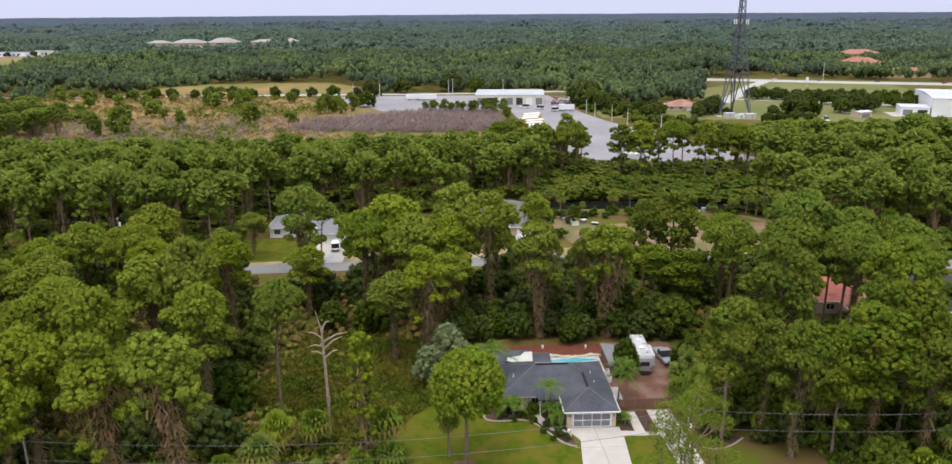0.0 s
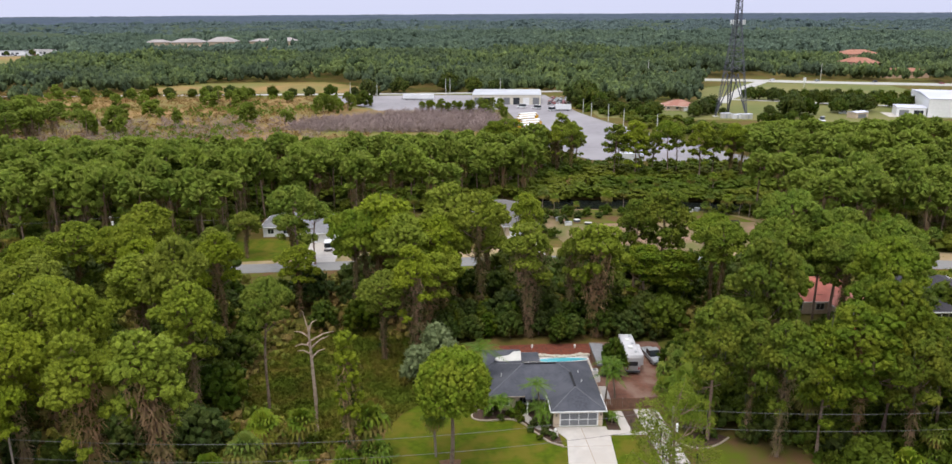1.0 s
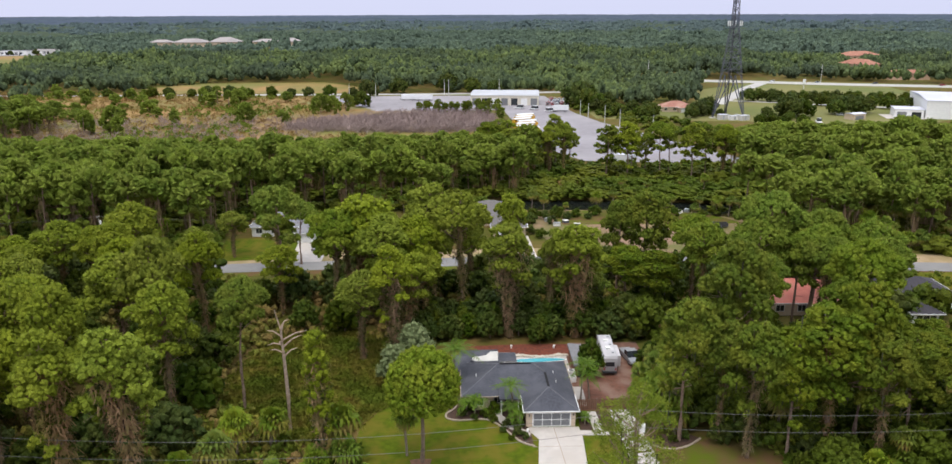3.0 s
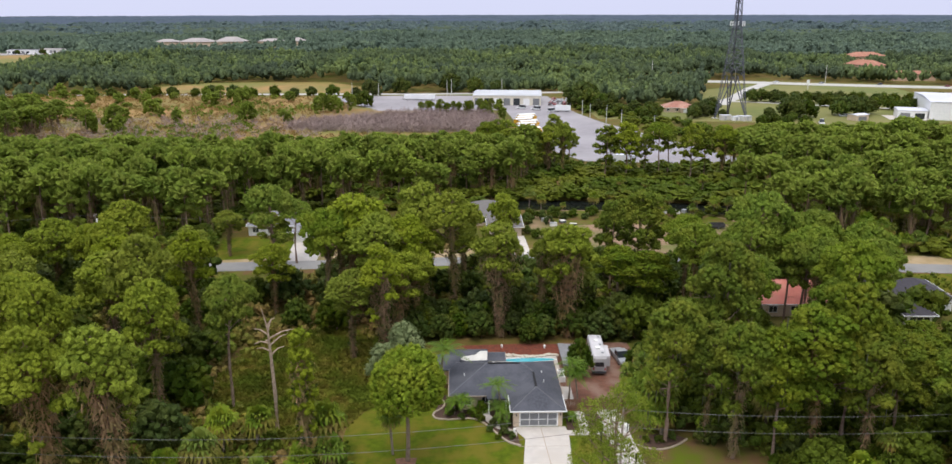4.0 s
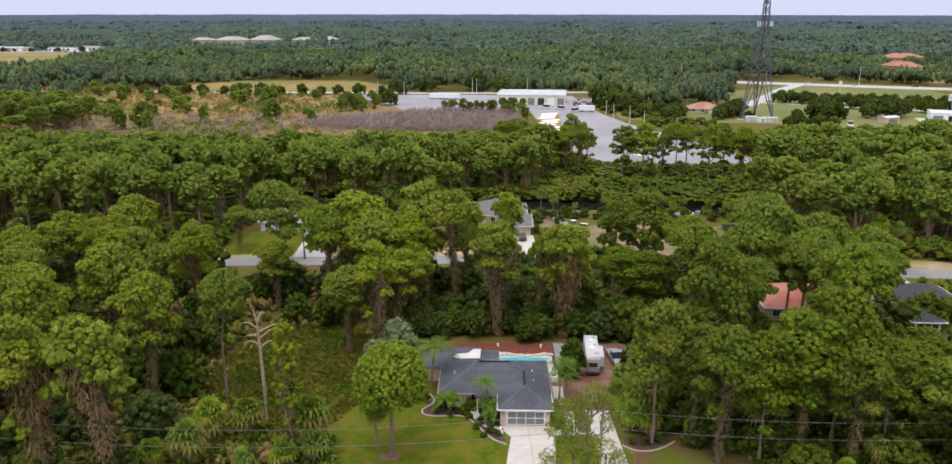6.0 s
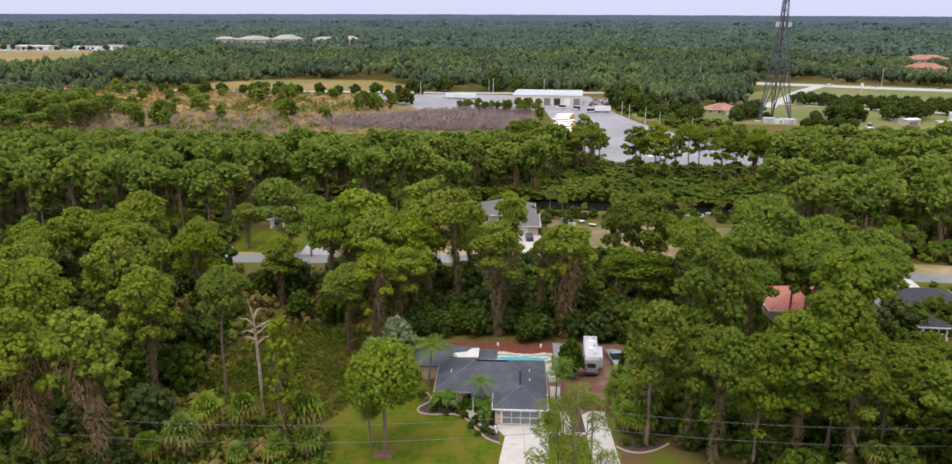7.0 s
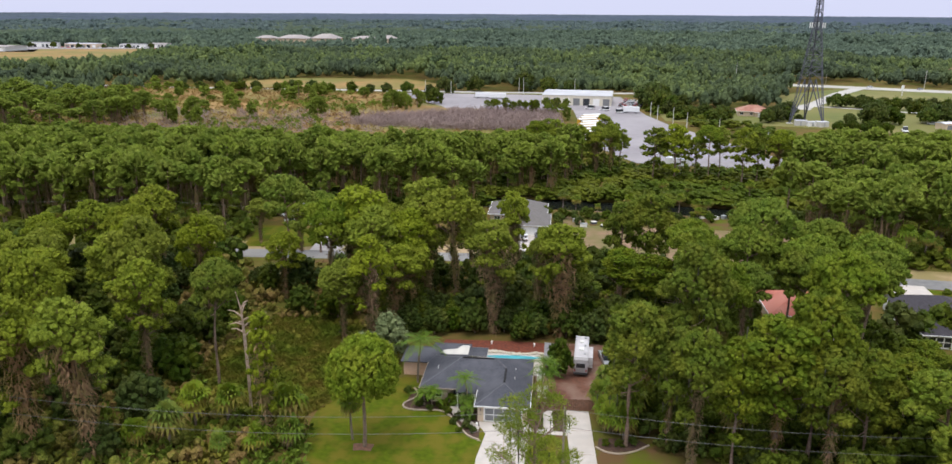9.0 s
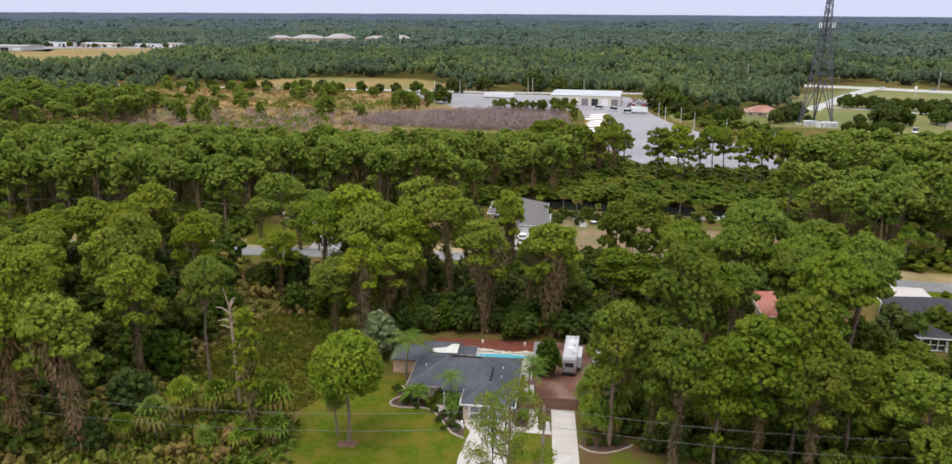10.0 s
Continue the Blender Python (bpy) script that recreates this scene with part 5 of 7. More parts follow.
# ---- depot and far buildings ----
def flat_building(name, m, w, d, h, label, roof_mat=None, wall_mat=None, bays=0, slope=0.8, category="warehouse"):
    t = thing(name, m, label, category)
    wall_mat, roof_mat = wall_mat or WHITE, roof_mat or WHITEROOF
    part("wall", Geo().box(0, 0, -0.1, w, 0.4, h).box(0, d - 0.4, -0.1, w, d, h).box(0, 0.4, -0.1, 0.4, d - 0.4, h).box(w - 0.4, 0.4, -0.1, w, d - 0.4, h), wall_mat, t)
    part("roof", Geo().add([(-0.3, -0.3, h), (w + .3, -0.3, h), (w + .3, d + .3, h), (-.3, d + .3, h), (-.3, d / 2, h + slope), (w + .3, d / 2, h + slope)],
                           [(3, 2, 1, 0), (0, 1, 5, 4), (2, 3, 4, 5), (1, 2, 5), (3, 0, 4)]), roof_mat, t, "pale sheet metal roof")
    for i in range(bays):
        x = w * (i + 0.5) / bays
        part("bay_door", Geo().box(x - w / bays * 0.33, -0.06, 0, x + w / bays * 0.33, 0.02, h * 0.7), (SCREEN, WINDOWGLASS, WHITE)[i % 3], t, "tall roller bay door")
    return t


flat_building("depot_building", pose(38.5, 473.0, 0.1, 0, 0, -8), 42, 34, 6.0, "long cream vehicle depot building with a low metal roof", GREYROOF, CREAM, 7)
flat_building("warehouse", pose(276, 388, 0.1, 0, 0, -24), 90, 54, 9.6, "large white metal warehouse beside the lawn", None, None, 0, 1.2)
flat_building("warehouse", pose(262.5, 394, 0.1, 0, 0, -24), 14, 16, 4.6, "low white annex of the warehouse", None, None, 2, 0.3)
flat_building("open_shed", pose(235, 386, 0.1, 0, 0, 20), 9, 6, 3, "small shed with a pale roof on the lawn", WHITEROOF, BEIGE, 1, 0.6, "shed")
concrete_slab("yard", [(256, 390), (278, 384), (282, 400), (262, 408)], "grey parking pad beside the warehouse", "paved yard", 0.2)
plain_house("house", pose(146, 430, 0.1, 0, 0, -10), "beige building with a faded red hip roof beyond the trees", BEIGE, FADEDRED, (0, 0, 17, 13), (9, -3, 16, 5))


def school_bus(m, paint):
    t = thing("bus", m, "parked bus with a white roof in the paved yard", "bus", "parked buses")
    prof = [(-1.2, 0.5), (1.2, 0.5), (1.22, 2.4), (1.0, 2.95), (0.5, 3.1), (-0.5, 3.1), (-1.0, 2.95), (-1.22, 2.4)]
    part("body", Geo().loft([[(x, y, min(z, 2.6)) for x, z in prof] for y in (-5, 5)]), paint, t)
    part("roof", Geo().loft([[(x * 1.01, y, max(z, 2.55)) for x, z in prof] for y in (-5.02, 5.02)]), WHITE, t, "white roof")
    for sx in (-1.24, 1.21):
        part("window_band", Geo().box(sx, -4.6, 1.7, sx + 0.03, 4.6, 2.3), WINDOWGLASS, t, "row of dark windows")
    part("hood", Geo().box(-0.95, 5, 0.5, 0.95, 6.1, 1.6), paint, t)
    for y in (-3.2, 4.2):
        wheel(t, -1.0, y, 0.48, 0.3)
        wheel(t, 1.0, y, 0.48, 0.3)
    return t


bus = school_bus(pose(0, 0, 0), BUSYELLOW)
for i in range(11):
    m = pose(54.5 + 0.75 * i + 1.2 * math.sin(i * 2.1), 330 + 8.3 * i, 0.12, 0, 0, -68 + 1.2 * math.sin(i * 1.7))
    if i:
        copy_thing(bus, m)
    else:
        bus.matrix_basis = m
r = np.random.default_rng(11)
paints = [CARWHITE, CARSILVER, CARDARK, CARRED, CARWHITE]
names = {CARWHITE: "white", CARSILVER: "silver", CARDARK: "dark", CARRED: "red"}
for i in range(26):
    y = 468 + (i // 5) * 6.2 + r.uniform(-0.5, 0.5)
    x = 84.5 + (y - 463) * 0.25 + (i % 5) * 2.9 + r.uniform(-0.2, 0.2)
    p = paints[int(r.integers(0, 5))]
    car("car", pose(x, y, 0.12, 0, 0, r.uniform(-12, 12)), p, names[p] + " car parked in the depot yard")
for x, y, a in ((74, 446, 40), (66, 452, 70), (82, 436, -60)):
    car("van", pose(x, y, 0.12, 0, 0, a), CARWHITE, "white van parked in the depot yard", "van", 5.8, 2.1, 2.4, False, True)


def cargo_box(x, y, turn, L, label):
    t = thing("box_trailer", pose(x, y, 0.12, 0, 0, turn), label, "trailer")
    part("box", Geo().box(-1.25, -L / 2, 0.9, 1.25, L / 2, 3.7), CARWHITE, t)
    part("chassis", Geo().box(-0.6, -L / 2, 0.6, 0.6, L / 2 + 1.2, 0.9), DARKSTEEL, t)
    for y2 in (-L * 0.3, L * 0.3):
        wheel(t, -1.05, y2, 0.45, 0.3)
        wheel(t, 1.05, y2, 0.45, 0.3)


cargo_box(88, 436, 86, 9, "white box trailer in the depot yard")
cargo_box(84, 280.5, 70, 9, "white box trailer at the edge of the paved yard")
cargo_box(10, 500, 80, 11, "white tank trailer at the back of the yard")
cargo_box(0, 503, 84, 9, "white box trailer at the back of the yard")
car("pickup_truck", pose(212, 378, 0.12, 0, 0, 160), CARWHITE, "white pickup truck on the open lawn", "pickup truck", 7.2, 2.5, 2.6, True)
car("car", pose(238, 404, 0.12, 0, 0, 60), CARSILVER, "silver car on the open lawn")
for i in range(7):
    x = 285 + i * 37 + r.uniform(-9, 9)
    y = 612 - 0.36 * (x - 262) + r.uniform(-4, 4)
    p = paints[i % 5]
    car("car", pose(x, y, 0.17, 0, 0, -70 if i % 2 else 110), p, names[p] + " car on the far highway")


def lamp_post(x, y, h, label="pale concrete lamp post at the paved yard"):
    t = thing("lamp_post", pose(x, y, 0), label, "lamp post", "yard lamp posts")
    part("post", Geo().rod((0, 0, -0.3), (0, 0, h), 0.22, 0.14, 7), CONCPOLE, t)
    part("lamp_head", Geo().box(-0.2, -0.9, h - 0.1, 0.2, 0.2, h + 0.1), STEEL, t)


for x, y, h in ((98, 408, 8), (103, 391, 9), (106, 372, 9), (116, 350, 9), (97, 424, 8), (-40, 523, 10), (-22, 518, 10), (24, 520, 12), (27, 522, 12), (62, 528, 11), (98, 470, 10), (120, 470, 9), (146, 500, 8), (200, 640, 16), (272, 640, 16), (330, 600, 14), (128, 318, 8)):
    lamp_post(x, y, h)
part_sign = thing("road_sign", pose(288, 545, 0), "tall pale roadside sign by the highway", "sign")
part("post", Geo().rod((0, 0, 0), (0, 0, 4), 0.3, n=6), CONCPOLE, part_sign)
part("board", Geo().box(-0.9, -0.3, 4, 0.9, 0.3, 7.5), WHITE, part_sign)

for k, (x, y, w, d, h) in enumerate(((-640, 1102, 52, 22, 5.5), (-560, 1106, 40, 20, 5), (-478, 1070, 34, 26, 6), (-440, 1058, 30, 22, 5), (-395, 1068, 26, 20, 5), (-760, 1000, 110, 40, 6), (-350, 1075, 22, 18, 4.5), (-700, 1112, 40, 16, 6), (-520, 1112, 30, 16, 6))):
    flat_building("warehouse", pose(x, y, 0.15, 0, 0, -8), w, d, h, "distant pale commercial building among trees", (WHITEROOF, SHINGLELIGHT, SANDPALE)[k % 3], (BEIGE, WHITE, CONCPOLE)[k % 3], 6)
for k in range(40):
    p = paints[int(r.integers(0, 5))]
    t = thing("car", pose(-655 + (k % 20) * 13 + r.uniform(-3, 3), 1088 + (k // 20) * 9 + r.uniform(-3, 3) - 0.12 * max(0, (k % 20) - 10) * 13, 0.17, 0, 0, r.uniform(0, 180)), names[p] + " car in a distant parking lot", "car", "cars before the warehouses")
    part("body", Geo().loft([[(-2.3, y, z) for y, z in ((-0.9, .3), (.9, .3), (.9, .9), (.7, 1.5), (-.7, 1.5), (-.9, .9))], [(2.3, y, z) for y, z in ((-0.9, .3), (.9, .3), (.9, .9), (.5, .95), (-.5, .95), (-.9, .9))]]), p, t)
for k, (x, y, w, d) in enumerate(((-425, 1300, 34, 20), (-385, 1290, 52, 30), (-330, 1300, 46, 28), (-262, 1306, 40, 24), (-216, 1300, 30, 20))):
    t = thing("apartment_building", pose(x, y, 0, 0, 0, -6), "distant pale-roofed apartment building above the trees", "building", "distant apartment buildings")
    part("wall", Geo().box(0, 0, 0, w, d, 8.0), BEIGE, t)
    part("roof", hip_roof(-1.5, -1.5, w + 1.5, d + 1.5, 8.3, 4.0 + 1.6 * (k % 3)), SANDPALE, t)
for k, (x, y, w, d, a) in enumerate(((465, 802, 40, 20, 6), (410, 668, 15, 30, 24), (394, 612, 34, 12, -6), (520, 780, 18, 12, 0))):
    t = thing("tiled_building", pose(x, y, 0, 0, 0, a), "distant building with a terracotta tile roof", "building", "distant tiled buildings")
    part("wall", Geo().box(0, 0, 0, w, d, 8 if k < 2 else 5.2), PEACH, t)
    part("roof", hip_roof(-1, -1, w + 1, d + 1, 8.5 if k < 2 else 5.6, 4.2 if k < 2 else 2.4, w > d), TERRACOTTA, t)


# ---- tree kinds ----
PINES = [pine(100 + i, 20, 4.6, 0.53 + 0.04 * (i % 3), 11 + i % 4, lobe=0.34 + 0.03 * (i % 3), drape=0.3 + 0.2 * (i % 2)) for i in range(6)]
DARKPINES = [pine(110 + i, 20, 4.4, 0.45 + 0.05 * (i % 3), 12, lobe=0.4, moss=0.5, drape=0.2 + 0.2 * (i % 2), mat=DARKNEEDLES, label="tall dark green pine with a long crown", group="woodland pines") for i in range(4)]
UMBRELLA = [pine(120 + i, 20, 5.0, 0.68, 11, lobe=0.38, flat=0.5, drape=0.18 * (i % 2), mat=FULLNEEDLES, label="spreading slash pine with a broad flat green crown") for i in range(4)]
VINED = [pine(140 + i, 20, 3.7, 0.54, 11, drape=0.75 + 0.2 * i, label="slash pine with its trunk wrapped in brown hanging vines", group="vine-hung pines") for i in range(3)]
COLUMN = pine(150, 18, 1.5, 0.2, 15, drape=0.45, lobe=0.6, label="slender pine overgrown with green and brown vines", group="vine-hung pines")
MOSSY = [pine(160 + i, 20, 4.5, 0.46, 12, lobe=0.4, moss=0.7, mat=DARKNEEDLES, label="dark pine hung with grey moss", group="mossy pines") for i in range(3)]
LAWNPINE = pine(170, 15.2, 4.7, 0.46, 46, 0.62, 9, 0.28, 0.09, dome=1.0, lobe=0.27, flat=0.9, mat=FRESHNEEDLES, label="lone pine with a dense rounded crown on the lawn")
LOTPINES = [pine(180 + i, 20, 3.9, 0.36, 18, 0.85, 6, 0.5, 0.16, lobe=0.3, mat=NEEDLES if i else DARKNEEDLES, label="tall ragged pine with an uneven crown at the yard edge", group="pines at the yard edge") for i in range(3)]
STREETPINE = pine(175, 21, 4.2, 0.42, 34, 0.46, 11, 0.42, 0.08, airy=0.5, lobe=0.23, flat=0.6, limbs=40, moss=0.3, mat=WISPNEEDLES, label="loose open-crowned pine beside the driveway")
BROAD = [broadleaf(300 + i, 7, 3.3) for i in range(4)]
DARKBROAD = [broadleaf(310 + i, 7, 3.3, mat=DARKLEAVES) for i in range(3)]
BUSH = [broadleaf(320 + i, 3.2, 1.9, 5, 0.9, 6, 0.34, 0.2, base=0.1, label="rounded dark green shrub", group="shrubs", name="shrub", category="shrub") for i in range(3)]
GREY = broadleaf(340, 8.5, 3.0, 11, 0.9, 12, 0.6, 0.1, mat=GREYLEAF, label="silvery grey-green willow-like tree behind the lawn", group="")
OAK = [broadleaf(350 + i, 9, 5.0, 9, 1.7, 4, 0.9, 0.5, label="round dark oak in open ground", group="oaks in the open") for i in range(2)]
SABAL = [sabal(400 + i, 5.0 + 0.8 * i, 32, 2.1) for i in range(3)]
NEARPALM = [sabal(440 + i, 4.5, 40, 2.25, "cabbage palm with a broad weeping head beside the lawn", "cabbage palms by the lawn", 0.42) for i in range(2)]
LOWPALM = [sabal(410 + i, 2.2 + 0.5 * i, 24, 2.0, "young cabbage palm with a low head of fan fronds", "low cabbage palms") for i in range(2)]
QUEENS = [queen_palm(420 + i, 7.0 + 1.2 * i, 13, 2.9) for i in range(3)]
SMALLQUEEN = queen_palm(430, 2.6, 11, 2.2, 0.3, "low feathery palm in the front bed", "low feathery palms")

# trees by the house and along the walk's near side: kind, x, y, height, width factor
NEAR = [
    (VINED[0], -35.4, 79.2, 21.5, 1.15), (VINED[1], -28.4, 80.6, 21.5, 1.3), (PINES[0], -29.8, 99.2, 19.5, 1.0), (PINES[1], -32.6, 107.2, 24, 1.15),
    (PINES[2], -41.3, 114.3, 19.0, 1.2), (PINES[4], -32.4, 127.6, 18.8, 0.95), (PINES[3], -56.5, 117.7, 15.5, 1.1), (PINES[4], -52, 106, 18.5, 1.05),
    (UMBRELLA[0], -20.6, 102.6, 19.0, 0.85), (VINED[0], 1.2, 115.6, 19.0, 1.0), (PINES[5], 6.2, 127.7, 14.5, 0.85), (PINES[0], -20.9, 138.5, 12.5, 0.9), (UMBRELLA[2], -21.8, 169.6, 13.5, 0.9), (PINES[3], -26.6, 170.0, 11.0, 0.8),
    (UMBRELLA[1], -9.6, 130.6, 21.5, 1.1), (VINED[2], -4.4, 134.0, 23.5, 1.6), (PINES[2], -1.2, 129.6, 20.5, 1.2), (VINED[1], 7.3, 138.3, 24.0, 1.4),
    (PINES[4], 13.5, 135.4, 23.0, 1.3), (UMBRELLA[2], -21.2, 145.2, 22.8, 1.15), (VINED[2], 21.3, 125.0, 20.0, 1.2), (VINED[1], 33.4, 124.1, 20.0, 1.35),
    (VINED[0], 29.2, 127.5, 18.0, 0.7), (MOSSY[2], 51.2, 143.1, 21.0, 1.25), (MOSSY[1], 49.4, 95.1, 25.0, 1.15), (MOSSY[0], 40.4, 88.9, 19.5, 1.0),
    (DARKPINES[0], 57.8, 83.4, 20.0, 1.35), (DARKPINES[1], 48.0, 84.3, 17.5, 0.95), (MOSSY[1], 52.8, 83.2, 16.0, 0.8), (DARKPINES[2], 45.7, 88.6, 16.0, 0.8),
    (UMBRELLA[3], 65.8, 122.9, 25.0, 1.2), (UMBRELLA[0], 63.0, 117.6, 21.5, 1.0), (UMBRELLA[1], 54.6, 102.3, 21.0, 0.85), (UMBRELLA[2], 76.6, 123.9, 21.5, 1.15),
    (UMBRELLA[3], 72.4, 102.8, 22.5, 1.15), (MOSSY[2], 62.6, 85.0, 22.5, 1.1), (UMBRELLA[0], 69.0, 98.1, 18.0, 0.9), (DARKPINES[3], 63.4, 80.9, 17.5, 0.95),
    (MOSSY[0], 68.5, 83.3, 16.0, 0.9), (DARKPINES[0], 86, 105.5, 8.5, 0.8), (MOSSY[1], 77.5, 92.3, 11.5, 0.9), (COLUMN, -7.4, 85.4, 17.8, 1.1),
    (LAWNPINE, 5.5, 86.6, 15.0, 1.0), (STREETPINE, 27.6, 66.8, 18.6, 1.0), (UMBRELLA[1], 82, 117, 21, 1.0), (VINED[1], 25.1, 148.6, 19.5, 0.95), (UMBRELLA[3], 71, 112, 20, 1.0),
    (PINES[5], -46, 84, 20, 1.1), (PINES[0], -41, 92, 22, 1.0), (PINES[1], -55, 92, 20, 1.0), (PINES[2], -64, 104, 18, 1.0),
    (PINES[4], -8.4, 143, 18, 0.9), (PINES[5], -45, 128, 18, 1.0), (UMBRELLA[1], 57, 131, 19, 0.9), (PINES[1], -37, 140, 16, 0.9), (PINES[3], -1, 148, 17, 0.9), (PINES[0], 16, 147, 16, 0.9), (PINES[5], 4.3, 131.4, 19.5, 1.1), (PINES[0], -49.6, 147, 19.5, 1.2), (PINES[2], -57.9, 157, 13.5, 1.0), (VINED[0], 3.5, 125.1, 15, 1.1), (UMBRELLA[1], 56.5, 126.2, 18.8, 1.0), (UMBRELLA[3], 61.2, 111.6, 17.6, 0.85), (UMBRELLA[0], 71.9, 116, 21.2, 1.1), (MOSSY[0], 82, 97.4, 9, 0.8), (PINES[2], -4.1, 117.5, 14.5, 0.95), (MOSSY[1], 49.6, 131.4, 12, 1.15), (MOSSY[0], 45, 135, 12, 1.0), (UMBRELLA[2], 79, 110, 20, 1.05), (UMBRELLA[0], 71, 119.5, 19, 0.95), (PINES[2], 81, 127, 18, 0.9), (MOSSY[0], 46, 144.5, 19, 0.9), (PINES[4], -38.5, 176, 10, 0.8), (MOSSY[2], 36, 130, 11, 1.0),
    (VINED[0], 52.2, 264, 16, 0.9), (PINES[1], 57, 262, 17, 0.8), (PINES[2], 47, 266, 16, 0.85), (LOTPINES[0], 71, 256, 17.5, 1.2), (LOTPINES[1], 77.5, 253, 18.5, 1.15), (LOTPINES[2], 80.5, 258, 17.5, 0.9), (UMBRELLA[2], 88.5, 252, 18.5, 1.0), (LOTPINES[1], 93, 256, 17.5, 0.85), (LOTPINES[2], 99, 250, 18.5, 1.15), (LOTPINES[0], 104.5, 252, 18.5, 1.0), (LOTPINES[1], 74, 262, 16.0, 0.7), (PINES[3], 110, 250, 18, 0.95), (LOTPINES[2], 86, 261, 15, 0.9), (MOSSY[1], 36, 282, 16, 1.15), (LOTPINES[2], 38.5, 276, 16.5, 1.0), (MOSSY[0], 32, 278, 16, 1.1), (LOTPINES[1], 56.5, 276, 18.5, 1.0), (LOTPINES[0], 59.5, 275, 16, 0.8), (LOTPINES[1], 62.5, 279, 13, 0.8), (DARKPINES[1], 41, 272, 12, 1.0), (DARKPINES[2], 52, 272, 11, 0.9),
]
NATIVE = {}
for p in PINES + DARKPINES + UMBRELLA + VINED + MOSSY + LOTPINES:
    NATIVE[p.name] = 20.0
NATIVE[COLUMN.name], NATIVE[LAWNPINE.name], NATIVE[STREETPINE.name] = 18.0, 15.2, 21.0
r = np.random.default_rng(21)
for p, x, y, h, w in NEAR:
    s = (h + 1.2) / NATIVE[p.name]
    plant(p, x, y, r.uniform(0, 6.28), w, s / w)

# palms and small trees near the house
for p, x, y, s in ((NEARPALM[0], -20.0, 84.3, 1.15), (NEARPALM[1], -18.8, 89.5, 1.1), (NEARPALM[0], -14.7, 90.6, 1.05), (NEARPALM[1], -5.2, 88.4, 1.32), (LOWPALM[0], -4.4, 85.9, 1.25), (LOWPALM[0], -8.1, 84.2, 1.15), (LOWPALM[1], -24.5, 84.0, 1.0), (LOWPALM[0], -13.0, 83.5, 0.9),
                   (LOWPALM[1], 42.4, 105.5, 1.2), (LOWPALM[0], 37.8, 99.2, 1.1), (LOWPALM[1], 39.4, 102.6, 1.15), (LOWPALM[0], 39.6, 97.0, 1.2), (SABAL[0], 43.5, 103.0, 1.0), (LOWPALM[0], 41.0, 99.0, 1.6), (LOWPALM[1], 41.5, 94.2, 1.7), (LOWPALM[0], 38.6, 92.5, 1.15), (LOWPALM[1], 40.4, 90.6, 1.1), (LOWPALM[0], 38.2, 95.5, 1.0),
                   (SABAL[1], 65.5, 79.6, 0.9), (LOWPALM[0], 62.0, 78.5, 0.9), (LOWPALM[1], 46, 89.5, 0.8), (SABAL[0], 54.5, 89.5, 1.1), (SABAL[2], 3.5, 88.2, 0.85), (SABAL[0], 42.6, 108.2, 0.8), (SABAL[0], 39.2, 101.1, 0.62), (LOWPALM[1], 60.6, 77.0, 1.15), (LOWPALM[0], 65.6, 78.6, 1.15), (LOWPALM[1], 57.4, 76.2, 1.0)):
    plant(p, x, y, r.uniform(0, 6.28), s)
plant(QUEENS[0], 10.2, 105.2, 0.5, 1.3, 0.85)
plant(QUEENS[1], 18.6, 96.6, 1.5, 0.9, 0.75)
plant(QUEENS[2], 29.4, 101.0, 2.5, 0.9, 0.75)
plant(QUEENS[0], 30.5, 100.0, 4.0, 0.9, 0.8)
for x, y, s in ((13.2, 97.9, 1.0), (12.1, 98.2, 0.9), (18.6, 96.0, 1.0), (19.4, 94.6, 0.8), (28.6, 94.2, 0.6)):
    plant(SMALLQUEEN, x, y, r.uniform(0, 6), s)
plant(GREY, 4.4, 112.5, 0.3, 1.0)
plant(GREY, 1.4, 108.5, 2.3, 0.8)
plant(BROAD[0], 32.5, 108.4, 1.0, 0.58, 1.6)
plant(BROAD[1], 43.2, 109.5, 2.0, 0.75)
for x, y, s in ((14.8, 97.4, 0.4), (17.4, 94.6, 0.35), (18.8, 92.3, 0.4), (19.6, 91.2, 0.3), (11.2, 98.0, 0.4), (13.0, 96.6, 0.3), (15.8, 96.0, 0.35), (16.8, 93.2, 0.28), (17.8, 91.0, 0.25), (18.9, 94.0, 0.42), (12.4, 99.6, 0.5), (9.4, 101.5, 0.4), (16.0, 98.6, 0.5), (28.9, 94.9, 0.35), (28.4, 95.6, 0.35), (46, 88.6, 0.9), (49.5, 87.4, 1.2), (53, 86.2, 1.1), (56.5, 85, 1.3), (60, 82.6, 1.2), (64.5, 81.5, 1.3), (44, 92, 1.0), (68, 79.5, 1.4), (58, 80.5, 0.8), (39.5, 88.6, 0.35), (41.5, 89.3, 0.4), (37.8, 88.9, 0.3)):
    plant(BUSH[int(x * 3) % 3], x, y, r.uniform(0, 6), s)


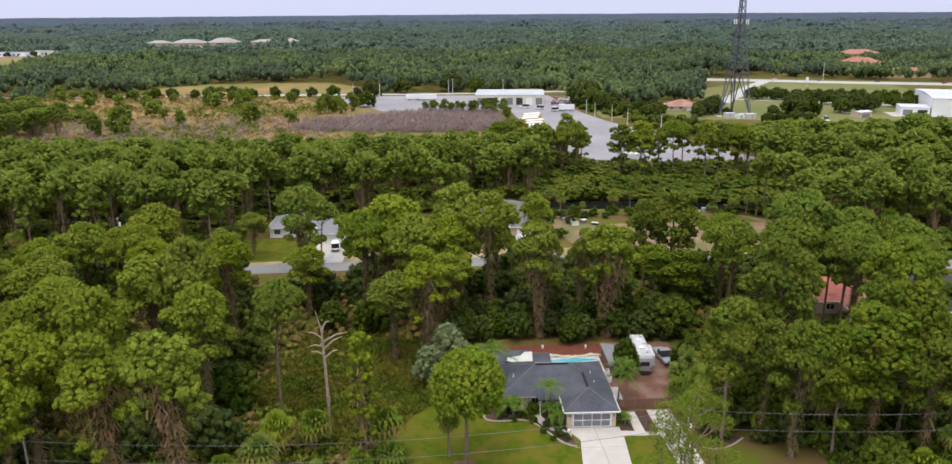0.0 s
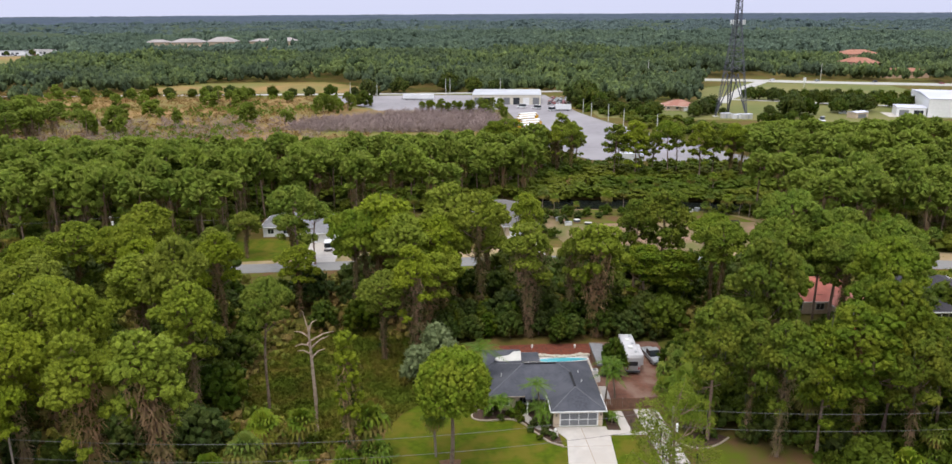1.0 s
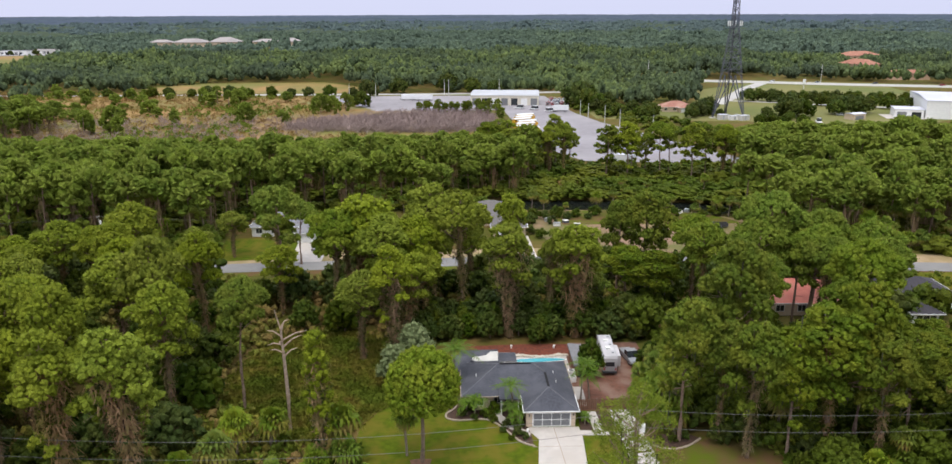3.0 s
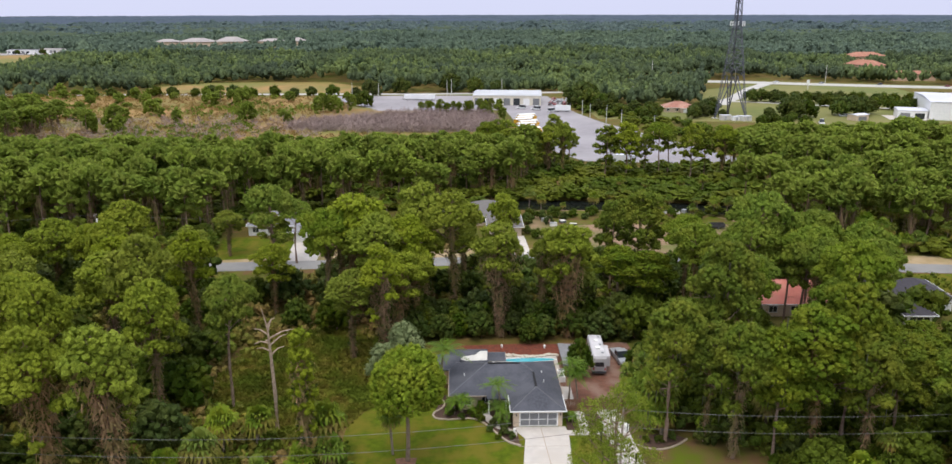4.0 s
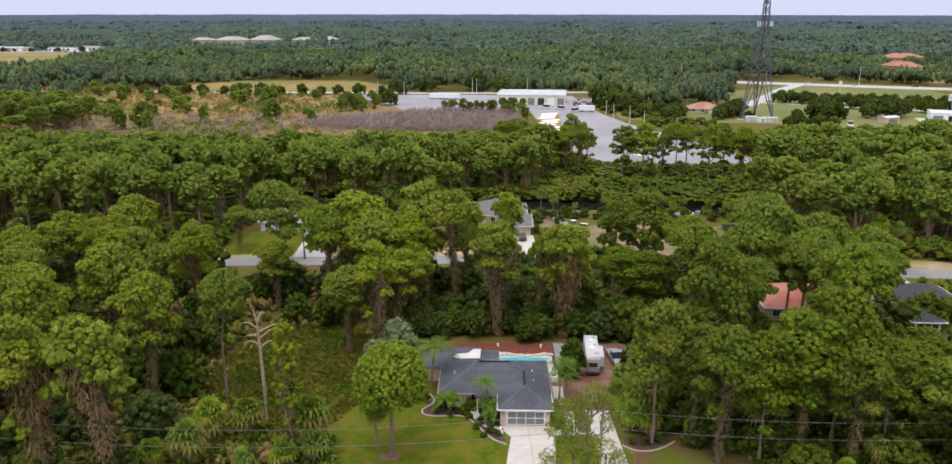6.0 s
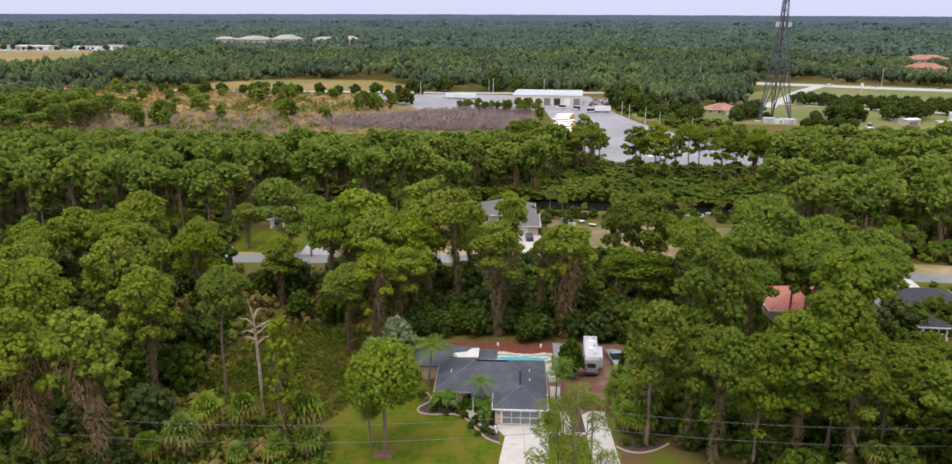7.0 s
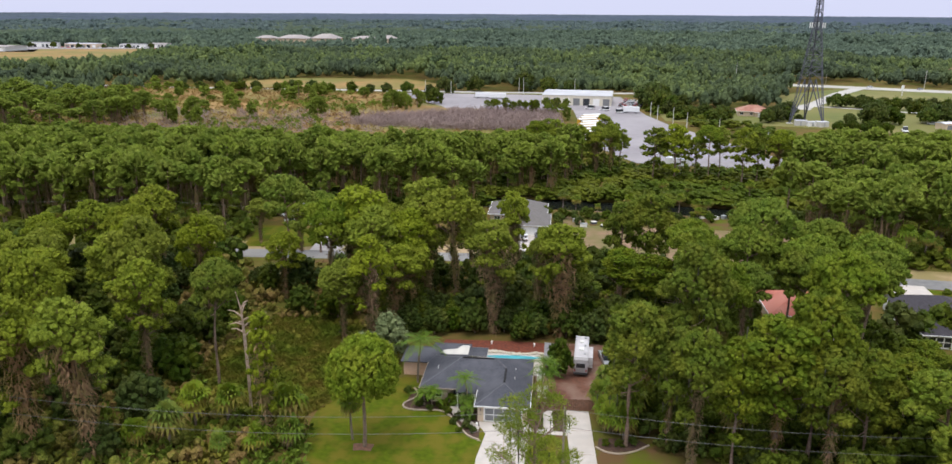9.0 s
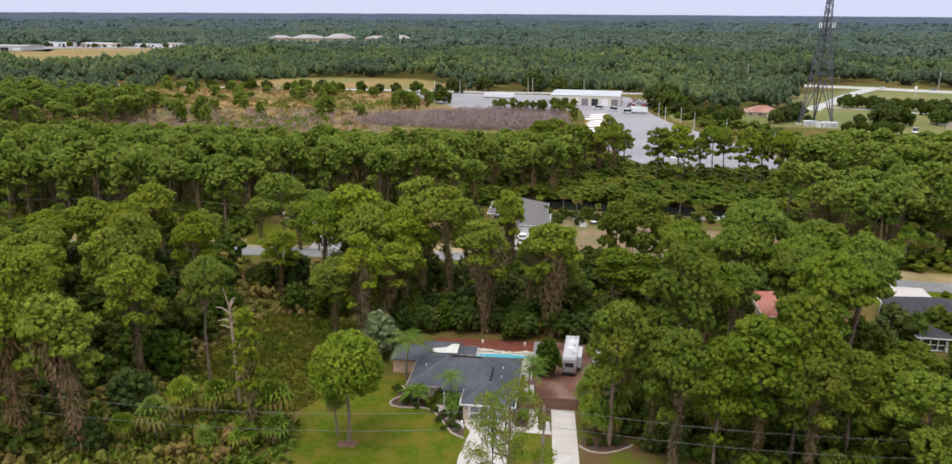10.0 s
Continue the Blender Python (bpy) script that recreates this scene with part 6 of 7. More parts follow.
for x, y, s in ((38, 205, 0.9), (60, 205, 0.8), (64, 207, 0.9), (70, 205, 0.7), (78, 204, 0.8), (85, 201, 0.8), (56, 207, 0.9), (74, 202, 0.6), (33, 206, 1.0), (35, 190, 0.7), (37, 186, 0.8), (15.5, 190, 0.9), (14.5, 196, 1.1), (13.5, 203, 1.2), (41, 204, 0.8), (44.5, 206, 1.0), (47, 203, 0.7), (36, 200, 0.9), (50, 205.5, 0.8), (42, 199, 0.7), (53, 203, 0.6), (93.5, 128, 1.9), (97, 127.2, 1.7), (101, 127, 2.0), (104.5, 128, 1.6)):
    plant(BUSH[int(x) % 3], x, y, r.uniform(0, 6), s)


def dead_snag():
    t = thing("dead_tree", pose(-12.6, 94.2, 0), "dead bare pine snag with broken grey limbs", "dead tree")
    pts = [Vector((0, 0, -0.3)), Vector((0.1, 0, 6)), Vector((-0.1, 0.1, 12)), Vector((-0.25, 0.1, 16)), Vector((-0.9, 0.1, 18.8))]
    part("trunk", Geo().tube(pts, [0.3, 0.26, 0.2, 0.13, 0.03], 8), DEADWOOD, t)
    for z, a, ln, up in ((12, 0.2, 1.6, 1.1), (12.6, 3.2, 1.5, 0.5), (13.4, 0.1, 2.2, 1.6), (13.8, 2.9, 1.9, -0.3), (14.4, 0.3, 2.9, 0.9), (15.0, 3.3, 1.6, 1.0), (15.5, 1.4, 1.2, 0.9), (16.2, 0.0, 1.0, 1.2), (14.0, 4.6, 1.4, 0.6)):
        o = along(pts, z)
        e = o + Vector((math.cos(a) * ln * 1.15, math.sin(a) * ln * 1.15, up))
        m = o.lerp(e, 0.55) + Vector((0, 0, 0.3))
        part("limb", Geo().tube([o, m, e], [0.14, 0.1, 0.04], 5), DEADWOOD, t)


dead_snag()

# ---- woods: scattered by zone ----
CLEAR = [[(9, 146), (14.5, 146), (14.5, 161), (9, 161)], [(-34, 150), (-24, 150), (-19, 152), (-19, 161), (-34, 161)], [(-87, 137), (-75, 137), (-74, 161), (-86, 161)],
         [(-0.6, 60), (47, 60), (52, 84), (47, 91), (37, 97), (44, 103), (44, 121.2), (12, 122), (2, 122.5), (-8, 129), (-17.5, 127), (-21, 110), (-18.5, 100.5), (-12.5, 97), (-4, 93), (-2.5, 87.4), (-0.9, 81.2)],
         [(-44, 171), (-24, 171), (-14, 171), (-12, 207), (-44, 207)], [(15, 171), (98, 166), (100, 196), (66, 214), (14, 216)], [(67, 120), (85, 120), (87, 144), (68.5, 144)], [(87.5, 109), (96, 110), (99, 117), (112, 118), (114, 156), (94, 152)]]
road_x, road_y = np.array([p[0] for p in ROAD_LINE]), np.array([p[1] for p in ROAD_LINE])
can_x, can_y = np.array([p[0] for p in CANAL_LINE]), np.array([p[1] for p in CANAL_LINE])


def free(x, y):
    ok = np.ones(len(x), bool)
    for c in CLEAR:
        ok &= ~inside(x, y, c)
    ry = np.interp(x, road_x, road_y)
    ok &= ~((y > ry - 5.5) & (y < ry + 11))
    ok &= np.abs(y - np.interp(x, can_x, can_y)) > 7.4
    return ok


def scatter(poly, gap, seed, near=(), near_gap=0.0):
    """Points about gap apart inside a polygon, off roads, water, lawns and houses."""
    q = np.random.default_rng(seed)
    xs, ys = [p[0] for p in poly], [p[1] for p in poly]
    gx, gy = np.meshgrid(np.arange(min(xs), max(xs), gap), np.arange(min(ys), max(ys), gap))
    x = (gx + q.uniform(-0.42, 0.42, gx.shape) * gap).ravel()
    y = (gy + q.uniform(-0.42, 0.42, gx.shape) * gap).ravel()
    ok = inside(x, y, poly) & free(x, y) & (x > -0.66 * y - 14) & (x < 0.63 * y + 44)
    for a, b in near:
        ok &= np.hypot(x - a, y - b) > near_gap
    return list(zip(x[ok], y[ok]))


TAKEN = [(x, y) for _, x, y, _, _ in NEAR]
# pines of the near wood
for x, y in scatter([(-130, 70), (-40, 70), (-44, 95), (-62, 112), (-48, 138), (-42, 152), (-130, 156)], 8.4, 31, TAKEN, 5.0):
    plant(PINES[int(r.integers(0, 6))], x, y, r.uniform(0, 6.28), r.uniform(0.8, 1.1), r.uniform(0.8, 1.05))
for x, y in scatter([(72, 66), (120, 60), (120, 92), (96, 98), (74, 80)], 7.0, 32, TAKEN, 5.0):
    plant((DARKPINES + UMBRELLA)[int(r.integers(0, 8))], x, y, r.uniform(0, 6.28), r.uniform(0.8, 1.1), r.uniform(0.75, 0.95))
# lower broadleaf growth between the pines
for poly, gap, seed, lo, hi in (([(-120, 72), (-26, 78), (-24, 108), (-22, 128), (60, 128), (60, 159), (-120, 160)], 8.5, 33, 0.6, 1.15),
                                ([(44, 80), (115, 66), (115, 118), (60, 142), (44, 128)], 6.8, 34, 0.6, 1.15),
                                ([(5, 121.3), (46, 121), (46, 133), (5, 133)], 3.6, 35, 0.5, 0.85),
                                ([(43.5, 92), (62, 88), (66, 112), (46, 116)], 4.6, 99, 0.45, 0.8)):
    for x, y in scatter(poly, gap, seed):
        kinds = DARKBROAD if seed in (34, 99) else BROAD
        plant(kinds[int(r.integers(0, len(kinds)))], x, y, r.uniform(0, 6.28), r.uniform(lo, hi))


def stuff(name, quads, mat, label, category):
    return tagged(part(name, quads_mesh(name, quads), mat), label, category, kind="stuff")


MIDSHAPES = [pine_shape(200 + i, 18, 3.5 + 0.4 * (i % 3), 0.52 + 0.06 * (i % 4), 7 + i % 3, 1.2, 2, 0.62, 0.24, lobe=0.4 + 0.04 * (i % 2), limbs=0, flat=0.7, sides=3) for i in range(10)]
YOUNG = [pine_shape(230 + i, 9, 3.2, 0.14, 8, 1.3, 3, 0.7, 0.28, lobe=0.42, limbs=0, flat=0.9, sides=3) for i in range(4)]
MIDBROAD = [broad_shape(7, 3.4, 5, 2.1, 3, 0.85, 0.42, 0.1, np.random.default_rng(220 + i), 4) for i in range(3)]


def forest(label, spots, shapes, seed, trunks=True):
    """Many trees of a far wood as one crown mesh and one trunk mesh; spots are (x, y, wide, tall)."""
    q = np.random.default_rng(seed)
    leaves, stems, vines = [], Geo(), []
    for x, y, w, tl in spots:
        sh = shapes[int(q.integers(0, len(shapes)))]
        quads = sh[3] if len(sh) > 2 else sh[1]
        a = q.uniform(0, 6.28)
        c, s = math.cos(a), math.sin(a)
        m = np.array([[c * w, s * w, 0], [-s * w, c * w, 0], [0, 0, tl]])
        leaves.append((quads.reshape(-1, 3) @ m + np.array([x, y, 0])).astype(np.float32).reshape(-1, 4, 3))
        if trunks and len(sh) > 2:
            p = [Vector((x + (v.x * c - v.y * s) * w, y + (v.x * s + v.y * c) * w, v.z * tl)) for v in (sh[0][0], sh[0][3], sh[0][-1])]
            stems.tube(p, [0.26, 0.22, 0.08], 5)
            if tl > 0.7 and q.random() < 0.75:
                n = 110
                z, a2, rr = q.uniform(1, 13, n) * tl, q.uniform(0, 6.28, n), q.uniform(0.2, 1.9, n)
                top = np.stack([x + rr * np.cos(a2), y + rr * np.sin(a2), z], 1)
                side = np.stack([-np.sin(a2), np.cos(a2), 0 * a2], 1) * 0.13
                low = top - np.stack([0 * z, 0 * z, np.minimum(z, q.uniform(1, 3, n))], 1)
                vines.append(np.stack([top - side, top + side, low + side * 0.5, low - side * 0.5], 1))
    stuff("wood_crowns", np.concatenate(leaves), MIDNEEDLES if len(shapes[0]) > 2 else DARKLEAVES, label, "woods")
    if vines:
        stuff("wood_vines", np.concatenate(vines), VINE, "brown vines hanging on trunks of " + label, "vines")
    if stems.v:
        tagged(part("wood_trunks", stems, BARK), "bare brown trunks of " + label, "woods", kind="stuff")


def sized(pts, seed, lo, hi, wlo=0.85, whi=1.15, fall=None):
    q = np.random.default_rng(seed)
    res = []
    for x, y in pts:
        t = q.uniform(lo, hi)
        if fall:
            t = min(t, fall(x, y) * q.uniform(0.55, 1.14))
        if t > 0.25:
            w = 1.2 * q.uniform(wlo, whi) * (0.55 + 0.45 * min(1.0, t))
            res.append((x, y, w, t))
    return res


def wood_edge(x, y):
    """Trees grow lower towards the open land behind the wood."""
    far = 352 if x < 40 else 374
    return max(0.2, 56.6 * (1 - y / far) / 18.0)


# shrubs along the near side of the back road, with gaps
for x, y in scatter([(-95, 146), (95, 142), (95, 150), (60, 160), (-95, 163)], 4.4, 48):
    if not (-38 < x < -29 or -26 < x < -14 or 8 < x < 17 or 43 < x < 50):
        plant(BUSH[int(r.integers(0, 3))], x, y, r.uniform(0, 6.28), r.uniform(1.1, 2.1))
# cabbage palms standing thick along the far verge
for i in range(26):
    x = 101 + i * 2.6
    y = float(np.interp(x, road_x, road_y)) + r.uniform(10.5, 17)
    plant((SABAL + LOWPALM)[int(r.integers(0, 5))], x, y, r.uniform(0, 6.28), r.uniform(0.8, 1.25))
for i in range(20):
    x = -98 + i * 2.8
    plant((LOWPALM + SABAL)[int(r.integers(0, 4))], x, 180 + r.uniform(0, 6), r.uniform(0, 6.28), r.uniform(0.8, 1.2))
# across the back road and along the canal
forest("the pine wood across the back road", sized(scatter([(-190, 176), (-43, 176), (-43, 200), (-12, 205), (-12, 222), (-190, 238)], 7.9, 36), 71, 0.85, 1.2) + sized(scatter([(92, 176), (190, 150), (290, 140), (290, 196), (100, 212)], 7.9, 37), 72, 0.7, 1.1), MIDSHAPES, 73)
for x, y in scatter([(-140, 176), (-44, 176), (-44, 205), (-140, 238)], 10, 38) + scatter([(96, 172), (190, 150), (190, 200), (100, 212)], 9, 39):
    plant((SABAL + LOWPALM)[int(r.integers(0, 5))], x, y, r.uniform(0, 6.28), r.uniform(0.9, 1.3))
for x, y in scatter([(-12, 205), (66, 205), (98, 196), (110, 200), (100, 230), (-12, 236)], 7.5, 40):
    plant((SABAL + LOWPALM)[int(r.integers(0, 5))], x, y, r.uniform(0, 6.28), r.uniform(0.7, 1.0))
for x, y, s in ((62, 211, .85), (71, 210.5, .8), (79, 209.5, .7), (86, 206, .7), (42, 213, .8), (38, 210, .9), (95, 200, .8), (48, 210.5, .5), (57, 211, .95), (75.5, 207, .55), (90, 203.5, .95), (31, 214, .6), (8, 212, .9)):
    plant(SABAL[int(x) % 3], x, y, r.uniform(0, 6), s)
# the wood beyond the canal
band = scatter([(-380, 252), (-12, 236), (44, 232), (46, 262), (34, 300), (0, 305), (-90, 310), (-160, 325), (-380, 380)], 8.3, 41)
band2 = scatter([(112, 222), (150, 216), (330, 196), (460, 240), (330, 372), (170, 384), (118, 370), (138, 282), (126, 268), (112, 262)], 8.3, 42)
bank = [(x, float(np.interp(x, can_x, can_y)) - 8.6 + 1.3 * math.sin(x * 1.7), 1.05 + 0.12 * math.sin(x * 2.3), 0.9 + 0.16 * math.sin(x * 3.1)) for x in np.arange(-330, 14, 5.6)]
bank += [(x, float(np.interp(x, can_x, can_y)) + 9.0 + 1.3 * math.sin(x * 1.9), 1.0 + 0.12 * math.sin(x * 2.9), 0.85 + 0.2 * math.sin(x * 2.7)) for x in np.concatenate([np.arange(-330, 40, 6.3), np.arange(116, 300, 6.3)])]
forest("the pine rows on the canal banks", bank, MIDSHAPES, 91)
low_bank = [(x, float(np.interp(x, can_x, can_y)) + s * (7.2 + 0.8 * math.sin(x * 1.3)), 0.8, 0.42 + 0.14 * math.sin(x * 2.1 + s)) for x in np.arange(-330, 330, 3.4) for s in (-1, 1) if s > 0 or x < 20 or x > 100]
forest("the dark growth on the canal banks", low_bank, MIDBROAD, 93)
forest("the pine wood beyond the canal", sized(band, 74, 0.8, 1.12, fall=wood_edge) + sized(band2, 75, 0.75, 1.1, fall=wood_edge), MIDSHAPES, 76)
forest("the low growth along the canal", sized(scatter([(-260, 246), (300, 196), (300, 240), (120, 268), (-260, 300)], 7.0, 43) + scatter([(-190, 176), (-44, 176), (-44, 205), (-12, 207), (-12, 222), (-190, 238)], 8.5, 45) + scatter([(92, 172), (260, 140), (260, 196), (100, 212)], 8.5, 46) + scatter([(-12, 214), (66, 213), (98, 200), (110, 202), (100, 230), (-12, 236)], 6, 47), 77, 0.3, 0.6), MIDBROAD, 78)
# trees standing in the marsh, along the far roads and on the lawns
marsh_trees = sized(scatter([(-250, 400), (-150, 350), (-120, 372), (-140, 430), (-90, 470), (-60, 520), (-120, 530), (-240, 560)], 24, 44), 79, 0.4, 1.0)
left_pines = [(x, y, 0.95 * w, 0.5 * t) for x, y, w, t in sized(scatter([(-300, 345), (-172, 332), (-158, 372), (-200, 430), (-320, 470)], 11.0, 49), 81, 0.9, 1.7)]
marsh_trees += sized(scatter([(-330, 330), (-160, 318), (-90, 308), (0, 304), (36, 300), (40, 345), (0, 340), (-90, 330), (-160, 342), (-330, 392)], 6.5, 59), 82, 0.3, 0.62)
marsh_trees += [(x, y, 1.0 * s, 1.15 * s) for x, y, s in ((-150, 372, 1), (-143, 378, 1.1), (-136, 370, .9), (-86, 402, .9), (-82, 408, .8), (-52, 440, .9), (-46, 446, .9), (-40, 440, .8), (-34, 452, .9), (-48, 452, .8), (-104, 470, .8), (-118, 398, .8), (-196, 420, 1), (-190, 408, 1), (44, 415, .6), (50, 405, .7), (40, 432, .5), (28, 442, .5), (34, 440, .5), (22, 444, .45), (16, 446, .4), (-60, 388, .7), (-110, 500, .9), (-128, 492, 1))]
forest("the scattered marsh pines", marsh_trees, YOUNG, 80, False)
forest("the taller marsh pines", [(x, y, 0.75 * s, 0.62 * s) for x, y, s in ((-150, 366, 1.1), (-140, 376, 1.2), (-158, 380, 1), (-172, 360, 1.2), (-185, 372, 1.1), (-200, 384, 1.2), (-212, 376, 1), (-84, 404, 1), (-50, 446, 1), (-42, 442, .9), (-36, 450, 1), (-110, 480, .9), (-120, 494, 1), (-125, 396, .9), (-62, 386, .8), (-230, 398, 1.2), (-236, 420, 1.1), (-205, 432, 1), (40, 412, .7), (47, 404, .8))] + left_pines, MIDSHAPES, 90)
forest("the shrubs between the yard and the lawns", [(x, y, 0.55 + 0.3 * w, t) for x, y, w, t in sized(scatter([(99, 440), (106, 408), (112, 380), (128, 340), (146, 352), (150, 384), (128, 404), (126, 436), (112, 470), (108, 520), (101, 520)], 8.0, 96), 97, 0.25, 0.6)], MIDBROAD, 98)
for x, y, s in ((104, 462, 1.7), (110, 470, 1.5), (109, 436, 0.8), (113, 428, 0.9), (119, 420, 0.7), (125, 406, 0.7), (168, 416, 0.8), (171, 424, 1.0), (213, 412, 1.3), (207, 404, 1.2), (218, 404, 1.0), (243, 412, 1.1), (250, 408, 1.1), (238, 408, 0.9), (257, 414, 1.0)):
    plant(OAK[int(x) % 2], x, y, r.uniform(0, 6), s)
for i in range(15):
    plant(OAK[i % 2], -215 + i * 13.5 + r.uniform(-2, 2), 535 - i * 0.4 + r.uniform(-2, 2), r.uniform(0, 6), r.uniform(0.65, 0.9))
for x, y, s in ((-28, 470, 1.1), (-8, 548, 1.2), (28, 552, 1.5), (-30, 550, 1.1), (112, 440, 1.1), (108, 452, 1.2), (120, 455, 1.0), (206, 399, 1.25), (196, 405, .6), (160, 410, .9), (154, 404, .8), (60, 545, 1), (44, 548, 1.2), (135, 412, .8), (128, 402, .9), (106, 449, 1.3), (116, 416, .8), (125, 419, .9), (137, 430, .7), (165, 419, .9), (158, 413, .8), (172, 409, .45), (202, 390, .5), (184, 372, .7), (192, 374, .6), (180, 376, .6), (200, 372, .6)):
    plant(OAK[int(x) % 2], x, y, r.uniform(0, 6), s)
for i in range(13):
    plant(DARKPINES[i % 4], 6 + i * 3.6 + r.uniform(-1, 1), 424 + r.uniform(-7, 5), r.uniform(0, 6), r.uniform(0.45, 0.62), 0.85)
for i in range(19):
    plant(OAK[i % 2], 217 + i * 6.2, 477 - i * 1.9 + r.uniform(-3, 3), r.uniform(0, 6), r.uniform(0.75, 0.95))
for x, y in ((-610, 1086), (-575, 1090), (-540, 1094), (-505, 1090), (-462, 1050), (-430, 1046), (-405, 1056), (-370, 1060), (-340, 1058), (-650, 1092), (-690, 1100), (-455, 1040), (-320, 1072)):
    plant(OAK[int(-x) % 2], x, y, r.uniform(0, 6), r.uniform(0.6, 0.95))
for i in range(9):
    plant(OAK[i % 2], 250 + i * 6, 446 - i * 3.2 + r.uniform(-3, 3), r.uniform(0, 6), r.uniform(0.7, 0.95))


# ---- growth that nobody could count ----
def clumps(pts, rad, hgt, k, length, width, q, loose=0.8, mounds=0):
    """Leafy growth at the points: loose leaves, and where asked dense uneven mounds below them."""
    c = np.array(pts)
    n = len(c)
    per = 9
    v = q.normal(0, 1, (n, per, 3))
    v[..., 2] = np.abs(v[..., 2])
    v /= np.linalg.norm(v, axis=2, keepdims=True)
    rr = q.uniform(0.6, 1.2, (n, 1, 1))
    pos = v * np.array([rad, rad, hgt]) * rr
    pos[..., :2] += c[:, None, :]
    res = blades(pos.reshape(-1, 3), v.reshape(-1, 3), k, length, width, loose, q)
    if mounds:
        p, m = pos[:, :mounds].reshape(-1, 3), v[:, :mounds].reshape(-1, 3)
        res = np.concatenate([res, domes(p * np.array([1, 1, 0.82]), m, rad * 0.46 * q.uniform(0.7, 1.3, (len(p), 1, 1)), 5, q)])
    return res


q = np.random.default_rng(51)
pts = scatter([(-120, 70), (-4, 70), (-14, 94), (-24, 108), (-20, 128), (44, 124), (44, 160), (-120, 162)], 2.9, 52)
stuff("undergrowth", clumps(pts, 1.3, 1.1, 2, 0.5, 0.26, q, mounds=2), SHRUB, "tangled green undergrowth below the pines", "undergrowth")
pts = scatter([(44, 78), (110, 66), (150, 130), (112, 158), (44, 160)], 2.9, 53)
stuff("undergrowth", clumps(pts, 1.3, 1.1, 2, 0.5, 0.26, q, mounds=2), DARKLEAVES, "dark green undergrowth below mossy pines", "undergrowth")
pts = scatter([(-46, 66), (0, 64), (-3, 93), (-14, 94), (-26, 108), (-46, 108)], 2.1, 54) + scatter([(48, 76), (80, 72), (80, 92), (48, 92)], 2.6, 55)
stuff("palmetto", clumps(pts, 1.0, 1.0, 5, 1.0, 0.5, q, 0.6), PALMETTO, "saw palmetto fans covering the ground", "palmetto")
pts = scatter([(-46, 112), (-24, 110), (-20, 128), (2, 124.5), (44, 123), (60, 124), (60, 158), (-90, 160), (-90, 110)], 4.2, 92)
stuff("thicket", clumps(pts, 1.7, 3.4, 2, 0.55, 0.26, q, mounds=4), SHRUB, "brown-green vine thicket between the pines", "thicket")
pts = scatter([(-60, 68), (-6, 68), (-8, 84), (-14, 93), (-24, 104), (-60, 110)], 3.8, 94)
stuff("thicket", clumps(pts, 1.5, 2.3, 2, 0.5, 0.24, q, mounds=4), SHRUB, "yellow-brown brush under the near pines", "thicket")
gx = q.uniform(-25.5, 6, 3000)
gy = q.uniform(93, 132, 3000)
ok = inside(gx, gy, [(-23, 97), (-13, 93), (-4.6, 94), (-3.4, 96.2), (-0.8, 100.4), (2.2, 103), (6, 112), (2, 126), (-8, 132), (-20, 130), (-25.5, 112)])
stuff("weeds", clumps(np.stack([gx[ok], gy[ok]], 1), 0.5, 0.35, 2, 0.5, 0.25, q), CLEARING, "low weeds and grasses in the clearing", "weeds")
pts = scatter([(-330, 176), (-44, 176), (-12, 207), (-12, 222), (-330, 244)], 3.6, 56) + scatter([(-330, 248), (-12, 236), (50, 232), (330, 196), (330, 260), (130, 276), (66, 284), (50, 290), (-330, 330)], 4.2, 57) + scatter([(92, 168), (330, 140), (330, 190), (100, 210)], 3.6, 58)
stuff("undergrowth", clumps(pts, 2.0, 1.9, 1, 0.8, 0.4, q, mounds=3), DARKLEAVES, "dark undergrowth along canal and wood", "undergrowth")
pts = scatter([(36, 262), (66, 258), (64, 290), (56, 300), (55, 332), (48, 332), (40, 300)], 3.6, 95)
stuff("undergrowth", clumps(pts, 2.0, 2.8, 1, 0.8, 0.4, q, mounds=4), DARKLEAVES, "dark thick growth beside the paved yard", "undergrowth")
bx, by = q.uniform(-66, 46, 2600), q.uniform(362, 432, 2600)
ok = inside(bx, by, [(-62, 378), (-20, 366), (36, 362), (46, 372), (44, 424), (10, 432), (-20, 420), (-50, 400)])
stuff("bare_brush", clumps(np.stack([bx[ok], by[ok]], 1), 1.6, 3.4, 4, 2.0, 0.16, q, 0.4), TWIGS, "leafless grey-mauve brush thicket", "brush")
bx, by = q.uniform(-180, -40, 700), q.uniform(345, 420, 700)
stuff("bare_brush", clumps(np.stack([bx, by], 1)[:420], 1.4, 2.4, 4, 1.6, 0.16, q, 0.4), TWIGS, "leafless grey brush at the marsh edge", "brush")
bx, by = q.uniform(-330, 40, 5000), q.uniform(335, 600, 5000)
ok = inside(bx, by, [(-330, 395), (-160, 350), (-90, 335), (0, 345), (42, 352), (-62, 372), (-60, 400), (-30, 470), (-60, 528), (-130, 545), (-300, 585)])
stuff("marsh_grass", clumps(np.stack([bx[ok], by[ok]], 1), 1.2, 0.9, 2, 1.2, 0.4, q), SEDGE, "tufts of dry marsh grass", "grass")
bx, by = q.uniform(-330, 30, 1300), q.uniform(350, 560, 1300)
ok = inside(bx, by, [(-330, 395), (-160, 350), (-90, 345), (-60, 372), (-60, 400), (-30, 470), (-60, 520), (-130, 540), (-300, 580)]) & (np.sin(bx * 0.05) + np.sin(by * 0.07 + 1) > 0.2)
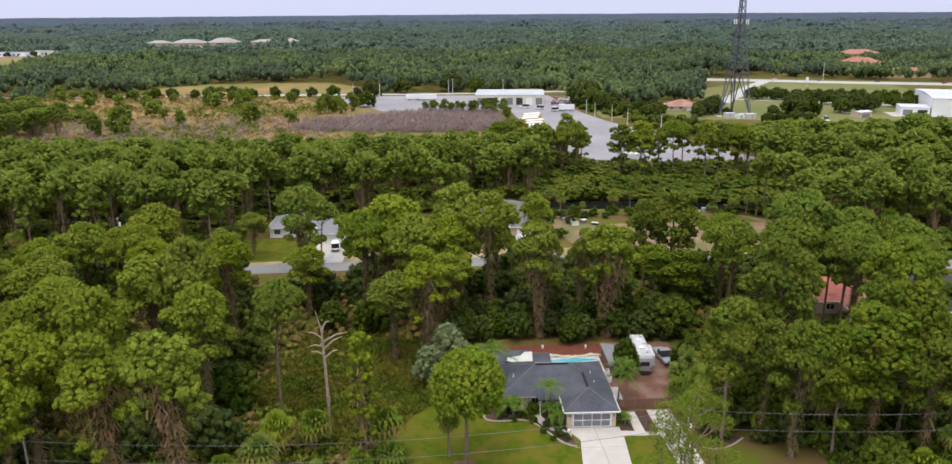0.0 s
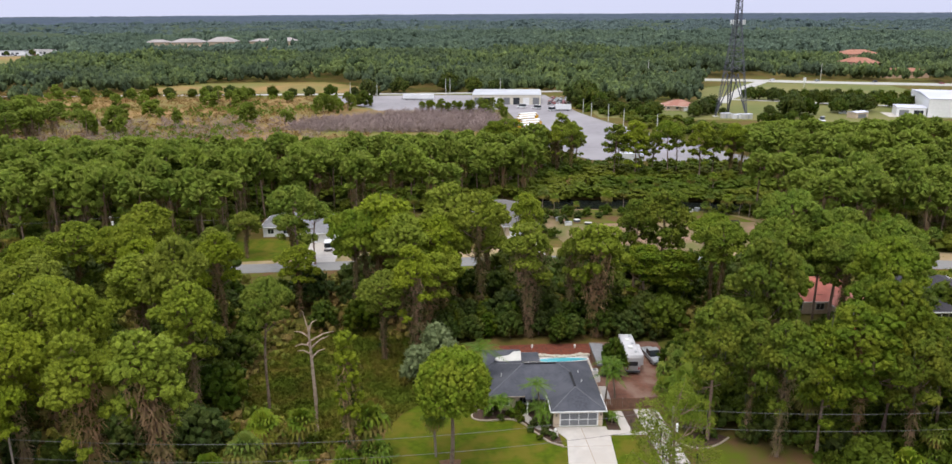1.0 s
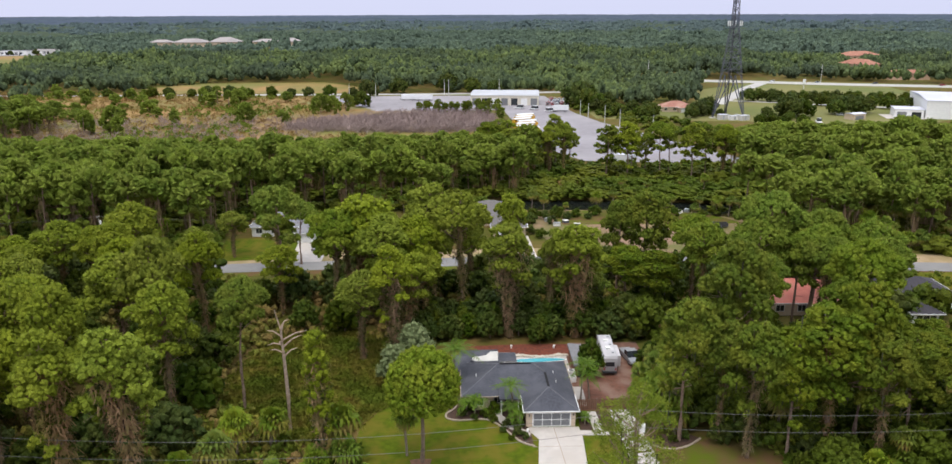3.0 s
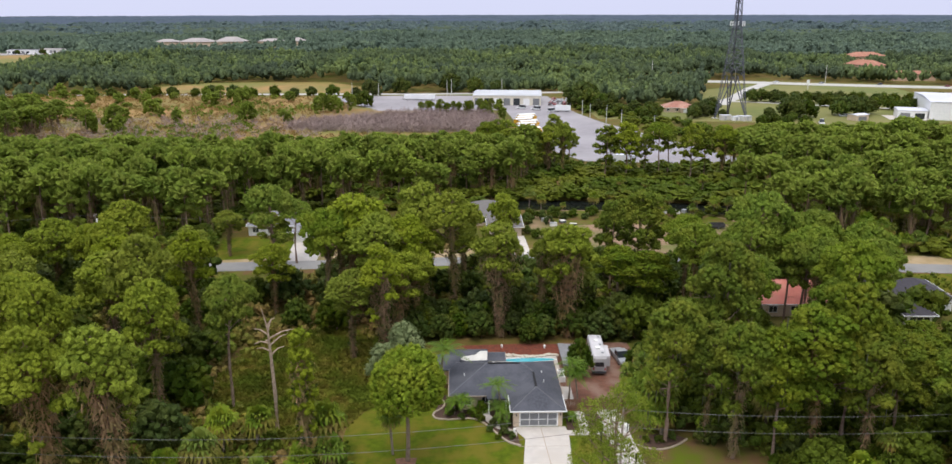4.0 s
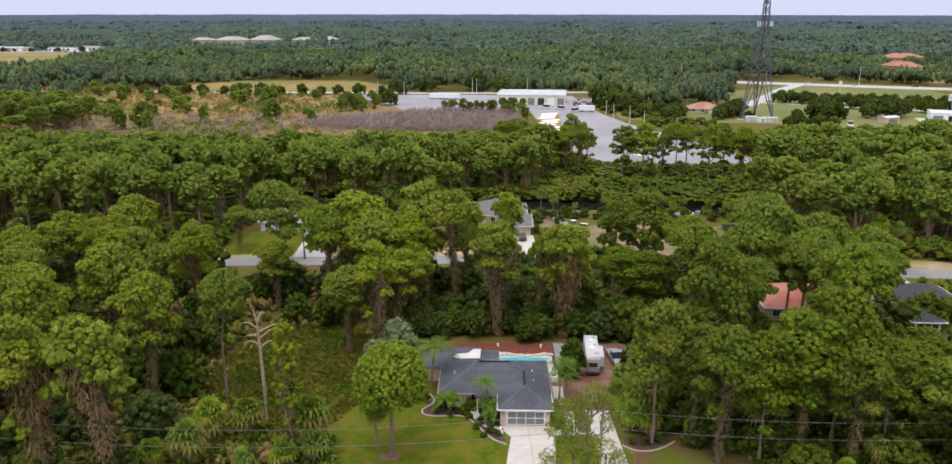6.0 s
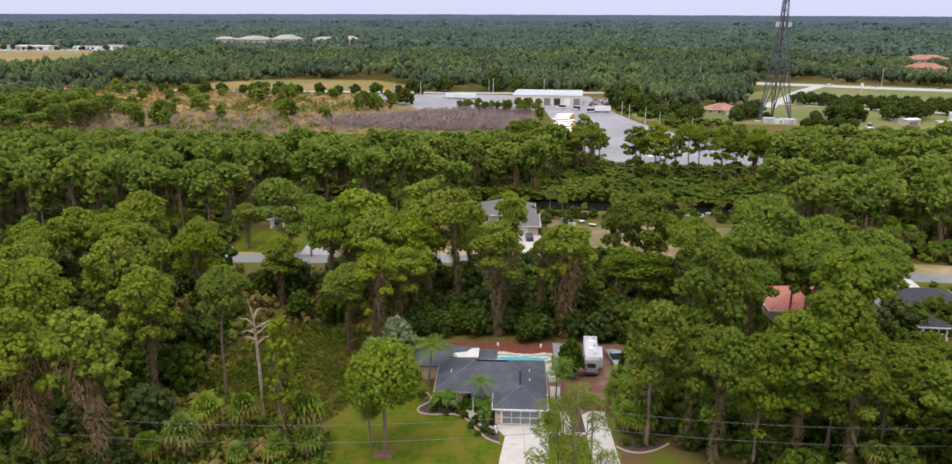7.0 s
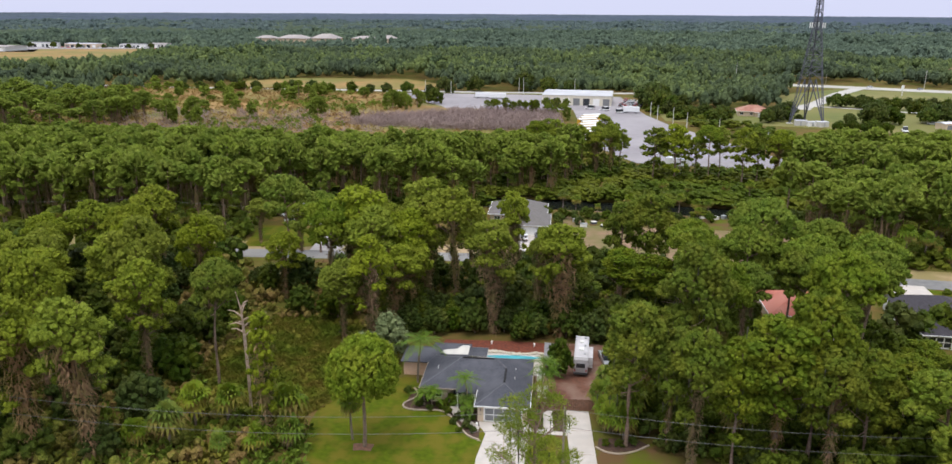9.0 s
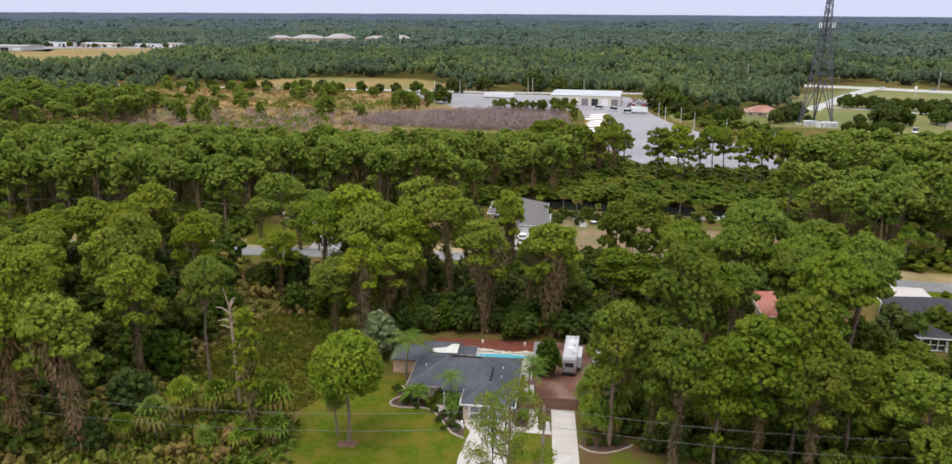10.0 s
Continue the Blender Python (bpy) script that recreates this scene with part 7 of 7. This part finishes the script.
stuff("marsh_shrubs", clumps(np.stack([bx[ok], by[ok]], 1), 2.2, 1.8, 4, 1.4, 0.8, q), MIDNEEDLES, "green shrubs scattered over the marsh", "shrubs")

# ---- far woods ----
OPEN = [[(-260, 385), (-150, 340), (60, 340), (66, 290), (130, 270), (140, 300), (110, 372), (190, 388), (330, 370), (420, 420), (420, 560), (290, 650), (230, 590), (200, 520), (180, 470), (140, 448), (114, 452), (110, 545), (-35, 552), (-40, 600), (-70, 642), (-165, 642), (-200, 605), (-198, 562), (-250, 578)],
        [(-820, 960), (-640, 860), (-480, 720), (-405, 700), (-412, 950), (-440, 1030), (-330, 1050), (-240, 1050), (-260, 1125), (-820, 1125)], [(180, 625), (262, 596), (345, 560), (480, 515), (800, 425), (800, 460), (480, 543), (350, 587), (262, 625), (180, 654)],
        [(-700, 632), (-300, 556), (-200, 548), (-200, 556), (-700, 650)], [(-440, 1225), (-178, 1225), (-175, 1335), (-435, 1335)], [(456, 772), (506, 776), (512, 825), (463, 825)], [(388, 640), (428, 640), (436, 703), (406, 703)], [(388, 598), (432, 598), (434, 628), (390, 630)], [(515, 770), (540, 770), (545, 795), (518, 795)]]


def wooded(x, y):
    ok = np.ones(len(x), bool)
    for c in OPEN:
        ok &= ~inside(x, y, c)
    return ok


def far_band(r0, r1, gap, seed, size, shapes):
    q = np.random.default_rng(seed)
    m = int(2.1 * r1 * (r1 - 300) / gap ** 2)
    x, y = q.uniform(-1.05 * r1, 1.05 * r1, m), q.uniform(300, r1, m)
    d = np.hypot(x - 15, y)
    ok = (d > max(r0, 0)) & (d < r1) & (x > -0.8 * y) & (x < 0.72 * y + 40) & wooded(x, y) & (y > 440)
    ok |= (r0 < 600) & (d > 380) & (d < r1) & (x > -0.8 * y) & (x < 0.72 * y + 40) & wooded(x, y) & (np.abs(x) > 330)
    x, y = x[ok], y[ok]
    n = len(x)
    stand = 0.5 + 0.5 * np.sin(x * 0.021 + 1.3 * np.sin(y * 0.009)) * np.sin(y * 0.017 + 1.1 * np.sin(x * 0.012))
    h = q.uniform(0.7, 1.12, n) * (7.5 + 10 * stand + 2.5 * np.sin(x * 0.062 + 2 * np.sin(y * 0.03)) * np.sin(y * 0.055))
    h += 26.0 * (np.clip(d[ok] - 1800, 0, None) / 3160) ** 1.3
    wide = size * q.uniform(0.7, 1.25, n)
    pick, turn = q.integers(0, len(shapes), n), q.uniform(0, 6.28, n)
    res = []
    for k, sh in enumerate(shapes):
        i = np.flatnonzero(pick == k)
        c, s_ = np.cos(turn[i])[:, None, None], np.sin(turn[i])[:, None, None]
        w, t = wide[i][:, None, None], h[i][:, None, None]
        px = (sh[None, :, :, 0] * c - sh[None, :, :, 1] * s_) * w + x[i][:, None, None]
        py = (sh[None, :, :, 0] * s_ + sh[None, :, :, 1] * c) * w + y[i][:, None, None]
        pz = t + (sh[None, :, :, 2] - 18.0) * (0.7 + 0.6 * w)
        res.append(np.stack([px, py, pz], -1).reshape(-1, 4, 3).astype(np.float32))
    return np.concatenate(res)


def far_crown(seed, count, R, rad, sides):
    """A crown of a few rounded masses round a tree top 18 m up."""
    r = np.random.default_rng(seed)
    i = np.arange(count)
    a, out = i * 2.4 + r.uniform(0, 6.28), (R - rad * 0.6) * np.sqrt(i / max(1, count - 1)) * r.uniform(0.7, 1.1, count)
    pos = np.stack([out * np.cos(a), out * np.sin(a), 18 - rad - 0.55 * out - r.uniform(0, 1.5, count)], 1)
    nor = np.stack([np.cos(a) * out, np.sin(a) * out, 2.5 + 0 * a], 1)
    return domes(pos, nor / np.linalg.norm(nor, axis=1, keepdims=True), rad * r.uniform(0.8, 1.2, (count, 1, 1)), sides, r)


FARSHAPES = [far_crown(260 + i, 4 + i % 2, 4.4, 2.25, 4) for i in range(8)]
DISTSHAPES = [far_crown(280 + i, 2 + i % 2, 4.4, 3.2, 4) for i in range(6)]
# each farther band has more haze tint in its colour
stuff("far_woods", far_band(455, 1000, 7.0, 61, 0.86, FARSHAPES), FARWOOD, "dense green woods beyond the open land, slightly haze-tinted", "woods")
stuff("far_woods", far_band(1000, 1850, 10.5, 62, 1.2, DISTSHAPES), DISTANTWOOD, "dense green woods towards the horizon, tinted for haze", "woods")
stuff("far_woods", far_band(1850, 3000, 20.0, 64, 2.1, DISTSHAPES), HORIZONWOOD, "dense woods close to the horizon, tinted blue for haze", "woods")


def canopy_sheet(r0, r1, rings):
    """The roof of the distant forest, rolling up to the skyline."""
    q = np.random.default_rng(63)
    th = np.radians(np.linspace(-41, 41, 640))
    rr = np.exp(np.linspace(math.log(r0), math.log(r1), rings))
    T, R = np.meshgrid(th, rr)
    x, y = 15 + R * np.sin(T), R * np.cos(T)
    cell = 18.0
    z = np.zeros(x.shape)
    ix, iy = np.floor(x / cell), np.floor(y / cell)
    for dx in (-1, 0, 1):
        for dy in (-1, 0, 1):
            cx, cy = ix + dx, iy + dy
            h1 = np.modf(np.abs(np.sin(cx * 127.1 + cy * 311.7) * 43758.5))[0]
            h2 = np.modf(np.abs(np.sin(cx * 269.5 + cy * 183.3) * 43758.5))[0]
            h3 = np.modf(np.abs(np.sin(cx * 419.2 + cy * 371.9) * 43758.5))[0]
            d2 = ((x - (cx + h1) * cell) ** 2 + (y - (cy + h2) * cell) ** 2) / (cell * 0.8) ** 2
            z = np.maximum(z, (1 - d2) * (3 + 5 * h3))
    stand = np.sin(x * 0.011 + 1.3 * np.sin(y * 0.004)) * np.sin(y * 0.0062 + 1.1 * np.sin(x * 0.007))
    z = (z + 4.0 + 3.0 * stand) * np.where(R < 1850, 0.3, np.clip(1.25 - R / 5200, 0.3, 1))
    z += np.where(R > 1800, 26.0 * (np.clip(R - 1800, 0, None) / 3160) ** 1.3, 0)
    bare = ~wooded(x.ravel(), y.ravel()).reshape(x.shape)
    near = R < 760
    z[bare | near] = -3.0
    if r0 < 1000:
        z[:2] = -3.0
    n, m = x.shape
    me = bpy.data.meshes.new("distant_forest")
    idx = np.arange(n * m).reshape(n, m)
    f = np.stack([idx[:-1, :-1], idx[:-1, 1:], idx[1:, 1:], idx[1:, :-1]], -1).reshape(-1, 4)
    me.vertices.add(n * m)
    me.vertices.foreach_set("co", np.stack([x, y, z], -1).astype(np.float32).ravel())
    me.loops.add(f.size)
    me.loops.foreach_set("vertex_index", f.astype(np.int32).ravel())
    me.polygons.add(len(f))
    me.polygons.foreach_set("loop_start", np.arange(0, f.size, 4, dtype=np.int32))
    me.polygons.foreach_set("loop_total", np.full(len(f), 4, dtype=np.int32))
    me.update(calc_edges=True)
    return me


# fills the gaps below the far crowns; its dark colour stands for their shade
tagged(part("low_forest", canopy_sheet(560, 2700, 120), SHADEDWOOD), "low dark green canopy sheet, darkened for the shade between the far crowns", "forest", kind="stuff")
# the bluish colour of this sheet stands in for haze at the skyline
tagged(part("distant_forest", canopy_sheet(2690, 4960, 80), FARSHEET), "unbroken dark green forest reaching the horizon, tinted blue for haze", "forest", kind="stuff")
